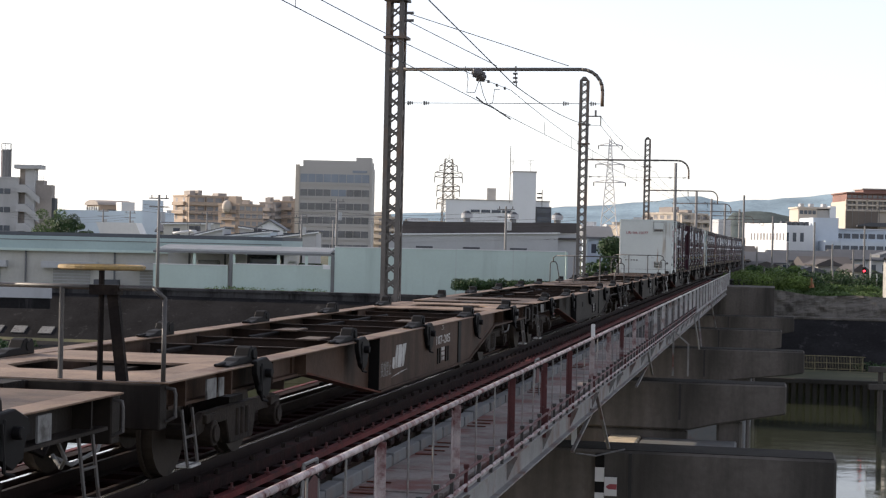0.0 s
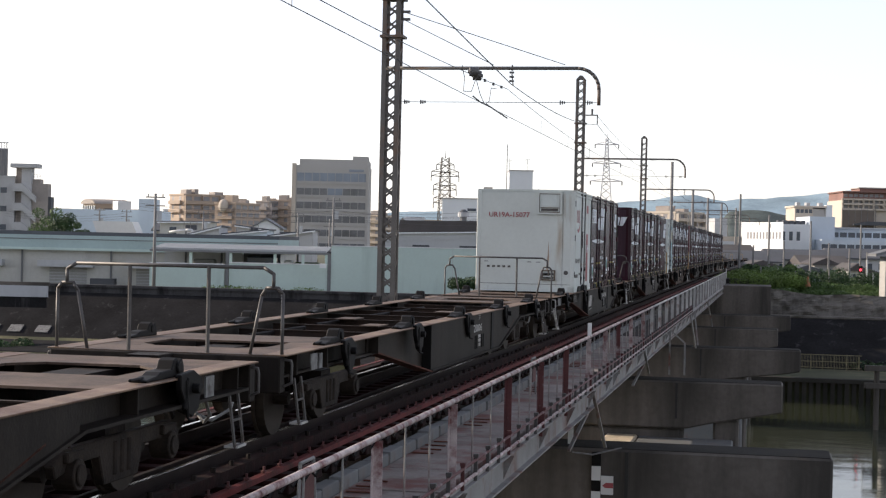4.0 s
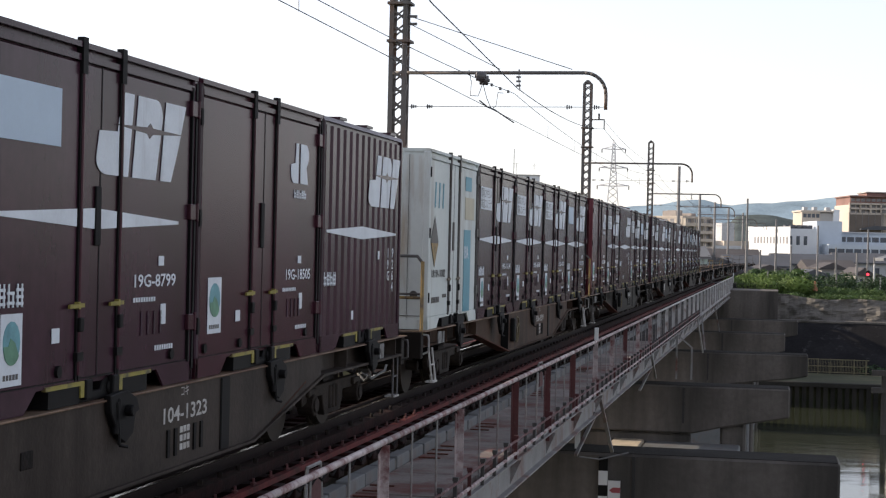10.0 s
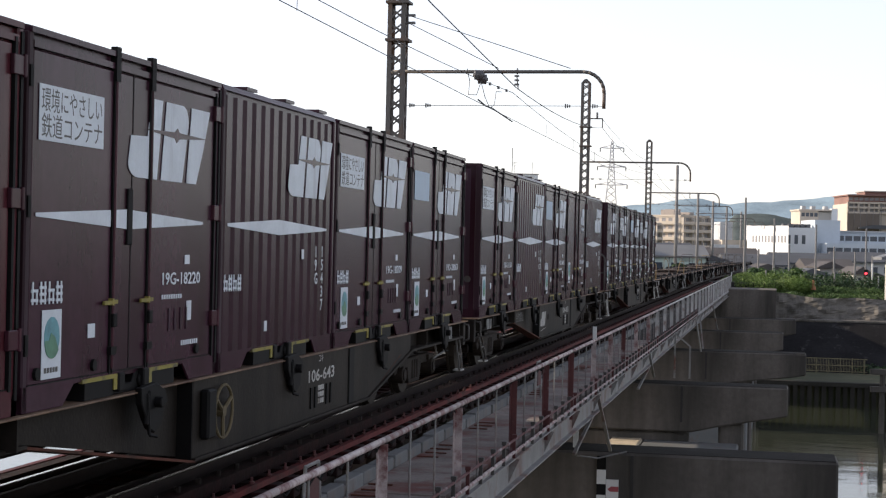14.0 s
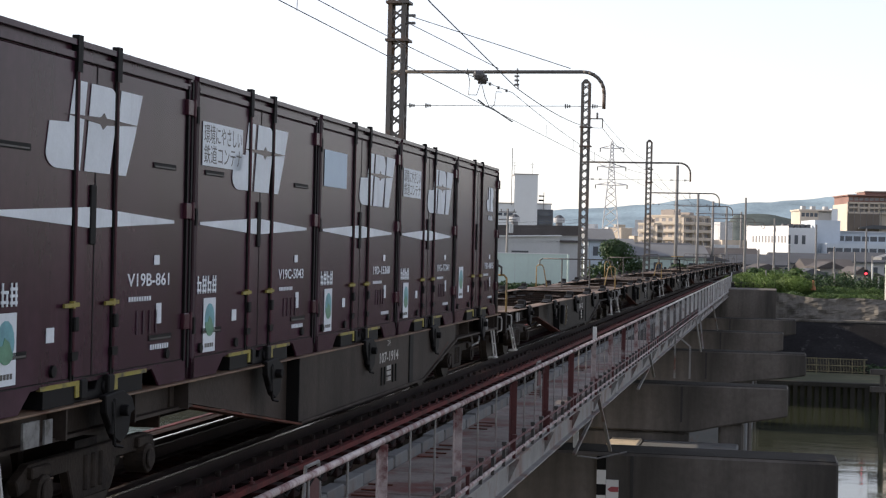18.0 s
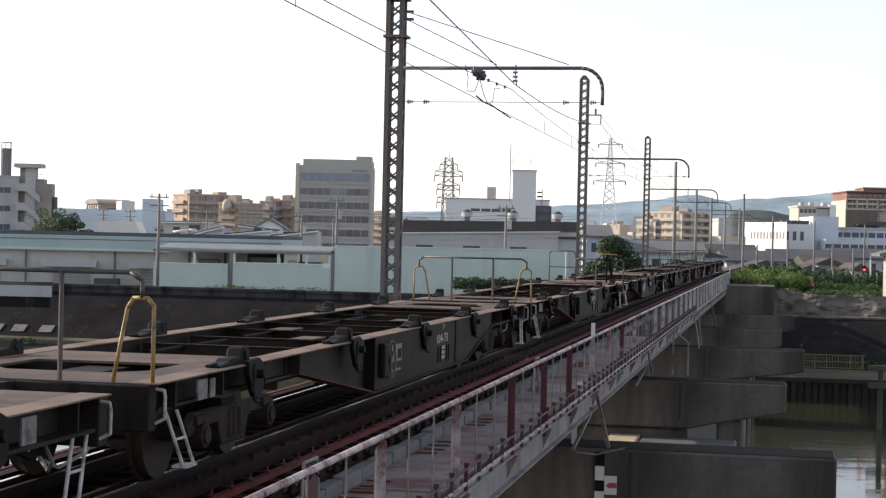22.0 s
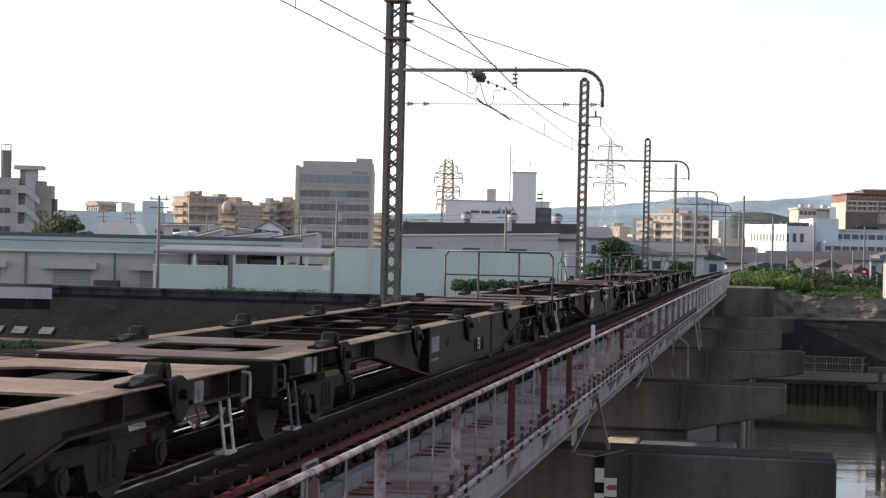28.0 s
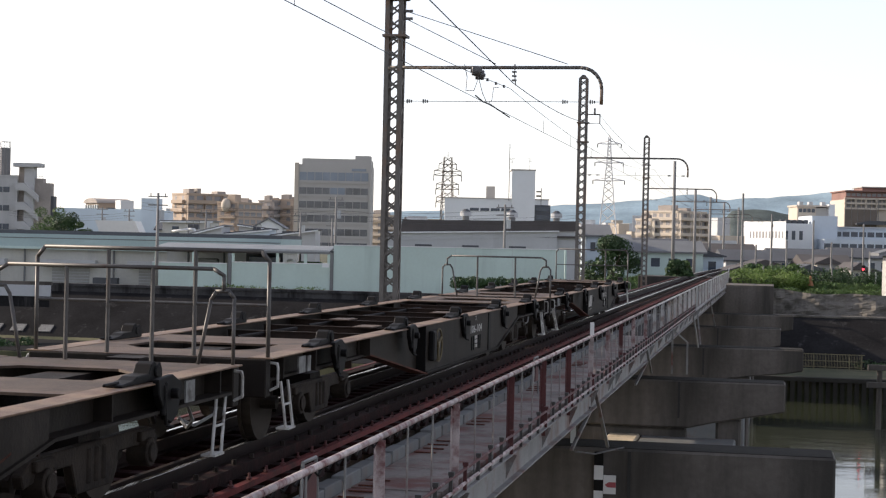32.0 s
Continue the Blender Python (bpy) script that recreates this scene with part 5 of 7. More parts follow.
# ---------- steel pylons ----------
def pylon(d, u, z0, top, half, arms, material, label, turn, r=.11, slim=1.25, head=.45):
    th = thing("power_pylon", label, "pylon", "power pylons", m=spot(d, u, 0, turn))

    def w(z):
        f = (z - z0) / (top - z0)
        return half * (1 - f) ** slim + head

    for sx in (-1, 1):
        for sy in (-1, 1):
            bm = nb()
            zs = [z0 + (top - z0) * k / 8 for k in range(9)]
            for a, b in zip(zs, zs[1:]):
                bar(bm, (sx * w(a), sy * w(a), a), (sx * w(b), sy * w(b), b), r, 5)
            part("leg", bm, material, th)
    bm = nb()
    z = z0
    while z < top - 1:
        e = z + max(1.6, w(z) * 1.5)
        e = min(e, top)
        for sy in (-1, 1):
            for s in (-1, 1):
                bar(bm, (s * w(z), sy * w(z), z), (-s * w(e), sy * w(e), e), r * .6, 4)
                bar(bm, (sy * w(z), s * w(z), z), (sy * w(e), -s * w(e), e), r * .6, 4)
        z = e
    part("bracing", bm, material, th)
    part("peak", bar(nb(), (0, 0, top - .2), (0, 0, top + 2.2), r * 1.3, 5, .03), material, th)
    for z, reach in arms:
        for s in (-1, 1):
            bm = nb()
            bar(bm, (0, -.3, z), (s * reach, 0, z + .2), r, 4)
            bar(bm, (0, .3, z), (s * reach, 0, z + .2), r, 4)
            bar(bm, (s * .4, 0, z + 1.3), (s * reach, 0, z + .2), r * .8, 4)
            part("crossarm", bm, material, th)
            part("insulator", bar(nb(), (s * reach, 0, z + .1), (s * reach, 0, z - 1.5), r * 1.2, 5), "porcelain", th)
    return th


pylon(480, 1.4, -1.5, 27.2, .95, ((24.9, 2.6), (22.9, 4.0), (21.6, 4.1), (19.0, 3.3), (17.6, 3.4), (15.2, 3.2), (13.8, 3.3)), "mast_steel", "dark grey steel power pylon behind the factory", 8, .11, .7, 1.05)
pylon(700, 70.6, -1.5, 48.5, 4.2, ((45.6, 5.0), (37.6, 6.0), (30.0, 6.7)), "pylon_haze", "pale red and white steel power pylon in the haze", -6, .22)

# ---------- street poles ----------
for d, u, top in ((135, -23.3, 5.7), (170, -10.95, 6.6), (150, 5.75, 5.75), (190, -16.3, 5.2), (210, -30.1, 5.6), (235, -48.5, 6.1), (215, -14.3, 5.0), (240, -45.6, 6.0), (180, -4.6, 4.9)):
    th = thing("utility_pole", "grey concrete utility pole with crossarms", "utility pole", "utility poles", m=spot(d, u))
    part("shaft", bar(nb(), (0, 0, -2.6), (0, 0, top), .15, 10, .10), "mast_far", th, smooth=True)
    for k in range(2):
        part("crossarm", box(nb(), -.8, .8, -.05, .05, top - .35 - .7 * k, top - .25 - .7 * k), "mast_far", th)
    part("transformer", bar(nb(), (.32, 0, top - 2.2), (.32, 0, top - 1.4), .22, 10), "grey_clad", th)
    bm = nb()
    for s in (-1, 0, 1):
        bar(bm, (s * .6, 0, top - .25), (s * .6, 0, top - .02), .05, 6)
    part("insulator", bm, "porcelain", th)
for d, a, b, z in ((150, -25, 5.75, 5.2), (170, -31, -10.9, 5.6), (170, -10.9, 14, 5.3), (235, -62, -45, 5.4)):
    p0, p1 = spot(d, a).translation, spot(d, b).translation
    for k in range(3):
        q = [p0.lerp(p1, i / 16) + Vector((0, 0, z - k * .35 - 2.4 * (i / 16) * (1 - i / 16))) for i in range(17)]
        solid("power_line", pipe(nb(), q, .012, 4), "wire", "thin dark sagging street power line", "wire", "street wires")

# ---------- distant town and hills ----------
rng = random.Random(5)
bm = nb()
bm2 = nb()
for i in range(520):
    d = rng.uniform(650, 1900)
    u = rng.uniform(-.29, .30) * d
    h = rng.uniform(3, 9) + (rng.random() < .22) * rng.uniform(4, 12) * d / 900
    w = rng.uniform(6, 20)
    box(bm if i % 3 else bm2, -w / 2, w / 2, 0, 10, -1.5, h, spot(d, u, 0, rng.uniform(-25, 25)))
for i in range(70):
    d = rng.uniform(1000, 1700)
    w = rng.uniform(5, 13)
    box(bm if i % 3 else bm2, -w / 2, w / 2, 0, 9, -1.5, rng.uniform(.2, 1.0) ** .8 * 21 * d / 1300, spot(d, rng.uniform(.078, .150) * d, 0, rng.uniform(10, 45)))
tagged(solid("distant_town", bm, "town", "pale distant town of small blocks", "town", kind="stuff"))
tagged(solid("distant_town", bm2, "town_tan", "warm pale distant town of small blocks", "town", kind="stuff"))


def ridge(name, d, knots, depth, material, label, rough):
    """a range of hills seen along d, from (u, height) knots"""
    bm = nb()
    prev = None
    us = [k[0] for k in knots]
    n = 160
    for i in range(n + 1):
        u = us[0] + (us[-1] - us[0]) * i / n
        z = float(np.interp(u, us, [k[1] for k in knots]))
        z += rough * (noise.noise((u * .006, d * .01, 3)) + .5 * noise.noise((u * .02, 1, d * .01)))
        mm = spot(d, u)
        col = []
        for k, (f, b) in enumerate(((0, -.9 * depth), (.55, -.45 * depth), (1, 0), (.5, depth))):
            zz = -3 + (z + 3) * f + rough * .6 * noise.noise((u * .013, k * 7.1, 2)) * (0 < f < 1)
            q = spot(d + b, u * (d + b) / d)
            col.append(bm.verts.new((q.translation.x, q.translation.y, zz)))
        if prev:
            for a in range(3):
                bm.faces.new((prev[a], col[a], col[a + 1], prev[a + 1]))
        prev = col
    bmesh.ops.recalc_face_normals(bm, faces=bm.faces[:])
    return solid(name, bm, material, label, "hills", kind="structure", smooth=True)


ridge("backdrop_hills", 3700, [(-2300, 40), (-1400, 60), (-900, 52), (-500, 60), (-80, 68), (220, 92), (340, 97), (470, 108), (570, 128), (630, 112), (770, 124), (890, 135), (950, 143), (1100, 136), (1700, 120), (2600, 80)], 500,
      "hill_haze", "hazy blue wooded hills on the horizon", 7)
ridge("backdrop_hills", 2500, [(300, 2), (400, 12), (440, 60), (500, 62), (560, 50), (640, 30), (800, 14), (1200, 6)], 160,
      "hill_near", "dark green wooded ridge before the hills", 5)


# ---------- plants ----------
def leaves(name, blobs, count, size, material, label, category, parent=None, seed=1, kind=""):
    """many small leaf blades scattered over uneven clumps; blobs of (x, y, z, rx, ry, rz)"""
    r = np.random.default_rng(seed)
    vol = np.array([b[3] * b[4] * b[5] for b in blobs]) ** .67
    pick = r.choice(len(blobs), count, p=vol / vol.sum())
    b = np.array(blobs)[pick]
    v = r.normal(size=(count, 3))
    v /= np.linalg.norm(v, axis=1)[:, None]
    rad = r.uniform(.62, 1.08, count) ** .6
    c = b[:, :3] + v * rad[:, None] * b[:, 3:]
    face = v + .75 * r.normal(size=(count, 3)) + np.array((0, 0, .25))
    a = np.cross(face, r.normal(size=(count, 3)))
    a /= np.linalg.norm(a, axis=1)[:, None]
    t = np.cross(a, face)
    t /= np.linalg.norm(t, axis=1)[:, None]
    s = size * r.uniform(.5, 1.4, count)[:, None]
    quad = np.stack([c - a * s, c + t * s * .5, c + a * s, c - t * s * .5], 1).reshape(-1, 3)
    me = bpy.data.meshes.new(name)
    me.from_pydata(quad.tolist(), [], (np.arange(count * 4).reshape(-1, 4)).tolist())
    me.materials.append(M[material])
    ob = new(name, me)
    if parent:
        ob.parent = parent
    else:
        tagged(ob, label, category, kind=kind)
    return ob


def tree(d, u, z0, top, width, seed, material="leaf_dark", label="small dark green leafy tree"):
    th = thing("tree", label, "tree", "trees", m=spot(d, u, z0))
    r = random.Random(seed)
    h = top - z0
    bm = nb()
    bar(bm, (0, 0, 0), (0, 0, h * .45), .16, 8, .10)
    for k in range(6):
        a = k * 1.1 + r.random()
        bar(bm, (0, 0, h * (.25 + .04 * k)), (math.cos(a) * width * .3, math.sin(a) * width * .3, h * (.55 + .05 * k)), .06, 6, .02)
    part("trunk", bm, "bark", th)
    blobs = []
    for k in range(13):
        a = r.random() * 6.28
        q = r.random() ** .5 * width * .36
        s = width * r.uniform(.12, .22)
        z = r.uniform(.38, .9) * h
        f = 1.0 - max(0, z / h - .6) * 1.3
        blobs.append((math.cos(a) * q * f, math.sin(a) * q * f, z, s, s, s * .8))
    leaves("crown", blobs, 5200, .12, material, "", "", th, seed)
    return th


tree(124, 13.0, -1.5, 2.75, 4.6, 3)
tree(127, 18.3, -1.5, 1.3, 2.6, 4)
tree(240, -57.2, -1.5, 6.3, 6.5, 5, "leaf")
tree(236, -53.6, -1.5, 5.6, 6.0, 6)
tree(232, -51.0, -1.5, 4.4, 4.0, 16)
tree(150, 22.0, -1.4, 1.1, 2.6, 8, "leaf")
tree(131, 25.4, -1.4, 1.2, 2.6, 9, "leaf_dark")
tree(128, 27.2, -1.5, 1.0, 2.2, 10, "leaf")
r_ = random.Random(11)
hed = []
for i in range(31):
    hed.append((i * .29, r_.uniform(-.3, .3), r_.uniform(-.05, .1), .42, .5, r_.uniform(.38, .48)))
ob = leaves("hedge", hed, 9000, .085, "leaf_dark", "clipped dark green hedge behind the flood wall", "hedge", seed=2)
ob.matrix_basis = spot(122.6, 1.1, -.85)


def thicket(name, n, d0, d1, u0, u1, z, hmax, count, material, label, seed, size=.14):
    r = random.Random(seed)
    bl = []
    for i in range(n):
        q = spot(r.uniform(d0, d1), r.uniform(u0, u1)).translation
        h = hmax * r.uniform(.35, 1.0)
        bl.append((q.x, q.y, z + h * .4, r.uniform(.5, 1.1), r.uniform(.5, 1.1), h * .65))
    return leaves(name, bl, count, size, material, label, "shrubs", seed=seed, kind="stuff")


thicket("shrubs", 90, 124, 130, 22.6, 27.5, -.55, 1.2, 42000, "leaf_bright", "bright green grassy mound beside the railway", 21, .07)
thicket("shrubs", 70, 128, 134, 24.5, 29.0, -.9, 1.9, 30000, "leaf", "bright green bank shrubs and weeds", 31, .085)
thicket("shrubs", 110, 126, 136, 26.5, 38, -1.1, 1.9, 50000, "leaf_dark", "dark green thicket on the bank", 22, .08)
thicket("shrubs", 60, 124, 127, 25.5, 38, -.95, .8, 26000, "leaf", "low green creepers over the stone wall", 23, .07)
thicket("shrubs", 50, 135, 165, 15.5, 23, -1.5, 1.1, 16000, "leaf", "light green weeds beside the railway", 24, .1)
thicket("shrubs", 12, 119.8, 120.6, 26, 31, -1.75, .5, 4000, "leaf_dark", "creepers growing from the stone wall", 25, .06)
thicket("shrubs", 22, 119.9, 120.5, 24.6, 36, -1.0, .45, 9000, "leaf", "creepers hanging over the stone wall", 35, .06)
thicket("shrubs", 14, 114, 117, -32.5, -29, -5.9, .7, 4000, "leaf_dark", "dark bushes at the foot of the bank", 26, .1)
thicket("shrubs", 16, 110, 113, 27.3, 33, -5.9, 1.1, 5000, "leaf_dark", "dark bushes on the berm", 27, .1)
thicket("weeds", 22, 136.5, 137.6, -21, -10, -2.1, .36, 900, "leaf_bright", "thin weeds along the yard wall", 28, .08)

# railway signal and small things on the bank
sg = thing("railway_signal", "railway signal with a red lamp on a grey post", "signal", m=spot(128, 32.84))
part("post", bar(nb(), (0, 0, -1.95), (0, 0, 1.4), .07, 8), "mast_far", sg)
part("head", box(nb(), -.14, .14, -.1, .1, .6, 1.1), "trim_black", sg)
part("lamp", bar(nb(), (0, -.16, .8), (0, -.1, .8), .10, 12), "signal_red", sg)
for u, z0, z1, mt in ((27.6, -1.95, .6, "mast_far"), (30.2, -1.95, .9, "mast_far"), (33.1, -1.95, 1.6, "plain_white"), (33.6, -1.95, .6, "plain_white"), (24.9, -1.95, .9, "mast_far")):
    solid("marker_post", bar(nb(), (0, 0, z0), (0, 0, z1), .06, 8), mt, "slim pale post among the bank shrubs", "post", "bank posts", m=spot(127, u))
bm = nb()
bar(bm, (0, 0, -.2), (0, 0, .55), .24, 10, .05)
solid("orange_cone", bm, "orange_rubber", "faded orange cone among the shrubs", "cone", m=spot(124.5, 28.0, -.3))
tr = thing("parked_truck", "small white truck half hidden behind shrubs", "truck", m=spot(131, 28.6))
part("cab", box(nb(), -1.0, .2, 0, 1.6, -1.0, .5), "plain_white", tr, bevel=.1)
part("bed", box(nb(), .25, 2.2, 0, 1.6, -1.0, -.1), "grey_clad", tr, bevel=.03)
for u in (-.6, 1.6):
    part("wheel", bar(nb(), (u, -.02, -1.15), (u, .2, -1.15), .33, 14), "trim_black", tr)


# ================= the train =================
LC, WC, HC = 3.715, 2.45, 2.525          # a twelve-foot container
PITCH_C = 3.793                        # from container to container on a wagon
PITCH_W = 20.4                         # from wagon to wagon
SX = WC / 2                            # its side
CACHE = {}


def shared(key, build, material, **k):
    if key not in CACHE:
        bm = nb()
        build(bm)
        CACHE[key] = mesh_of(bm, material, key.split("/")[0], **k)
    return CACHE[key]


def plate(bm, pts, x=SX, t=.004):
    """a thin flat shape on the side, of (along, up) pairs"""
    prism(bm, pts, "X", x, x + t)


def rect(bm, y0, y1, z0, z1, x=SX, t=.004):
    plate(bm, [(y0, z0), (y1, z0), (y1, z1), (y0, z1)], x, t)


def arc(cx, cy, rx, ry, a0, a1, n=7):
    return [(cx + rx * math.cos(radians(a0 + (a1 - a0) * k / n)), cy + ry * math.sin(radians(a0 + (a1 - a0) * k / n))) for k in range(n + 1)]


def slanted_marks(bm, y, z, w, h, put):
    """an abstract emblem of three slanted plain blocks"""
    def sl(pts):
        return [(y + w * a + .16 * h * b, z + h * b) for a, b in pts]
    put(bm, sl(arc(.12, .18, .13, .18, 180, 270) + [(.36, .0), (.36, 1.0), (.22, 1.0), (.20, .52), (.0, .50)]))
    put(bm, sl([(.41, .0), (.70, .0), (.72, .5)] + arc(.63, .74, .10, .26, -20, 90) + [(.41, 1.0)]))
    put(bm, sl([(.76, .0), (.90, .0), (.97, .46), (1.03, 1.0), (.76, 1.0)]))


def bars_row(bm, y, z, w, h, n, x=SX, fill=.72):
    """writing too small to read: a row of plain bars"""
    s = w / n
    for i in range(n):
        rect(bm, y + i * s, y + i * s + s * fill, z, z + h, x, .005)


def strokes_row(bm, y, z, w, h, n, x=SX):
    """a row of writing marks, each of a few plain strokes"""
    s = w / n
    for i in range(n):
        a, c = y + i * s, y + i * s + s * .8
        for k in range(2 + i % 2):
            q = z + h * (k + .3) / (2.4 + i % 2)
            rect(bm, a, c, q, q + h * .13, x, .005)
        rect(bm, a + s * .1, a + s * .24, z, z + h, x, .006)
        rect(bm, c - s * .22, c - s * .08, z, z + h * (.6 + .4 * (i % 2)), x, .006)


F1, F2 = .385 * LC, .572 * LC


def container(kind, number, m):
    colour = {"white_red": "white_paint", "white_blue": "white_paint", "plain": "plum", "plain_red": "plum_red"}.get(kind, "purple")
    white = kind.startswith("white")
    ribbed = kind == "ribbed"
    label = {"white_red": "white refrigerated rail container with a red stripe", "white_blue": "white refrigerated rail container with a blue stripe",
             "plain": "dark plum steel rail container on a flat wagon", "plain_red": "plum rail container with a wine red end",
             "ribbed": "dark purple ribbed steel rail container", "sign": "dark purple rail container with a white slogan board",
             "blue": "dark purple rail container with a blank pale board", "slots": "dark purple ventilated rail container with slots"}[kind]
    th = thing("rail_container", label, "container", "rail containers", m=m)
    e = .045
    dark = "trim_black" if not white else "rod_grey"
    # shell
    part("body", shared("body/" + colour, lambda b: box(b, -SX + .03, SX - .03, .03, LC - .03, .13, HC - .03), colour), colour, th)
    part("roof", shared("roof/" + colour, lambda b: prism(b, [(-SX, HC - .06), (SX, HC - .06), (SX - .02, HC - .012), (0, HC - .006), (-SX + .02, HC - .012)], "Y", .01, LC - .01), colour), colour, th)
    part("floor_frame", shared("base/" + colour, lambda b: [box(b, -SX, SX, 0, .07, 0, .13), box(b, -SX, SX, LC - .07, LC, 0, .13), box(b, -SX, -SX + .08, 0, LC, .02, .13)], colour), colour, th)
    end = "wine" if kind == "plain_red" else "white_end" if white else "end_purple"
    # end wall facing forward, ribbed
    def end_wall(b):
        pts = [(-SX + .09, .04)]
        if not white:
            for i in range(11):
                x = -SX + .2 + i * .185
                pts += [(x, .022), (x + .045, .012), (x + .095, .012), (x + .14, .022)]
        else:
            pts += [(-SX + .09, .012), (SX - .09, .012)]
        pts += [(SX - .09, .04), (SX - .09, .06), (-SX + .09, .06)]
        prism(b, pts, "Z", .13, HC - .1)
    part("end_wall", shared("end_wall/" + end, end_wall, end), end, th)
    for x0, x1 in ((-SX, -SX + .1), (SX - .1, SX)):
        for y0, y1 in ((0, .075), (LC - .075, LC)):
            part("corner_post", shared("corner_post/%s%.1f%.1f" % (end if y0 == 0 else colour, x0, y0), lambda b: box(b, x0, x1, y0, y1, 0, HC - .05), end if y0 == 0 else colour, bevel=.012), colour, th)
    if ribbed:
        def ribs(b):
            n = 13
            s = (LC - .16) / n
            pts = [(SX - .06, .08)]
            for i in range(n):
                y = .08 + i * s
                pts += [(SX - .035, y), (SX - .006, y + s * .14), (SX - .006, y + s * .66), (SX - .035, y + s * .80)]
            pts += [(SX - .035, LC - .08), (SX - .06, LC - .08)]
            prism(b, pts, "Z", .16, HC - .1)
        part("ribbed_side", shared("ribbed_side", ribs, colour), colour, th)
        def caps(b):
            for y in (.7, 1.9, 3.1):
                box(b, SX - .3, SX - .02, y, y + .3, HC, HC + .03)
        part("roof_vent", shared("roof_vent", caps, colour), colour, th)
    else:
        for nm, a, b_ in (("side_panel", .085, F1 - .03), ("door", F1 + .03, F2 - .03), ("side_panel", F2 + .03, LC - .14)):
            part(nm, shared("%s/%s%.2f" % (nm, colour, a), lambda b: box(b, SX - .035, SX - .008, a, b_, .17, HC - .16), colour, bevel=.01), colour, th)
        part("top_rail", shared("top_rail/" + colour, lambda b: [box(b, SX - .05, SX + .004, .07, LC - .07, HC - .15, HC - .105), box(b, SX - .05, SX + .012, .02, LC - .02, HC - .06, HC - .02)], colour), colour, th)
        # door seams: bars, caps and hinges
        hc = "rod_grey" if white else "plum"
        for f in (F1, F2):
            part("seam", shared("seam/%s%.2f" % (dark, f), lambda b: [box(b, SX - .03, SX + .006, f - .035, f - .012, .16, HC - .1), box(b, SX - .03, SX + .006, f + .014, f + .035, .16, HC - .1), box(b, SX - .03, SX + .02, f - .04, f + .04, HC - .24, HC + .012)], dark), dark, th)
            part("lock_rod", shared("lock_rod/%s%.2f" % (hc, f), lambda b: bar(b, (SX + .008, f, .2), (SX + .008, f, HC - .22), .013, 6), hc), hc, th)
            part("handle", shared("handle/%d%.2f" % (white, f), lambda b: [beam(b, (SX + .02, f - .19, .68), (SX + .02, f + .05, .685), .018, .028), box(b, SX - .005, SX + .03, f - .05, f - .02, .66, .71)], "rust_frame" if white else "yellow"), "yellow", th)
            part("keeper", shared("keeper/%.2f" % f, lambda b: box(b, SX - .01, SX + .03, f - .02, f + .05, .50, .60), "trim_black", bevel=.008), "trim_black", th)
            part("rod_bracket", shared("rod_bracket/%.2f" % f, lambda b: box(b, SX - .01, SX + .025, f - .05, f + .05, .3, .36), "trim_black"), "trim_black", th)
        for z in (1.10,):
            part("door_grip", shared("door_grip/%s%.2f" % (dark, z), lambda b: box(b, SX - .008, SX + .010, F1 + .25, F1 + .345, z, z + .42), dark, bevel=.006), dark, th)
        part("door_line", shared("door_line/" + dark, lambda b: box(b, SX - .01, SX - .005, (F1 + F2) / 2 - .008, (F1 + F2) / 2 + .008, .17, HC - .16), dark), dark, th)
        def hinge(b):
            box(b, SX - .02, SX + .01, LC - .13, LC - .10, .16, HC - .12)
            box(b, SX - .02, SX + .012, LC - .05, LC - .015, .1, HC - .08)
        part("hinge_bar", shared("hinge_bar/" + dark, hinge, dark), dark, th)
        for z in (.42, 1.32, HC - .36):
            part("hinge", shared("hinge/%s%.2f" % (hc, z), lambda b: [box(b, SX - .01, SX + .025, LC - .17, LC - .015, z, z + .13), bar(b, (SX + .022, LC - .02, z - .01), (SX + .022, LC - .02, z + .14), .018, 6)], hc, bevel=.006), hc, th)
            part("front_hinge", shared("front_hinge/%.2f" % z, lambda b: box(b, SX - .03, SX + .012, .01, .055, z - .05, z + .09), "trim_black"), "trim_black", th)
    # underside with fork pockets
    def skirt(b):
        prism(b, [(.0, .17), (.0, .0), (.62, .0), (.80, .14), (1.62, .14), (1.62, .17)], "X", SX - .02, SX)
        prism(b, [(2.05, .17), (2.05, .14), (2.92, .14), (3.08, .0), (LC, .0), (LC, .17)], "X", SX - .02, SX)
    part("bottom_rail", shared("bottom_rail/" + colour, skirt, colour), colour, th)
    for a in (.98, 2.22):
        part("fork_pocket", shared("fork_pocket/%.2f" % a, lambda b: box(b, SX - .35, SX + .002, a, a + .5, .0, .125), "trim_black"), "trim_black", th)
        if not white:
            part("pocket_edge", shared("pocket_edge/%.2f" % a, lambda b: [box(b, SX - .02, SX + .012, a - .06, a + .56, .125, .155), box(b, SX - .02, SX + .012, a - .06 if a > 2 else a + .5, a if a > 2 else a + .56, .04, .125)], "yellow"), "yellow", th)
    for a in (1.55, 2.03):
        part("lock_boss", shared("lock_boss/%.2f" % a, lambda b: box(b, SX - .05, SX + .025, a, a + .11, .02, .16), "trim_black", bevel=.01), "trim_black", th)

    def decal(name, key, build, mt):
        part(name, shared("%s/%s" % (name, key), build, mt), mt, th)

    xs = SX - .004
    if not white:
        if kind in ("sign", "blue", "slots", "ribbed"):
            # tapered white stripe, cut by the seams
            zc = 1.29
            def stripe(b):
                segs = ((.18, LC - .3),) if ribbed else ((.15, F1 - .05), (F1 + .05, F2 - .05), (F2 + .05, LC - .38))
                lo, mid, hi = .15, LC * .46, LC - .38
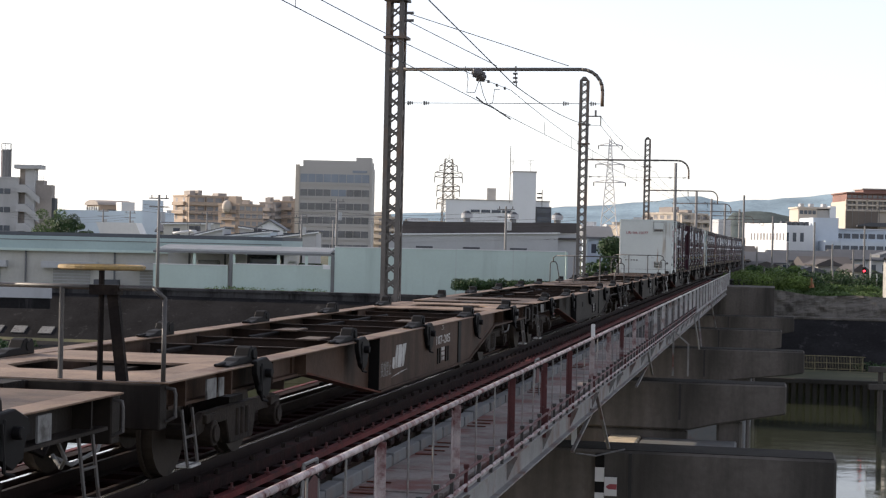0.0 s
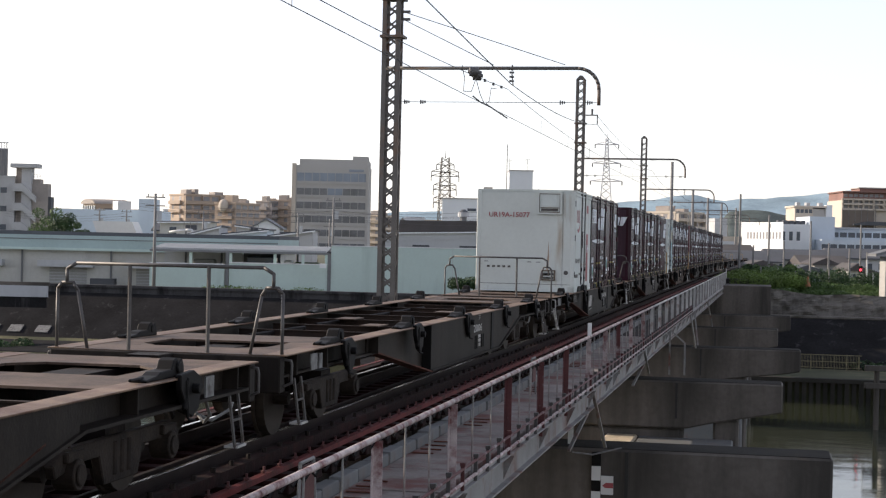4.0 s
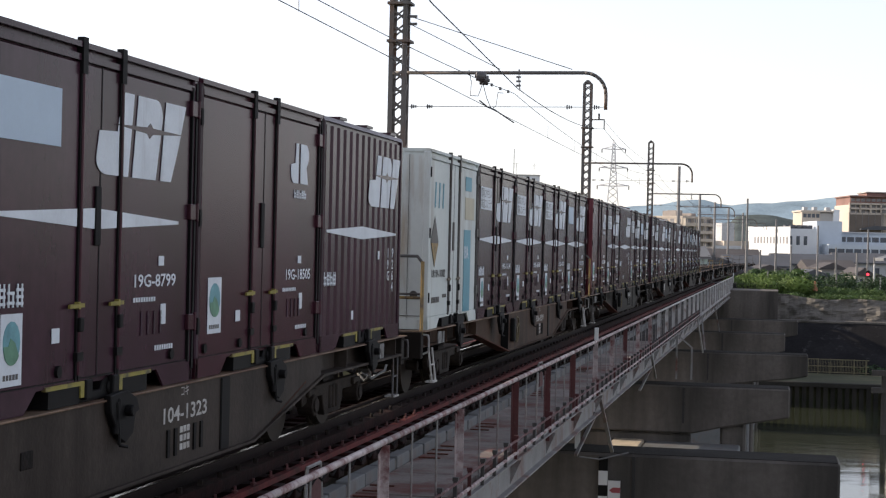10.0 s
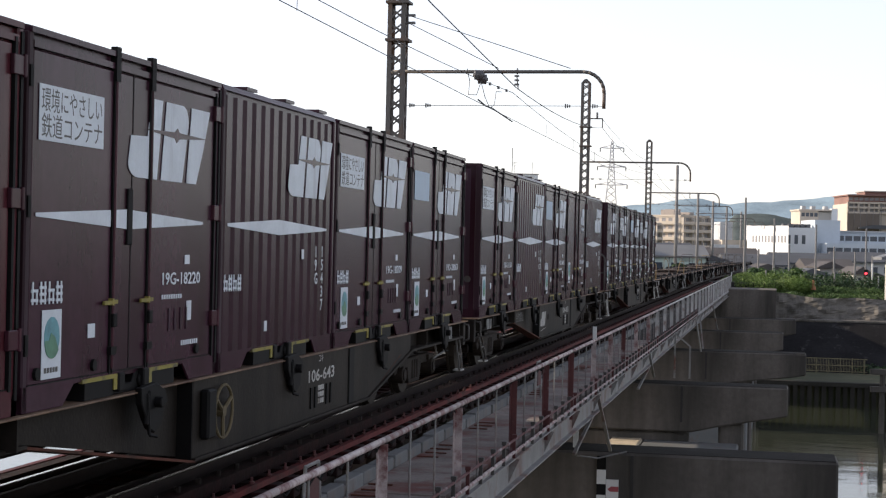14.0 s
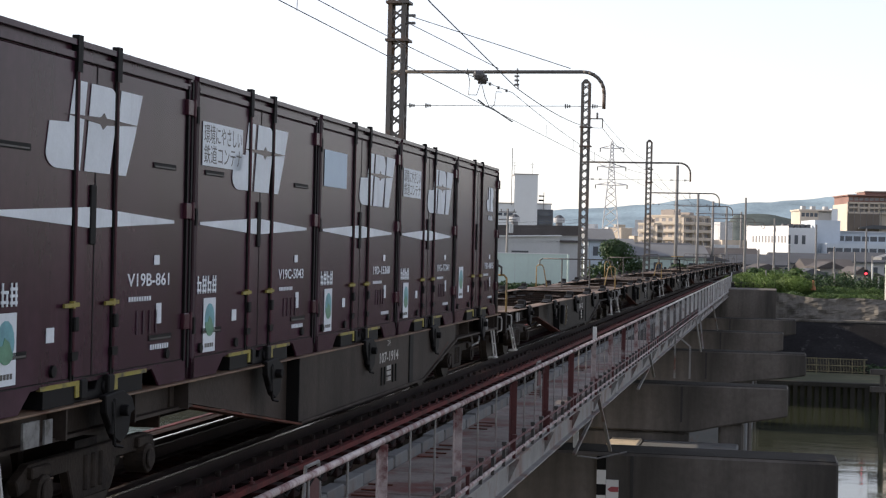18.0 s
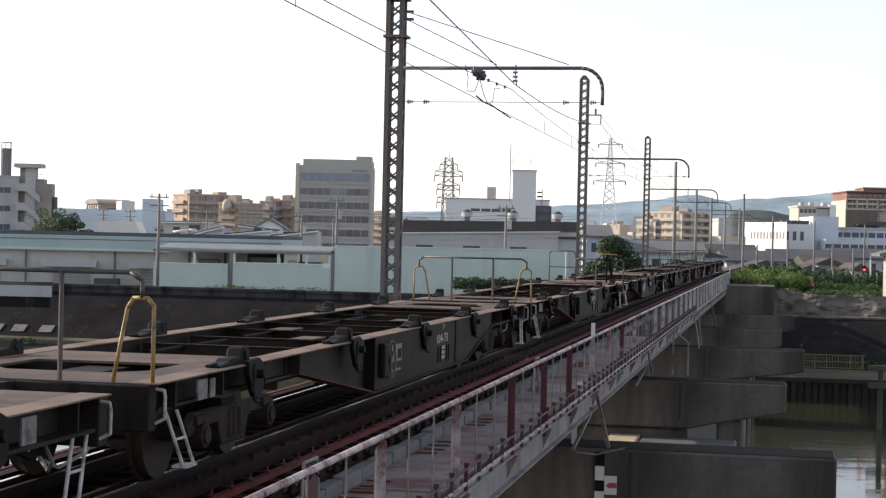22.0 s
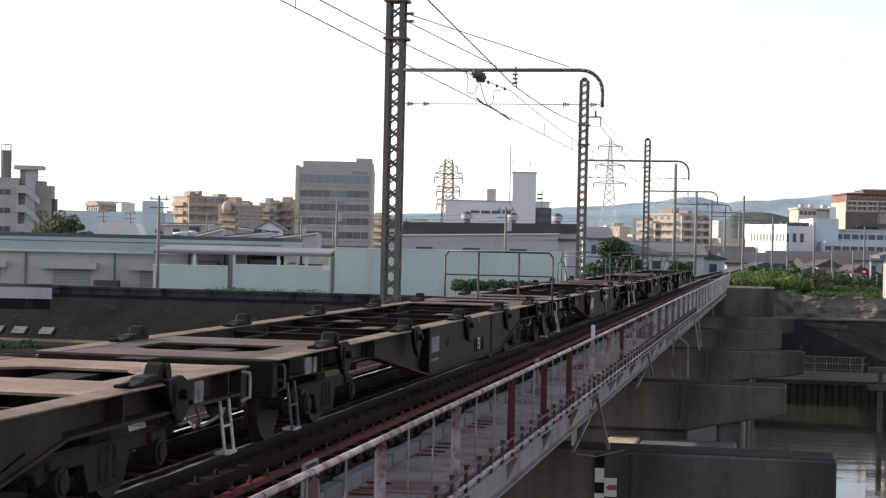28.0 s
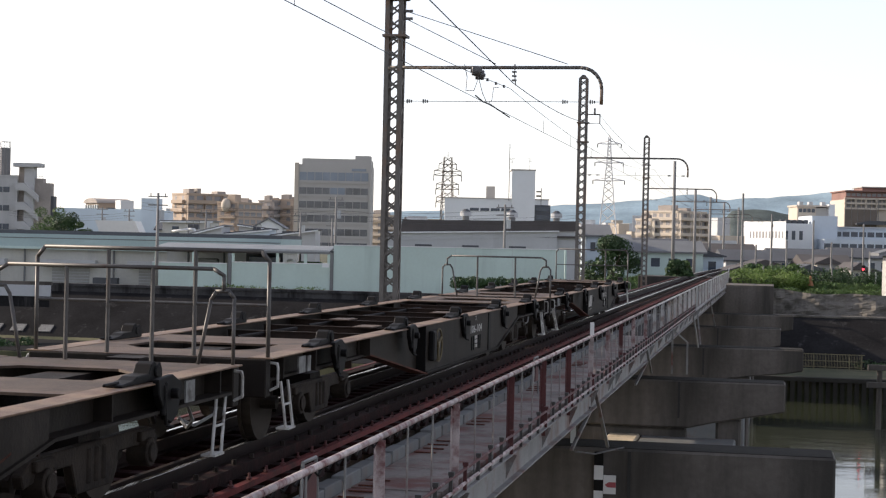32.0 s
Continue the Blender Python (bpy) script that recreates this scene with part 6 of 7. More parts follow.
                def half(y):
                    return .012 + .062 * max(0, 1 - abs(y - mid) / (mid - lo if y < mid else hi - mid))
                for a, c in segs:
                    pts = [a, mid, c] if a < mid < c else [a, c]
                    plate(b, [(y, zc - half(y)) for y in pts] + [(y, zc + half(y)) for y in pts[::-1]], xs)
            decal("stripe", "r" if ribbed else "s", stripe, "decal_white")
            big = kind == "slots"
            ly = 1.98 if ribbed else F1 - .48 if big else F2 - .44
            lw = 1.46 if ribbed else 1.52 if big else 1.62
            decal("emblem", kind, lambda b: slanted_marks(b, ly, 1.61, lw, .62, lambda bb, q: plate(bb, q, xs)), "decal_white")
            ms = ly + lw * .62
            decal("emblem_spike", kind, lambda b: plate(b, [(ms - .44 * lw, 1.985), (ms - .04 * lw, 1.955), (ms - .01 * lw, 1.92), (ms + .03 * lw, 1.955), (ms + .44 * lw, 1.995), (ms + .03 * lw, 2.005), (ms, 2.04), (ms - .04 * lw, 2.005)], xs + .004, .003), "purple")
        if kind == "sign" or number.startswith("V19C"):
            decal("slogan_board", "s", lambda b: rect(b, .17, 1.22, 1.78, 2.15, xs), "decal_white")
            write("環境にやさしい", .125, "rod_grey", th, Matrix.Translation((xs + .004, .20, 1.985)) @ ON_SIDE, "slogan", width=.98)
            write("鉄道コンテナ", .125, "rod_grey", th, Matrix.Translation((xs + .004, .20, 1.815)) @ ON_SIDE, "slogan", width=.98)
        if kind == "blue":
            decal("blank_board", "b", lambda b: rect(b, .17, 1.10, 1.76, 2.15, xs), "decal_blue")
        if kind == "slots":
            for k, (a, z) in enumerate(((.25, 1.70), (F2 + .75, 1.70), (.25, .36), (F2 + .72, .36))):
                decal("air_slot", "%d" % k, lambda b: rect(b, a, a + .48, z, z + .045, xs), "trim_black")
                decal("slot_lip", "%d" % k, lambda b: rect(b, a + .02, a + .46, z + .008, z + .02, xs + .004), "rod_grey")
        if kind in ("plain", "plain_red"):
            # small two-part mark at the upper right
            decal("mark", "j", lambda b: [plate(b, arc(2.73, 1.86, .11, .11, 180, 270) + [(2.88, 1.75), (2.88, 2.15), (2.79, 2.15), (2.77, 1.95), (2.62, 1.93)], xs),
                                         plate(b, [(2.95, 1.75), (3.22, 1.75), (3.16, 1.92)] + arc(3.13, 2.04, .11, .11, -60, 90) + [(2.95, 2.15)], xs)], "decal_white")
            decal("small_writing", "k", lambda b: strokes_row(b, 2.74, 1.60, .44, .085, 5, xs), "decal_white")
            decal("sticker", "a", lambda b: rect(b, 0.28, 0.62, 0.36, 0.84, xs), "decal_white")
            decal("sticker_globe", "a", lambda b: plate(b, arc(0.450, 0.648, 0.136, 0.144, 0, 340, 14), xs + .003), "sticker_blue")
            decal("sticker_land", "a", lambda b: plate(b, arc(0.450, 0.618, 0.129, 0.118, 175, 330, 9) + [(0.498, 0.648), (0.430, 0.678), (0.396, 0.628)], xs + .006), "sticker_green")
            decal("small_writing", "sta", lambda b: bars_row(b, 0.32, 0.400, 0.26, .035, 5, xs + .001), "rod_grey")
            write(number, .105, "decal_white", th, Matrix.Translation((xs, 2.50, .79)) @ ON_SIDE, width=.85)
        else:
            decal("company_writing", kind[:3], lambda b: strokes_row(b, .11, .70, .50, .15, 4, xs), "decal_white")
            if not ribbed:
                decal("sticker", "b", lambda b: rect(b, 0.28, 0.58, 0.2, 0.66, xs), "decal_white")
                decal("sticker_globe", "b", lambda b: plate(b, arc(0.430, 0.476, 0.120, 0.138, 0, 340, 14), xs + .003), "sticker_blue")
                decal("sticker_land", "b", lambda b: plate(b, arc(0.430, 0.446, 0.114, 0.113, 175, 330, 9) + [(0.472, 0.476), (0.410, 0.506), (0.382, 0.456)], xs + .006), "sticker_green")
                decal("small_writing", "stb", lambda b: bars_row(b, 0.32, 0.240, 0.22, .035, 5, xs + .001), "rod_grey")
                write(number, .098, "decal_white", th, Matrix.Translation((xs, F2 + .28, .79)) @ ON_SIDE, width=.86)
            else:
                for k, ch in enumerate(number):
                    row = k if k < 3 else k - 3
                    write(ch, .12, "decal_white", th, Matrix.Translation((xs - .001, 3.0 if k < 3 else 3.24, 1.0 - row * .14)) @ ON_SIDE)
        for k, (a, z, w_, h_) in enumerate(((2.5, .98, .08, .1), (1.3, .3, .08, .1)) if ribbed else ((1.02, .44, .12, .10), (F2 + .86, .49, .11, .16), (F2 + .80, .95, .11, .075))):
            decal("paper_label", "%d%d" % (ribbed, k), lambda b: rect(b, a, a + w_, z, z + h_, xs), "decal_white")
        if not ribbed:
            decal("small_writing", "n1", lambda b: bars_row(b, F2 + .3, .675, .46, .035, 9, xs, .6), "decal_white")
            decal("small_writing", "n2", lambda b: bars_row(b, F2 + .75, .29, .4, .04, 8, xs, .6), "decal_white")
            for a in (.2, 1.12, LC - .5):
                decal("drain_plug", "%.2f" % a, lambda b: bar(b, (SX - .01, a, .245), (SX + .016, a, .245), .042, 10), "trim_black")
            for k in range(4):
                decal("card_slot", "%d" % k, lambda b: rect(b, F2 + .46 + k * .13, F2 + .49 + k * .13, .42, .60, xs), "end_purple")
            decal("sill_seam", "s", lambda b: rect(b, .09, LC - .12, .165, .178, xs - .004), "trim_black")
        if kind in ("sign", "slots") and number.endswith("7"):
            decal("end_logo", "e", lambda b: slanted_marks(b, .23, 1.88, .78, .30, lambda bb, q: prism(bb, q, "Y", .0, .006)), "decal_white")
            for k, ch in enumerate(number.replace("-", "\u00b7")):
                write(ch, .115, "decal_white", th, Matrix.Translation((-.80, .004, 2.12 - k * .120)) @ ON_END)
        decal("end_mark", "c", lambda b: bar(b, (1.02, -.001, .62), (1.02, .004, .62), .055, 16), "rod_grey")
    else:
        red = kind == "white_red"
        c = "decal_red" if red else "decal_cyan"
        # abstract company mark and stripe
        if red:
            decal("mark", "w", lambda b: [plate(b, [(.42 + k * .24, 1.72), (.49 + k * .24, 1.72), (.52 + k * .24, 2.04), (.45 + k * .24, 2.04)], xs) for k in range(3)], c)
            decal("swoosh", "w", lambda b: plate(b, [(.46, 1.58), (.62, 1.49), (.86, 1.48), (1.06, 1.58), (1.14, 1.80), (1.03, 1.68), (.84, 1.57), (.64, 1.55)], xs), c)
        else:
            decal("mark", "wb", lambda b: [plate(b, [(.34 + k * .27, 1.70), (.41 + k * .27, 1.70), (.45 + k * .27, 2.06), (.38 + k * .27, 2.06)], xs) for k in range(3)], c)
            decal("diamond_half", "d", lambda b: [plate(b, [(.14, 1.20), (.38, .88), (.62, 1.20)], xs + .004)], "rail_yellow")
            decal("hazard_diamond", "d", lambda b: [plate(b, [(.12, 1.22), (.38, .86), (.64, 1.22), (.38, 1.58)], xs)], "rod_grey")
            decal("cargo_mark", "o", lambda b: rect(b, F2 + .5, F2 + 1.25, 1.58, 1.92, xs), "decal_orange")
        decal("stripe", c, lambda b: [rect(b, F2 + .42, F2 + .80, .24, 1.46, xs), rect(b, F2 + .42, F2 + .80, 2.0, 2.2, xs)] if red else [rect(b, F2 + .45, F2 + 1.0, .16, 1.42, xs), rect(b, F2 + .5, F2 + 1.0, 2.02, 2.24, xs)], c)
        write("19A", .20, "decal_white", th, Matrix.Translation((xs + .005, F2 + .44, .98)) @ ON_SIDE, width=.34)
        write(number, .11, "rod_grey", th, Matrix.Translation((xs, .22, .72)) @ ON_SIDE, width=.95)
        decal("side_writing", c, lambda b: [bars_row(b, .25, .36, .55, .08, 5, xs), bars_row(b, 1.0, .42, .3, .05, 4, xs)], "rod_grey")
        if red:
            write(number, .125, "decal_red", th, Matrix.Translation((-.93, -.001, 1.83)) @ ON_END, width=1.02)
            decal("vent", "v", lambda b: [box(b, .33, .85, -.02, .01, 1.95, 2.42), box(b, .40, .78, -.035, -.02, 2.10, 2.40)], "white_paint")
            decal("vent_frame", "v", lambda b: [box(b, .29, .89, -.05, .0, 1.91, 1.95), box(b, .29, .89, -.05, .0, 2.42, 2.45), box(b, .29, .33, -.05, 0, 1.95, 2.42), box(b, .85, .89, -.05, 0, 1.95, 2.42)], "white_end")
            decal("vent_seal", "v", lambda b: [box(b, .33, .85, -.03, -.012, 1.955, 1.975), box(b, .33, .345, -.03, -.012, 1.96, 2.42), box(b, .835, .85, -.03, -.012, 1.96, 2.42), box(b, .33, .85, -.03, -.012, 2.405, 2.42), box(b, .36, .82, -.03, -.012, 2.06, 2.08)], "rust_frame")
            decal("vent_slot", "v", lambda b: box(b, .38, .80, -.032, -.02, 1.99, 2.05), "rod_grey")
            decal("drain_box", "v", lambda b: [box(b, .42, .76, -.03, .01, .52, .54), box(b, .42, .76, -.03, .01, .28, .31), box(b, .42, .45, -.03, .01, .28, .54), box(b, .73, .76, -.03, .01, .28, .54), box(b, .58, .60, -.03, .01, .40, .54)], "rust_frame")
            decal("drain_slit", "v", lambda b: [box(b, .46, .57, -.02, .0, .42, .46), box(b, .61, .72, -.02, .0, .42, .46), box(b, .46, .72, -.02, .0, .33, .36)], "trim_black")
            decal("end_writing", "v", lambda b: [box(b, -.95 + k * .13, -.88 + k * .13, .004, .013, .58, .63) for k in range(5)], "rod_grey")
            decal("end_nick", "v", lambda b: [box(b, a, a + .10, .004, .014, .72, .735) for a in (-1.02, .05, .28)], "trim_black")
            decal("rust_run", "v", lambda b: prism(b, [(.53, .54), (.58, .54), (.60, .86), (.575, 1.25), (.56, .9), (.54, .75)], "Y", .007, .0125), "rust_run")
        decal("end_mark", "cw", lambda b: bar(b, (1.02, -.001, .48), (1.02, .004, .48), .055, 16), "rod_grey")
        decal("end_seams", "cw", lambda b: [box(b, -SX + .1, SX - .1, .006, .012, .18, .19), box(b, .92, .925, .006, .012, .13, HC - .1)], "rod_grey")
    return th


# ---------- flat wagons ----------
WL = 19.6
TIP, LIP = 7.3, .765                   # where the deep outer sill begins, and the underside of the shallow ends
FISH = [(TIP, .985), (WL - 4.05, .985), (WL - 4.05, LIP), (13.25, .33), (TIP, .33)]


def base_wagon(colour, key):
    deck = "deck_pale" if colour in ("wagon_brown", "wagon_dusty") else "deck_rust"
    w = thing("flat_wagon", "empty grey container flat wagon with a rusty deck", "wagon", "container wagons")
    for s in (1, -1):
        def web(b):
            prism(b, FISH, "X", s * 1.235 - .01, s * 1.235 + .01)
        # black raised band that stands for the shade of a sill recess
        for y in (12.45,):
            part("stake_pocket", shared("stake_pocket/%.2f%d" % (y, s), lambda b: box(b, s * 1.24, s * 1.262, y - .11, y + .11, .345, .975), "trim_black", bevel=.01), "trim_black", w)
        part("side_sill", shared("side_sill/%s%d" % (colour, s), web, colour), colour, w)
        part("front_sill", shared("front_sill/%s%d" % (colour, s), lambda b: prism(b, [(4.0, .985), (TIP, .985), (TIP, .35), (4.5, LIP), (4.0, LIP)], "X", s * 1.10 - .01, s * 1.10 + .01), colour), colour, w)
        # plate closing the sill's step, coloured black for the shadow there
        part("sill_closer", shared("sill_closer/%d" % s, lambda b: box(b, s * 1.10, s * 1.243, TIP - .02, TIP, .335, .98), "trim_black"), "trim_black", w)
        for q in (0, 1):
            f = (lambda y: WL - y) if q else (lambda y: y)
            def end_web(b):
                prism(b, [(f(.3), .985), (f(4.35), .985), (f(4.35), LIP), (f(.3), LIP)], "X", s * 1.07, s * 1.09)
                for y in (.55, 1.72, 2.95, 4.1):
                    prism(b, [(s * 1.08, f(y - .012)), (s * 1.235, f(y - .012)), (s * 1.235, f(y + .012)), (s * 1.08, f(y + .012))], "Z", LIP, .985)
            part("end_sill", shared("end_sill/%s%d%d" % (colour, s, q), end_web, colour), colour, w)
            def gusset(b):
                c = [b.verts.new(v) for v in (((s * 1.245, f(4.6), LIP - .01), (s * 1.245, f(6.3), .322), (s * .95, f(5.4), .46), (s * .95, f(4.4), .72)) if q else
                                              ((s * 1.16, 4.4, LIP + .002), (s * 1.275, TIP, .325), (s * 1.03, TIP, .335), (s * 1.03, 4.4, LIP - .01)))]
                b.faces.new(c)
                d = [b.verts.new(v.co + Vector((0, 0, -.02))) for v in c]
                b.faces.new(d[::-1])
                for k in range(4):
                    b.faces.new((c[k], c[(k + 1) % 4], d[(k + 1) % 4], d[k]))
            part("gusset", shared("gusset/%d%d" % (s, q), gusset, "rust_plate"), "rust_plate", w)
        def low(b):
            prof = [(WL - .35, LIP), (15.6, LIP), (13.25, .33), (TIP, .33)]
            rings = []
            for k, (a, c) in enumerate(prof):
                rings.append([b.verts.new((s * x, a, c + z)) for x, z in ((1.12, -.013), (1.275, -.013), (1.275, .013), (1.12, .013))])
            for p, q in zip(rings, rings[1:]):
                for k in range(4):
                    b.faces.new((p[k], p[(k + 1) % 4], q[(k + 1) % 4], q[k]))
            b.faces.new(rings[0])
            b.faces.new(rings[-1][::-1])
            bmesh.ops.recalc_face_normals(b, faces=b.faces[:])
        part("lower_flange", shared("lower_flange/%s%d" % (colour, s), low, colour), colour, w)
        part("front_flange", shared("front_flange/%s%d" % (colour, s), lambda b: box(b, s * 1.0, s * 1.16, .35, 4.4, LIP - .013, LIP + .013), colour), colour, w)
        part("sill_cap", shared("sill_cap/%d" % s, lambda b: box(b, s * 1.02, s * 1.27, .05, WL - .05, .985, 1.0), "edge_wear", bevel=.004), "edge_wear", w)
        for i in range(5):
            y = .37 + i * PITCH_C + LC / 2 + .1
            def block_(b):
                prism(b, [(y - .60, 1.0), (y + .24, 1.0), (y + .23, 1.09), (y + .19, 1.15), (y + .13, 1.12), (y + .07, 1.16), (y + .0, 1.14), (y - .05, 1.07), (y - .28, 1.065), (y - .36, 1.04), (y - .60, 1.02)], "X", s * 1.06, s * 1.20)
                bar(b, (s * 1.13, y - .78, 1.03), (s * 1.13, y - .50, 1.03), .016, 6)
                bar(b, (s * 1.05, y + .09, 1.08), (s * 1.22, y + .09, 1.08), .05, 8)
            part("container_lock", shared("container_lock/%d%d" % (s, i), block_, "trim_black", bevel=.012), "trim_black", w)
            def hang(b):
                prism(b, [(y - .10, 1.03), (y + .22, 1.05), (y + .40, .98), (y + .46, .88), (y + .38, .86), (y + .34, .72), (y + .20, .66), (y + .10, .70), (y + .02, .78), (y - .08, .90)], "X", s * 1.245, s * 1.30)
                bar(b, (s * 1.29, y + .02, .74), (s * 1.29, y + .06, 1.0), .028, 6)
                bar(b, (s * 1.26, y + .2, .9), (s * 1.36, y + .2, .9), .045, 8)
                bar(b, (s * 1.31, y + .05, .66), (s * 1.30, y + .02, .98), .016, 6)
                bar(b, (s * 1.31, y + .05, .66), (s * 1.34, y + .14, .64), .016, 6)
            part("lock_lever", shared("lock_lever/%d%d" % (s, i), hang, "trim_black", bevel=.01), "trim_black", w)
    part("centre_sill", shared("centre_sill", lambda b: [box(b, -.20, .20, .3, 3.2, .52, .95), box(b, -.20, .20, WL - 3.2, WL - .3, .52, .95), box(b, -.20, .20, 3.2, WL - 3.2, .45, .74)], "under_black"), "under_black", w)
    # decks over the bogies and cross beams between
    for q in (0, 1):
        f = (lambda y: WL - y) if q else (lambda y: y)
        for k, pts in enumerate((((-1.05, .05), (1.05, .05), (1.05, .95), (-1.05, .95)), ((-1.05, .953), (-.45, .953), (-.70, 1.25), (-.70, 2.1), (-1.05, 2.1)),
                                 ((1.05, .953), (.45, .953), (.70, 1.25), (.70, 2.1), (1.05, 2.1)), ((-1.05, 2.103), (1.05, 2.103), (1.05, 3.25), (-1.05, 3.25)))):
            part("deck_plate", shared("deck_plate/%s%d%d" % (deck, q, k), lambda b: prism(b, [(x, f(y)) for x, y in pts], "Z", .972, .994), deck), deck, w)
    for y in (3.9, 5.6, 7.15, 9.0, 10.7, 12.4, 14.1, 15.8):
        hw_ = 1.06 if y < TIP or y > 15.5 else 1.22
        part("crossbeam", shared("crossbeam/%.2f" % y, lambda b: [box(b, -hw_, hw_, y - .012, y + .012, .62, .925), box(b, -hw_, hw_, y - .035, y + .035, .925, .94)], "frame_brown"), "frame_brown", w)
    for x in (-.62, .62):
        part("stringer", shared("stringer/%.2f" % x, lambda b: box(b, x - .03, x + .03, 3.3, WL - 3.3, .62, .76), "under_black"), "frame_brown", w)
    part("air_tank", shared("air_tank", lambda b: bar(b, (-.5, 8.3, .66), (-.5, 10.2, .66), .15, 12), "frame_brown", smooth=True), "frame_brown", w)
    for y in (5.8, 9.0, 12.2, 14.0):
        part("brake_pipe", shared("brake_pipe/%.1f" % y, lambda b: bar(b, (-.6, y - 1.2, .90), (-.55, y + 1.2, .90), .03, 6), "under_black"), "under_black", w)
    for k, (x0, x1, ya, yb) in enumerate(((.28, .56, 6.9, 7.5), (-.56, -.25, 8.7, 9.3), (.28, .56, 12.1, 12.7))):
        part("walk_plank", shared("walk_plank/%d" % k, lambda b: box(b, x0, x1, ya, yb, .943, .96), "deck_rust"), "deck_rust", w)
    # end beams, couplers, steps
    for y0, y1, q in ((.0, .16, -1), (WL - .16, WL, 1)):
        part("end_beam", shared("end_beam/%d" % q, lambda b: box(b, -1.22, 1.22, y0, y1, .62, .985), "wagon_grey", bevel=.01), "wagon_grey", w)
        def coup(b):
            y = y0 if q < 0 else y1
            box(b, -.10, .10, min(y, y + q * .30), max(y, y + q * .30), .76, .98)
            box(b, -.17, .17, min(y + q * .22, y + q * .40), max(y + q * .22, y + q * .40), .72, 1.0)
            pipe(b, [(.35, y, .6), (.33, y + q * .2, .42), (.25, y + q * .38, .5)], .03, 6)
            pipe(b, [(-.35, y, .6), (-.33, y + q * .2, .42), (-.25, y + q * .38, .5)], .03, 6)
        part("coupler", shared("coupler/%d" % q, coup, "under_black"), "under_black", w)
        for s in (-1, 1):
            pale = "step_white" if key == "pale" else "rod_grey"
            def grab(b):
                yg = .14 if q < 0 else WL - .14
                pipe(b, [(s * 1.22, yg, .95), (s * 1.29, yg, .94), (s * 1.30, yg, .90), (s * 1.30, yg, .72), (s * 1.22, yg, .68)], .014, 6)
            part("grab_handle", shared("grab_handle/%s%d%d" % (pale, q, s), grab, pale), pale, w)
        def hose(b):
            y = y0 if q < 0 else y1
            pipe(b, [(.75, y - q * .1, .66), (.75, y + q * .10, .46), (.62, y + q * .30, .36), (.5, y + q * .42, .44)], .016, 6)
        part("air_hose", shared("air_hose/%d" % q, hose, "notice_grey"), "notice_grey", w)
    for k, (a, c, z0, z1) in enumerate(((1.02, 1.26, .78, .95), (1.34, 1.46, .78, .94), (WL - 1.46, WL - 1.25, .78, .96))):
        part("notice_plate", shared("notice_plate/%d" % k, lambda b: box(b, 1.236, 1.252, a, c, z0, z1), "notice_grey"), "notice_grey", w)
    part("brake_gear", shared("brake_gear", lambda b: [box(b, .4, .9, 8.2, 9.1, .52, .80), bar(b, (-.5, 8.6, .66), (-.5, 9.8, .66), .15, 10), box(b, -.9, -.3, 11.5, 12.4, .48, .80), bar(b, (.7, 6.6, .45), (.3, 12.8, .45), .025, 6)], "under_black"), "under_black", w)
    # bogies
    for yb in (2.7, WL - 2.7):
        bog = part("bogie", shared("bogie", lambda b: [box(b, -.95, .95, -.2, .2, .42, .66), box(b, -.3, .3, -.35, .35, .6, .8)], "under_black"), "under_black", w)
        bog.matrix_basis = pose(0, yb, 0)
        for s in (-1, 1):
            def frame_(b):
                prism(b, [(-1.26, .50), (-1.06, .60), (1.06, .60), (1.26, .50), (1.22, .40), (.80, .47), (.44, .47), (.34, .24), (-.34, .24), (-.44, .47), (-.80, .47), (-1.22, .40)], "X", s * .93, s * 1.01)
                for y in (-.95, .95):
                    bar(b, (s * .90, y, .405), (s * 1.08, y, .405), .12, 12)
                    bar(b, (s * 1.08, y, .405), (s * 1.10, y, .405), .085, 12)
                    box(b, s * .93, s * 1.05, y - .15, y + .15, .50, .58)
                for y in (-.14, 0, .14):
                    bar(b, (s * .98, y, .3), (s * .98, y, .56), .055, 8)
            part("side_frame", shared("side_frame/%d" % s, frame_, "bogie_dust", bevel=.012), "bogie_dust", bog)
        for ya in (-.95, .95):
            def ws(b):
                bar(b, (-.8, ya, .405), (.8, ya, .405), .075, 10)
                for s in (-1, 1):
                    bar(b, (s * .50, ya, .405), (s * .535, ya, .405), .43, 24)
                    bar(b, (s * .535, ya, .405), (s * .635, ya, .405), .405, 24)
            part("wheelset", shared("wheelset/%.2f" % ya, ws, "wheel_dust"), "wheel_dust", bog)
            for s in (-1, 1):
                q = 1 if ya > 0 else -1
                part("brake_shoe", shared("brake_shoe/%.2f%d" % (ya, s), lambda b: box(b, s * .5, s * .66, ya - q * .52, ya - q * .43, .25, .62), "under_black"), "under_black", bog)
    return w


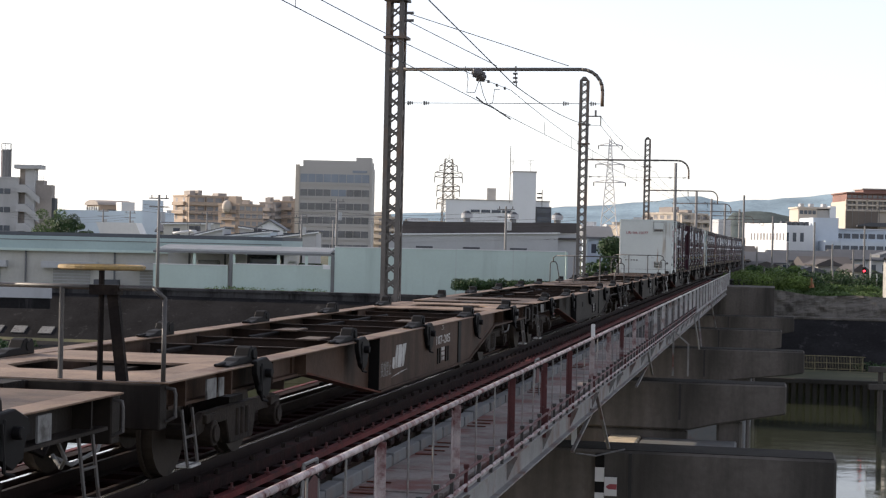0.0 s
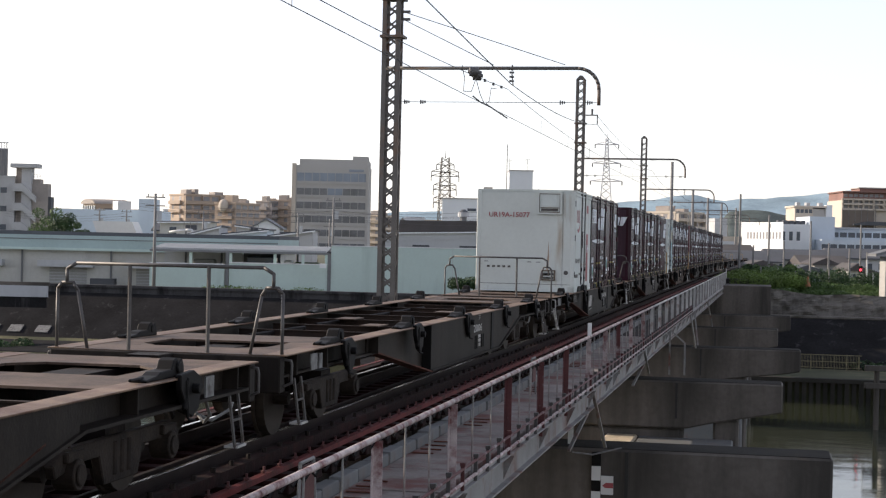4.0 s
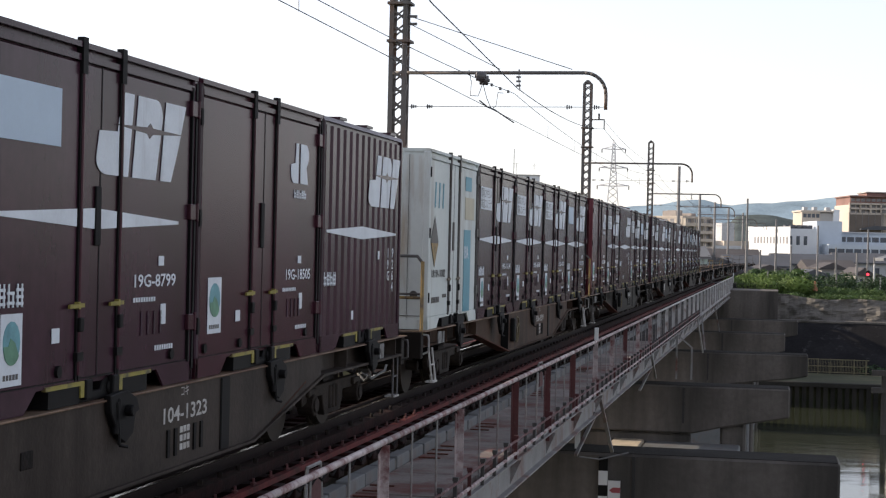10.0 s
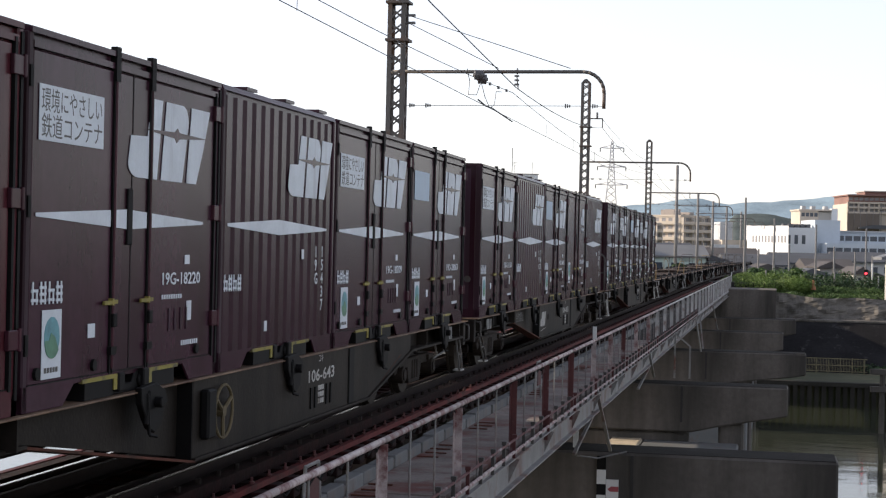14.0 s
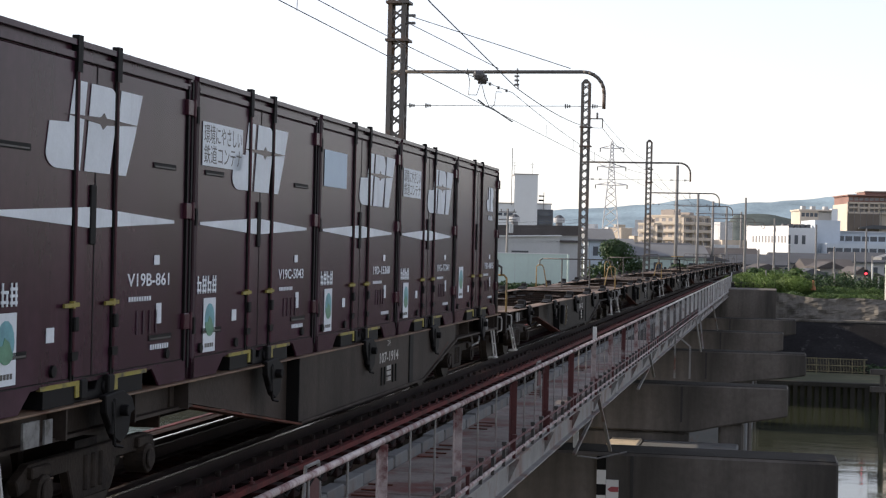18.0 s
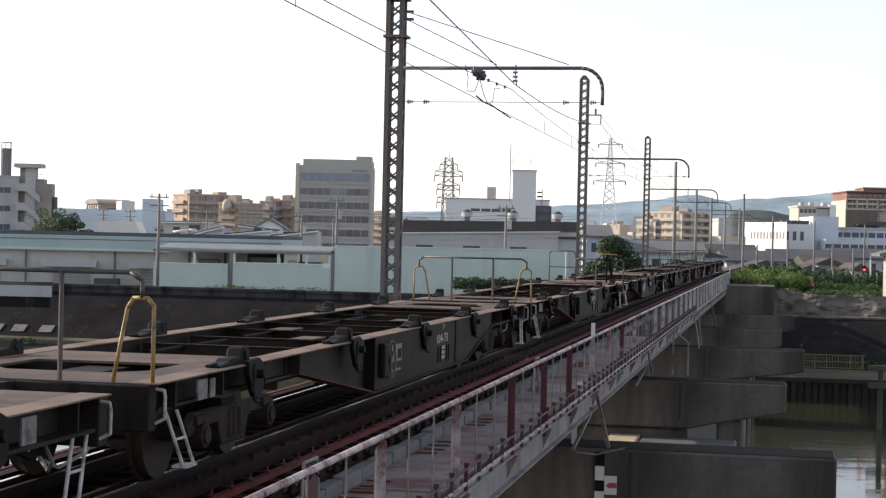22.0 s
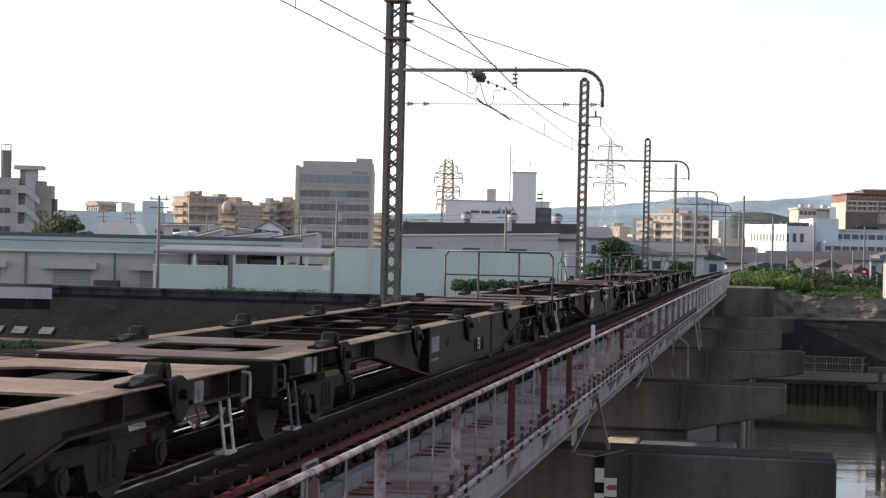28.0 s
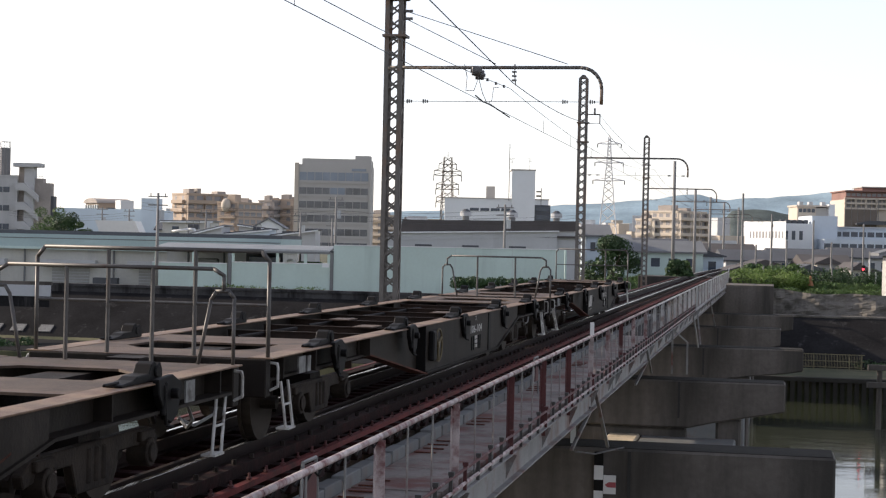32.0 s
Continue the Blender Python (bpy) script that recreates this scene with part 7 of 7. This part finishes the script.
def wagon_steps(w, slanted, pale):
    """hanging foot steps at the corners: leaning frames on one class of wagon, upright ones on the others"""
    mt = "step_white" if pale else "rod_grey"
    lean = .13 if slanted else 0.0
    for q in (-1, 1):
        for s in (-1, 1):
            def frame_(b):
                yc = .62 if q < 0 else WL - .62
                y0, y1 = yc - .12, yc + .12
                k = lean if q < 0 else -lean
                pipe(b, [(s * 1.22, y0 - k, .74), (s * 1.28, y0 + k, .28), (s * 1.28, y1 + k, .28), (s * 1.22, y1 - k, .74)], .015, 6)
                bar(b, (s * 1.25, y0, .51), (s * 1.25, y1, .51), .012, 6)
            st = part("step", shared("step/%s%d%d%d" % (mt, q, s, slanted), frame_, mt), mt, w)
            def tread(b):
                yc = (.62 + lean if q < 0 else WL - .62 - lean)
                box(b, s * 1.18, s * 1.31, yc - .12, yc + .12, .265, .285)
            part("tread", shared("tread/%d%d%d" % (q, s, slanted), tread, "step_white"), "step_white", st)


def end_rail(w, style, rear=False, yellow=False):
    """safety rails at a wagon's end"""
    y = WL - .12 if rear else .12
    c = "rail_yellow" if yellow else "rod_grey"
    if style == "hoop":
        part("guard_rail", shared("guard_rail/h%d" % rear, lambda b: pipe(b, [(-1.1, y, 1.66), (-1.1, y, 1.80), (-1.0, y, 1.86), (1.0, y, 1.86), (1.1, y, 1.80), (1.1, y, 1.66)], .019, 8), "rod_grey", smooth=True), "rod_grey", w)
        for x in (-.42, .42):
            part("rail_post", shared("rail_post/h%.2f%d" % (x, rear), lambda b: bar(b, (x, y, .95), (x, y, 1.86), .021, 8), "rod_grey"), "rod_grey", w)
        for s in (-1, 1):
            part("side_hoop", shared("side_hoop/%d%d%s" % (s, rear, c), lambda b: pipe(b, [(s * 1.20, y, .95), (s * 1.20, y, 1.60), (s * 1.15, y, 1.66), (s * 1.03, y, 1.66), (s * .98, y, 1.58), (s * .86, y, .95)], .018, 8), c, smooth=True), c, w)
    elif style == "frame":
        part("guard_rail", shared("guard_rail/f%d" % rear, lambda b: pipe(b, [(-1.2, y, .95), (-1.2, y, 1.92), (-1.12, y, 2.02), (1.12, y, 2.02), (1.2, y, 1.92), (1.2, y, .95)], .021, 8), "rod_grey", smooth=True), "rod_grey", w)
        for x in (-.45, .45):
            part("rail_post", shared("rail_post/f%.2f%d" % (x, rear), lambda b: bar(b, (x, y, .95), (x, y, 2.02), .022, 8), "rod_grey"), "rod_grey", w)
        part("mid_rail", shared("mid_rail/f%d" % rear, lambda b: bar(b, (-1.2, y, 1.5), (1.2, y, 1.5), .015, 8), "rod_grey"), "rod_grey", w)
        if yellow:
            part("yellow_post", shared("yellow_post/%d" % rear, lambda b: [bar(b, (1.2, y - .02, .95), (1.2, y - .02, 1.95), .026, 8), bar(b, (1.2, y, 1.45), (.75, y, 1.45), .02, 8)], "rail_yellow"), "rail_yellow", w)
    elif style == "brake":
        part("guard_rail", shared("guard_rail/b", lambda b: pipe(b, [(-.35, y, 1.74), (1.1, y, 1.74), (1.2, y, 1.66), (1.2, y, .95)], .02, 8), "rod_grey", smooth=True), "rod_grey", w)
        part("side_hoop", shared("side_hoop/b", lambda b: pipe(b, [(-1.2, y, .95), (-1.2, y, 1.9), (-1.12, y, 1.98), (-.43, y, 1.98), (-.35, y, 1.9), (-.35, y, .95)], .02, 8), "rod_grey", smooth=True), "rod_grey", w)
        part("mid_rail", shared("mid_rail/b", lambda b: bar(b, (-1.2, y, 1.46), (-.35, y, 1.46), .015, 8), "rod_grey"), "rod_grey", w)
        part("rail_post", shared("rail_post/b", lambda b: bar(b, (.32, y, .95), (.32, y, 1.74), .022, 8), "rod_grey"), "rod_grey", w)
        col = part("brake_column", shared("brake_column", lambda b: [bar(b, (.66, y, .95), (.66, y, 1.9), .025, 8), box(b, .58, .82, y - .06, y + .06, 1.68, 1.76), beam(b, (.76, y, 1.7), (.86, y, .95), .05, .09)], "under_black"), "under_black", w)
        def hw(b):
            pts = [(.66 + .33 * math.cos(a), y + .33 * math.sin(a), 1.9) for a in [k * math.pi / 12 for k in range(25)]]
            pipe(b, pts, .02, 6)
            for k in range(4):
                a = k * math.pi / 2
                bar(b, (.66, y, 1.9), (.66 + .33 * math.cos(a), y + .33 * math.sin(a), 1.9), .014, 6)
        part("hand_wheel", shared("hand_wheel/top", hw, "rail_yellow"), "rail_yellow", col, "yellow brake hand wheel")


def side_wheel(w, dark=False):
    def hw(b):
        pts = [(1.30, 7.92 + .23 * math.cos(a), .68 + .23 * math.sin(a)) for a in [k * math.pi / 12 for k in range(25)]]
        pipe(b, pts, .014, 6)
        for k in range(3):
            a = k * math.pi * 2 / 3 + .5
            bar(b, (1.29, 7.92, .68), (1.30, 7.92 + .23 * math.cos(a), .68 + .23 * math.sin(a)), .018, 6)
        bar(b, (1.23, 7.92, .68), (1.31, 7.92, .68), .05, 8)
    part("hand_wheel", shared("hand_wheel/side", hw, "wheel_dull"), "wheel_dull", w, "dull brown brake hand wheel")
    part("gear_box", shared("gear_box", lambda b: box(b, 1.24, 1.33, 7.46, 7.66, .48, .90), "trim_black", bevel=.02), "trim_black", w)


def wagon_marks(w, number, logo=True, notice=True, patch=0.0):
    x = 1.2455
    old = number.startswith("104")
    n0, e0 = (10.95, 7.44) if old else (10.68, 7.98)
    write("コキ", .07, "step_white", w, Matrix.Translation((x, n0 + .42, .90)) @ ON_SIDE, "class_mark")
    if number:
        write(number, .125, "step_white", w, Matrix.Translation((x, n0, .705)) @ ON_SIDE, width=1.0 if len(number) > 6 else .78)
    for a in (.12, .28, .72, .88):
        part("card_clip", shared("card_clip/%d%.2f" % (old, a), lambda b: box(b, x - .004, x + .014, n0 + a, n0 + a + .055, .43, .65), "trim_black"), "trim_black", w)
    part("small_writing", shared("small_writing/w%d" % old, lambda b: [bars_row(b, n0 + .42, .60 - .07 * k, .24, .05, 3, x - .001) for k in range(3)], "step_white"), "step_white", w)
    if logo:
        part("emblem", shared("emblem/w%d" % old, lambda b: slanted_marks(b, e0, .55, .72, .29, lambda bb, q: plate(bb, q, x - .001)), "step_white"), "step_white", w)
        part("emblem_line", shared("emblem_line/w%d" % old, lambda b: plate(b, [(e0 - .04, .45), (e0 + .5, .475), (e0 + .86, .50), (e0 + .5, .495)], x - .001), "step_white"), "step_white", w)
    if patch:
        part("paint_patch", shared("paint_patch/%.2f" % patch, lambda b: [rect(b, patch, patch + .54, .62, .84, x - .002), rect(b, patch - .02, patch + .52, .50, .53, x - .002)], "notice_grey"), "notice_grey", w, "pale worn paint patch")
    if notice:
        write("突放禁止", .15, "notice_grey", w, Matrix.Translation((1.1115 if old else x, 5.05 if old else 7.36, .74 if old else .50)) @ ON_SIDE, "notice", width=.92 if old else .56)
    if old or not number:
        part("sill_slot", shared("sill_slot", lambda b: box(b, x - .004, x + .008, 8.50, 8.68, .655, .775), "under_black", bevel=.012), "under_black", w)


# order of the train, head first: number, paint, rails at the front, rails at the rear, side wheel, notice
STOCK = {
    -4: ("107-1204", "wagon_grey", "", "", 0, 1), -3: ("107-205", "wagon_brown", "brake", "", 0, 1), -2: ("", "wagon_grey", "", "", 0, 0),
    -1: ("2006", "wagon_grey", "hoop", "", 0, 0), 0: ("104-1386", "wagon_grey", "hoop", "", 0, 1), 1: ("104-1323", "wagon_light", "hoop", "", 0, 1),
    2: ("106-859", "wagon_brown", "frame_y", "", 1, 1), 3: ("106-643", "wagon_grey", "frame_y", "", 1, 1), 4: ("104-833", "wagon_grey", "", "", 0, 1),
    5: ("107-1914", "wagon_light", "frame", "frame", 0, 0), 6: ("104-72", "wagon_grey", "hoop_y", "", 1, 1), 7: ("104-73", "wagon_grey", "hoop_y", "", 1, 0),
    8: ("104-26", "wagon_grey", "hoop_y", "", 1, 0), 9: ("107-1923", "wagon_dusty", "brake", "", 0, 0), 10: ("", "wagon_grey", "", "", 0, 1),
    11: ("104-1740", "wagon_grey", "frame", "hoop", 0, 1), 12: ("106-104", "wagon_grey", "frame", "", 1, 0), 13: ("104-1121", "wagon_grey", "hoop", "frame", 0, 0)}
CARGO = {
    0: [None, ("white_red", "UR19A-15077"), ("sign", "19D-25266"), ("plain", "19D-48703"), None],
    1: [("sign", "19G-17717"), ("plain", "19D-43769"), ("blue", "19G-8799"), ("plain", "19G-18505"), ("ribbed", "19G9264")],
    2: [("white_blue", "UR19A-10382"), ("sign", "19G-16134"), ("sign", "19D-36543"), ("sign", "19G-4031"), ("blue", "19G-10276")],
    3: [("plain_red", "19G-20304"), ("sign", "19G-18220"), ("ribbed", "19G15437"), ("sign", "19G-18209"), ("blue", "19D-28063")],
    4: [("sign", "19D-31150"), ("ribbed", "19G16021"), ("blue", "19D-30451"), ("plain", "19D-43568"), ("ribbed", "19G18113")],
    5: [("slots", "V19B-861"), ("slots", "V19C-5043"), ("blue", "19D-15368"), ("sign", "19G-17341"), ("plain", "19D-48895")]}

BASES = {(c, k): base_wagon(c, k) for c in ("wagon_grey", "wagon_light", "wagon_brown", "wagon_dusty") for k in ("pale", "dull")}
SLACK = {0: .03, 1: -.12, 2: .10, 3: .04}      # play in the couplings
ROLLING = []      # each thing of the train with its place behind wagon 0
for k in sorted(STOCK):
    number, colour, front, rear, wheel, notice = STOCK[k]
    w = copy_thing(BASES[colour, "dull" if k < 0 or k in (1, 3, 4, 10) else "pale"], pose(0, k * PITCH_W, 0))
    if k in CARGO:
        tagged(w, "grey container flat wagon loaded with rail containers")
    elif colour == "wagon_brown":
        tagged(w, "empty brown dusted container flat wagon with rusty deck")
    if front:
        end_rail(w, front.split("_")[0], False, front.endswith("_y"))
    if rear:
        end_rail(w, rear, True)
    if wheel:
        side_wheel(w)
    wagon_steps(w, number.startswith("104"), k >= 0 and k not in (1, 3, 4, 10))
    wagon_marks(w, number, not wheel and k not in (-2, -1, 1, 5, 10), bool(notice) and not wheel and k != 10, 8.18 if k in (6, 7, 8) else 7.42 if k == 10 else 0.0)
    slack = SLACK.get(k, 0.0)
    ROLLING.append((w, k * PITCH_W - .37 + slack, 0.0))
    for s, c in enumerate(CARGO.get(k, ())):
        if c:
            ROLLING.append((container(c[0], c[1], pose(0, k * PITCH_W + s * PITCH_C, 1.0)), k * PITCH_W + s * PITCH_C + slack, 1.005))
for b in BASES.values():
    for o in list(b.children_recursive) + [b]:
        bpy.data.objects.remove(o)


# ================= movement =================
# where the front of wagon 0's load is, second by second: metres along the track ahead of the camera
TRAIN = ((0, 73.87), (2, 54.99), (4, 36.41), (6, 18.05), (8, -.43), (10, -18.66), (12, -36.73), (14, -55.21), (16, -74.0), (18, -92.85),
         (20, -111.57), (22, -130.36), (24, -149.42), (26, -168.63), (28, -188.35), (30, -208.98), (32, -229.34))


def motions():
    for ob, back, z in ROLLING:
        rows = []
        for t, y in TRAIN:
            q = y + back
            rows.append((t, pose(track_x(q), q, z, 0, 0, track_turn(q + 2))))
        walk(ob, rows)


motions()
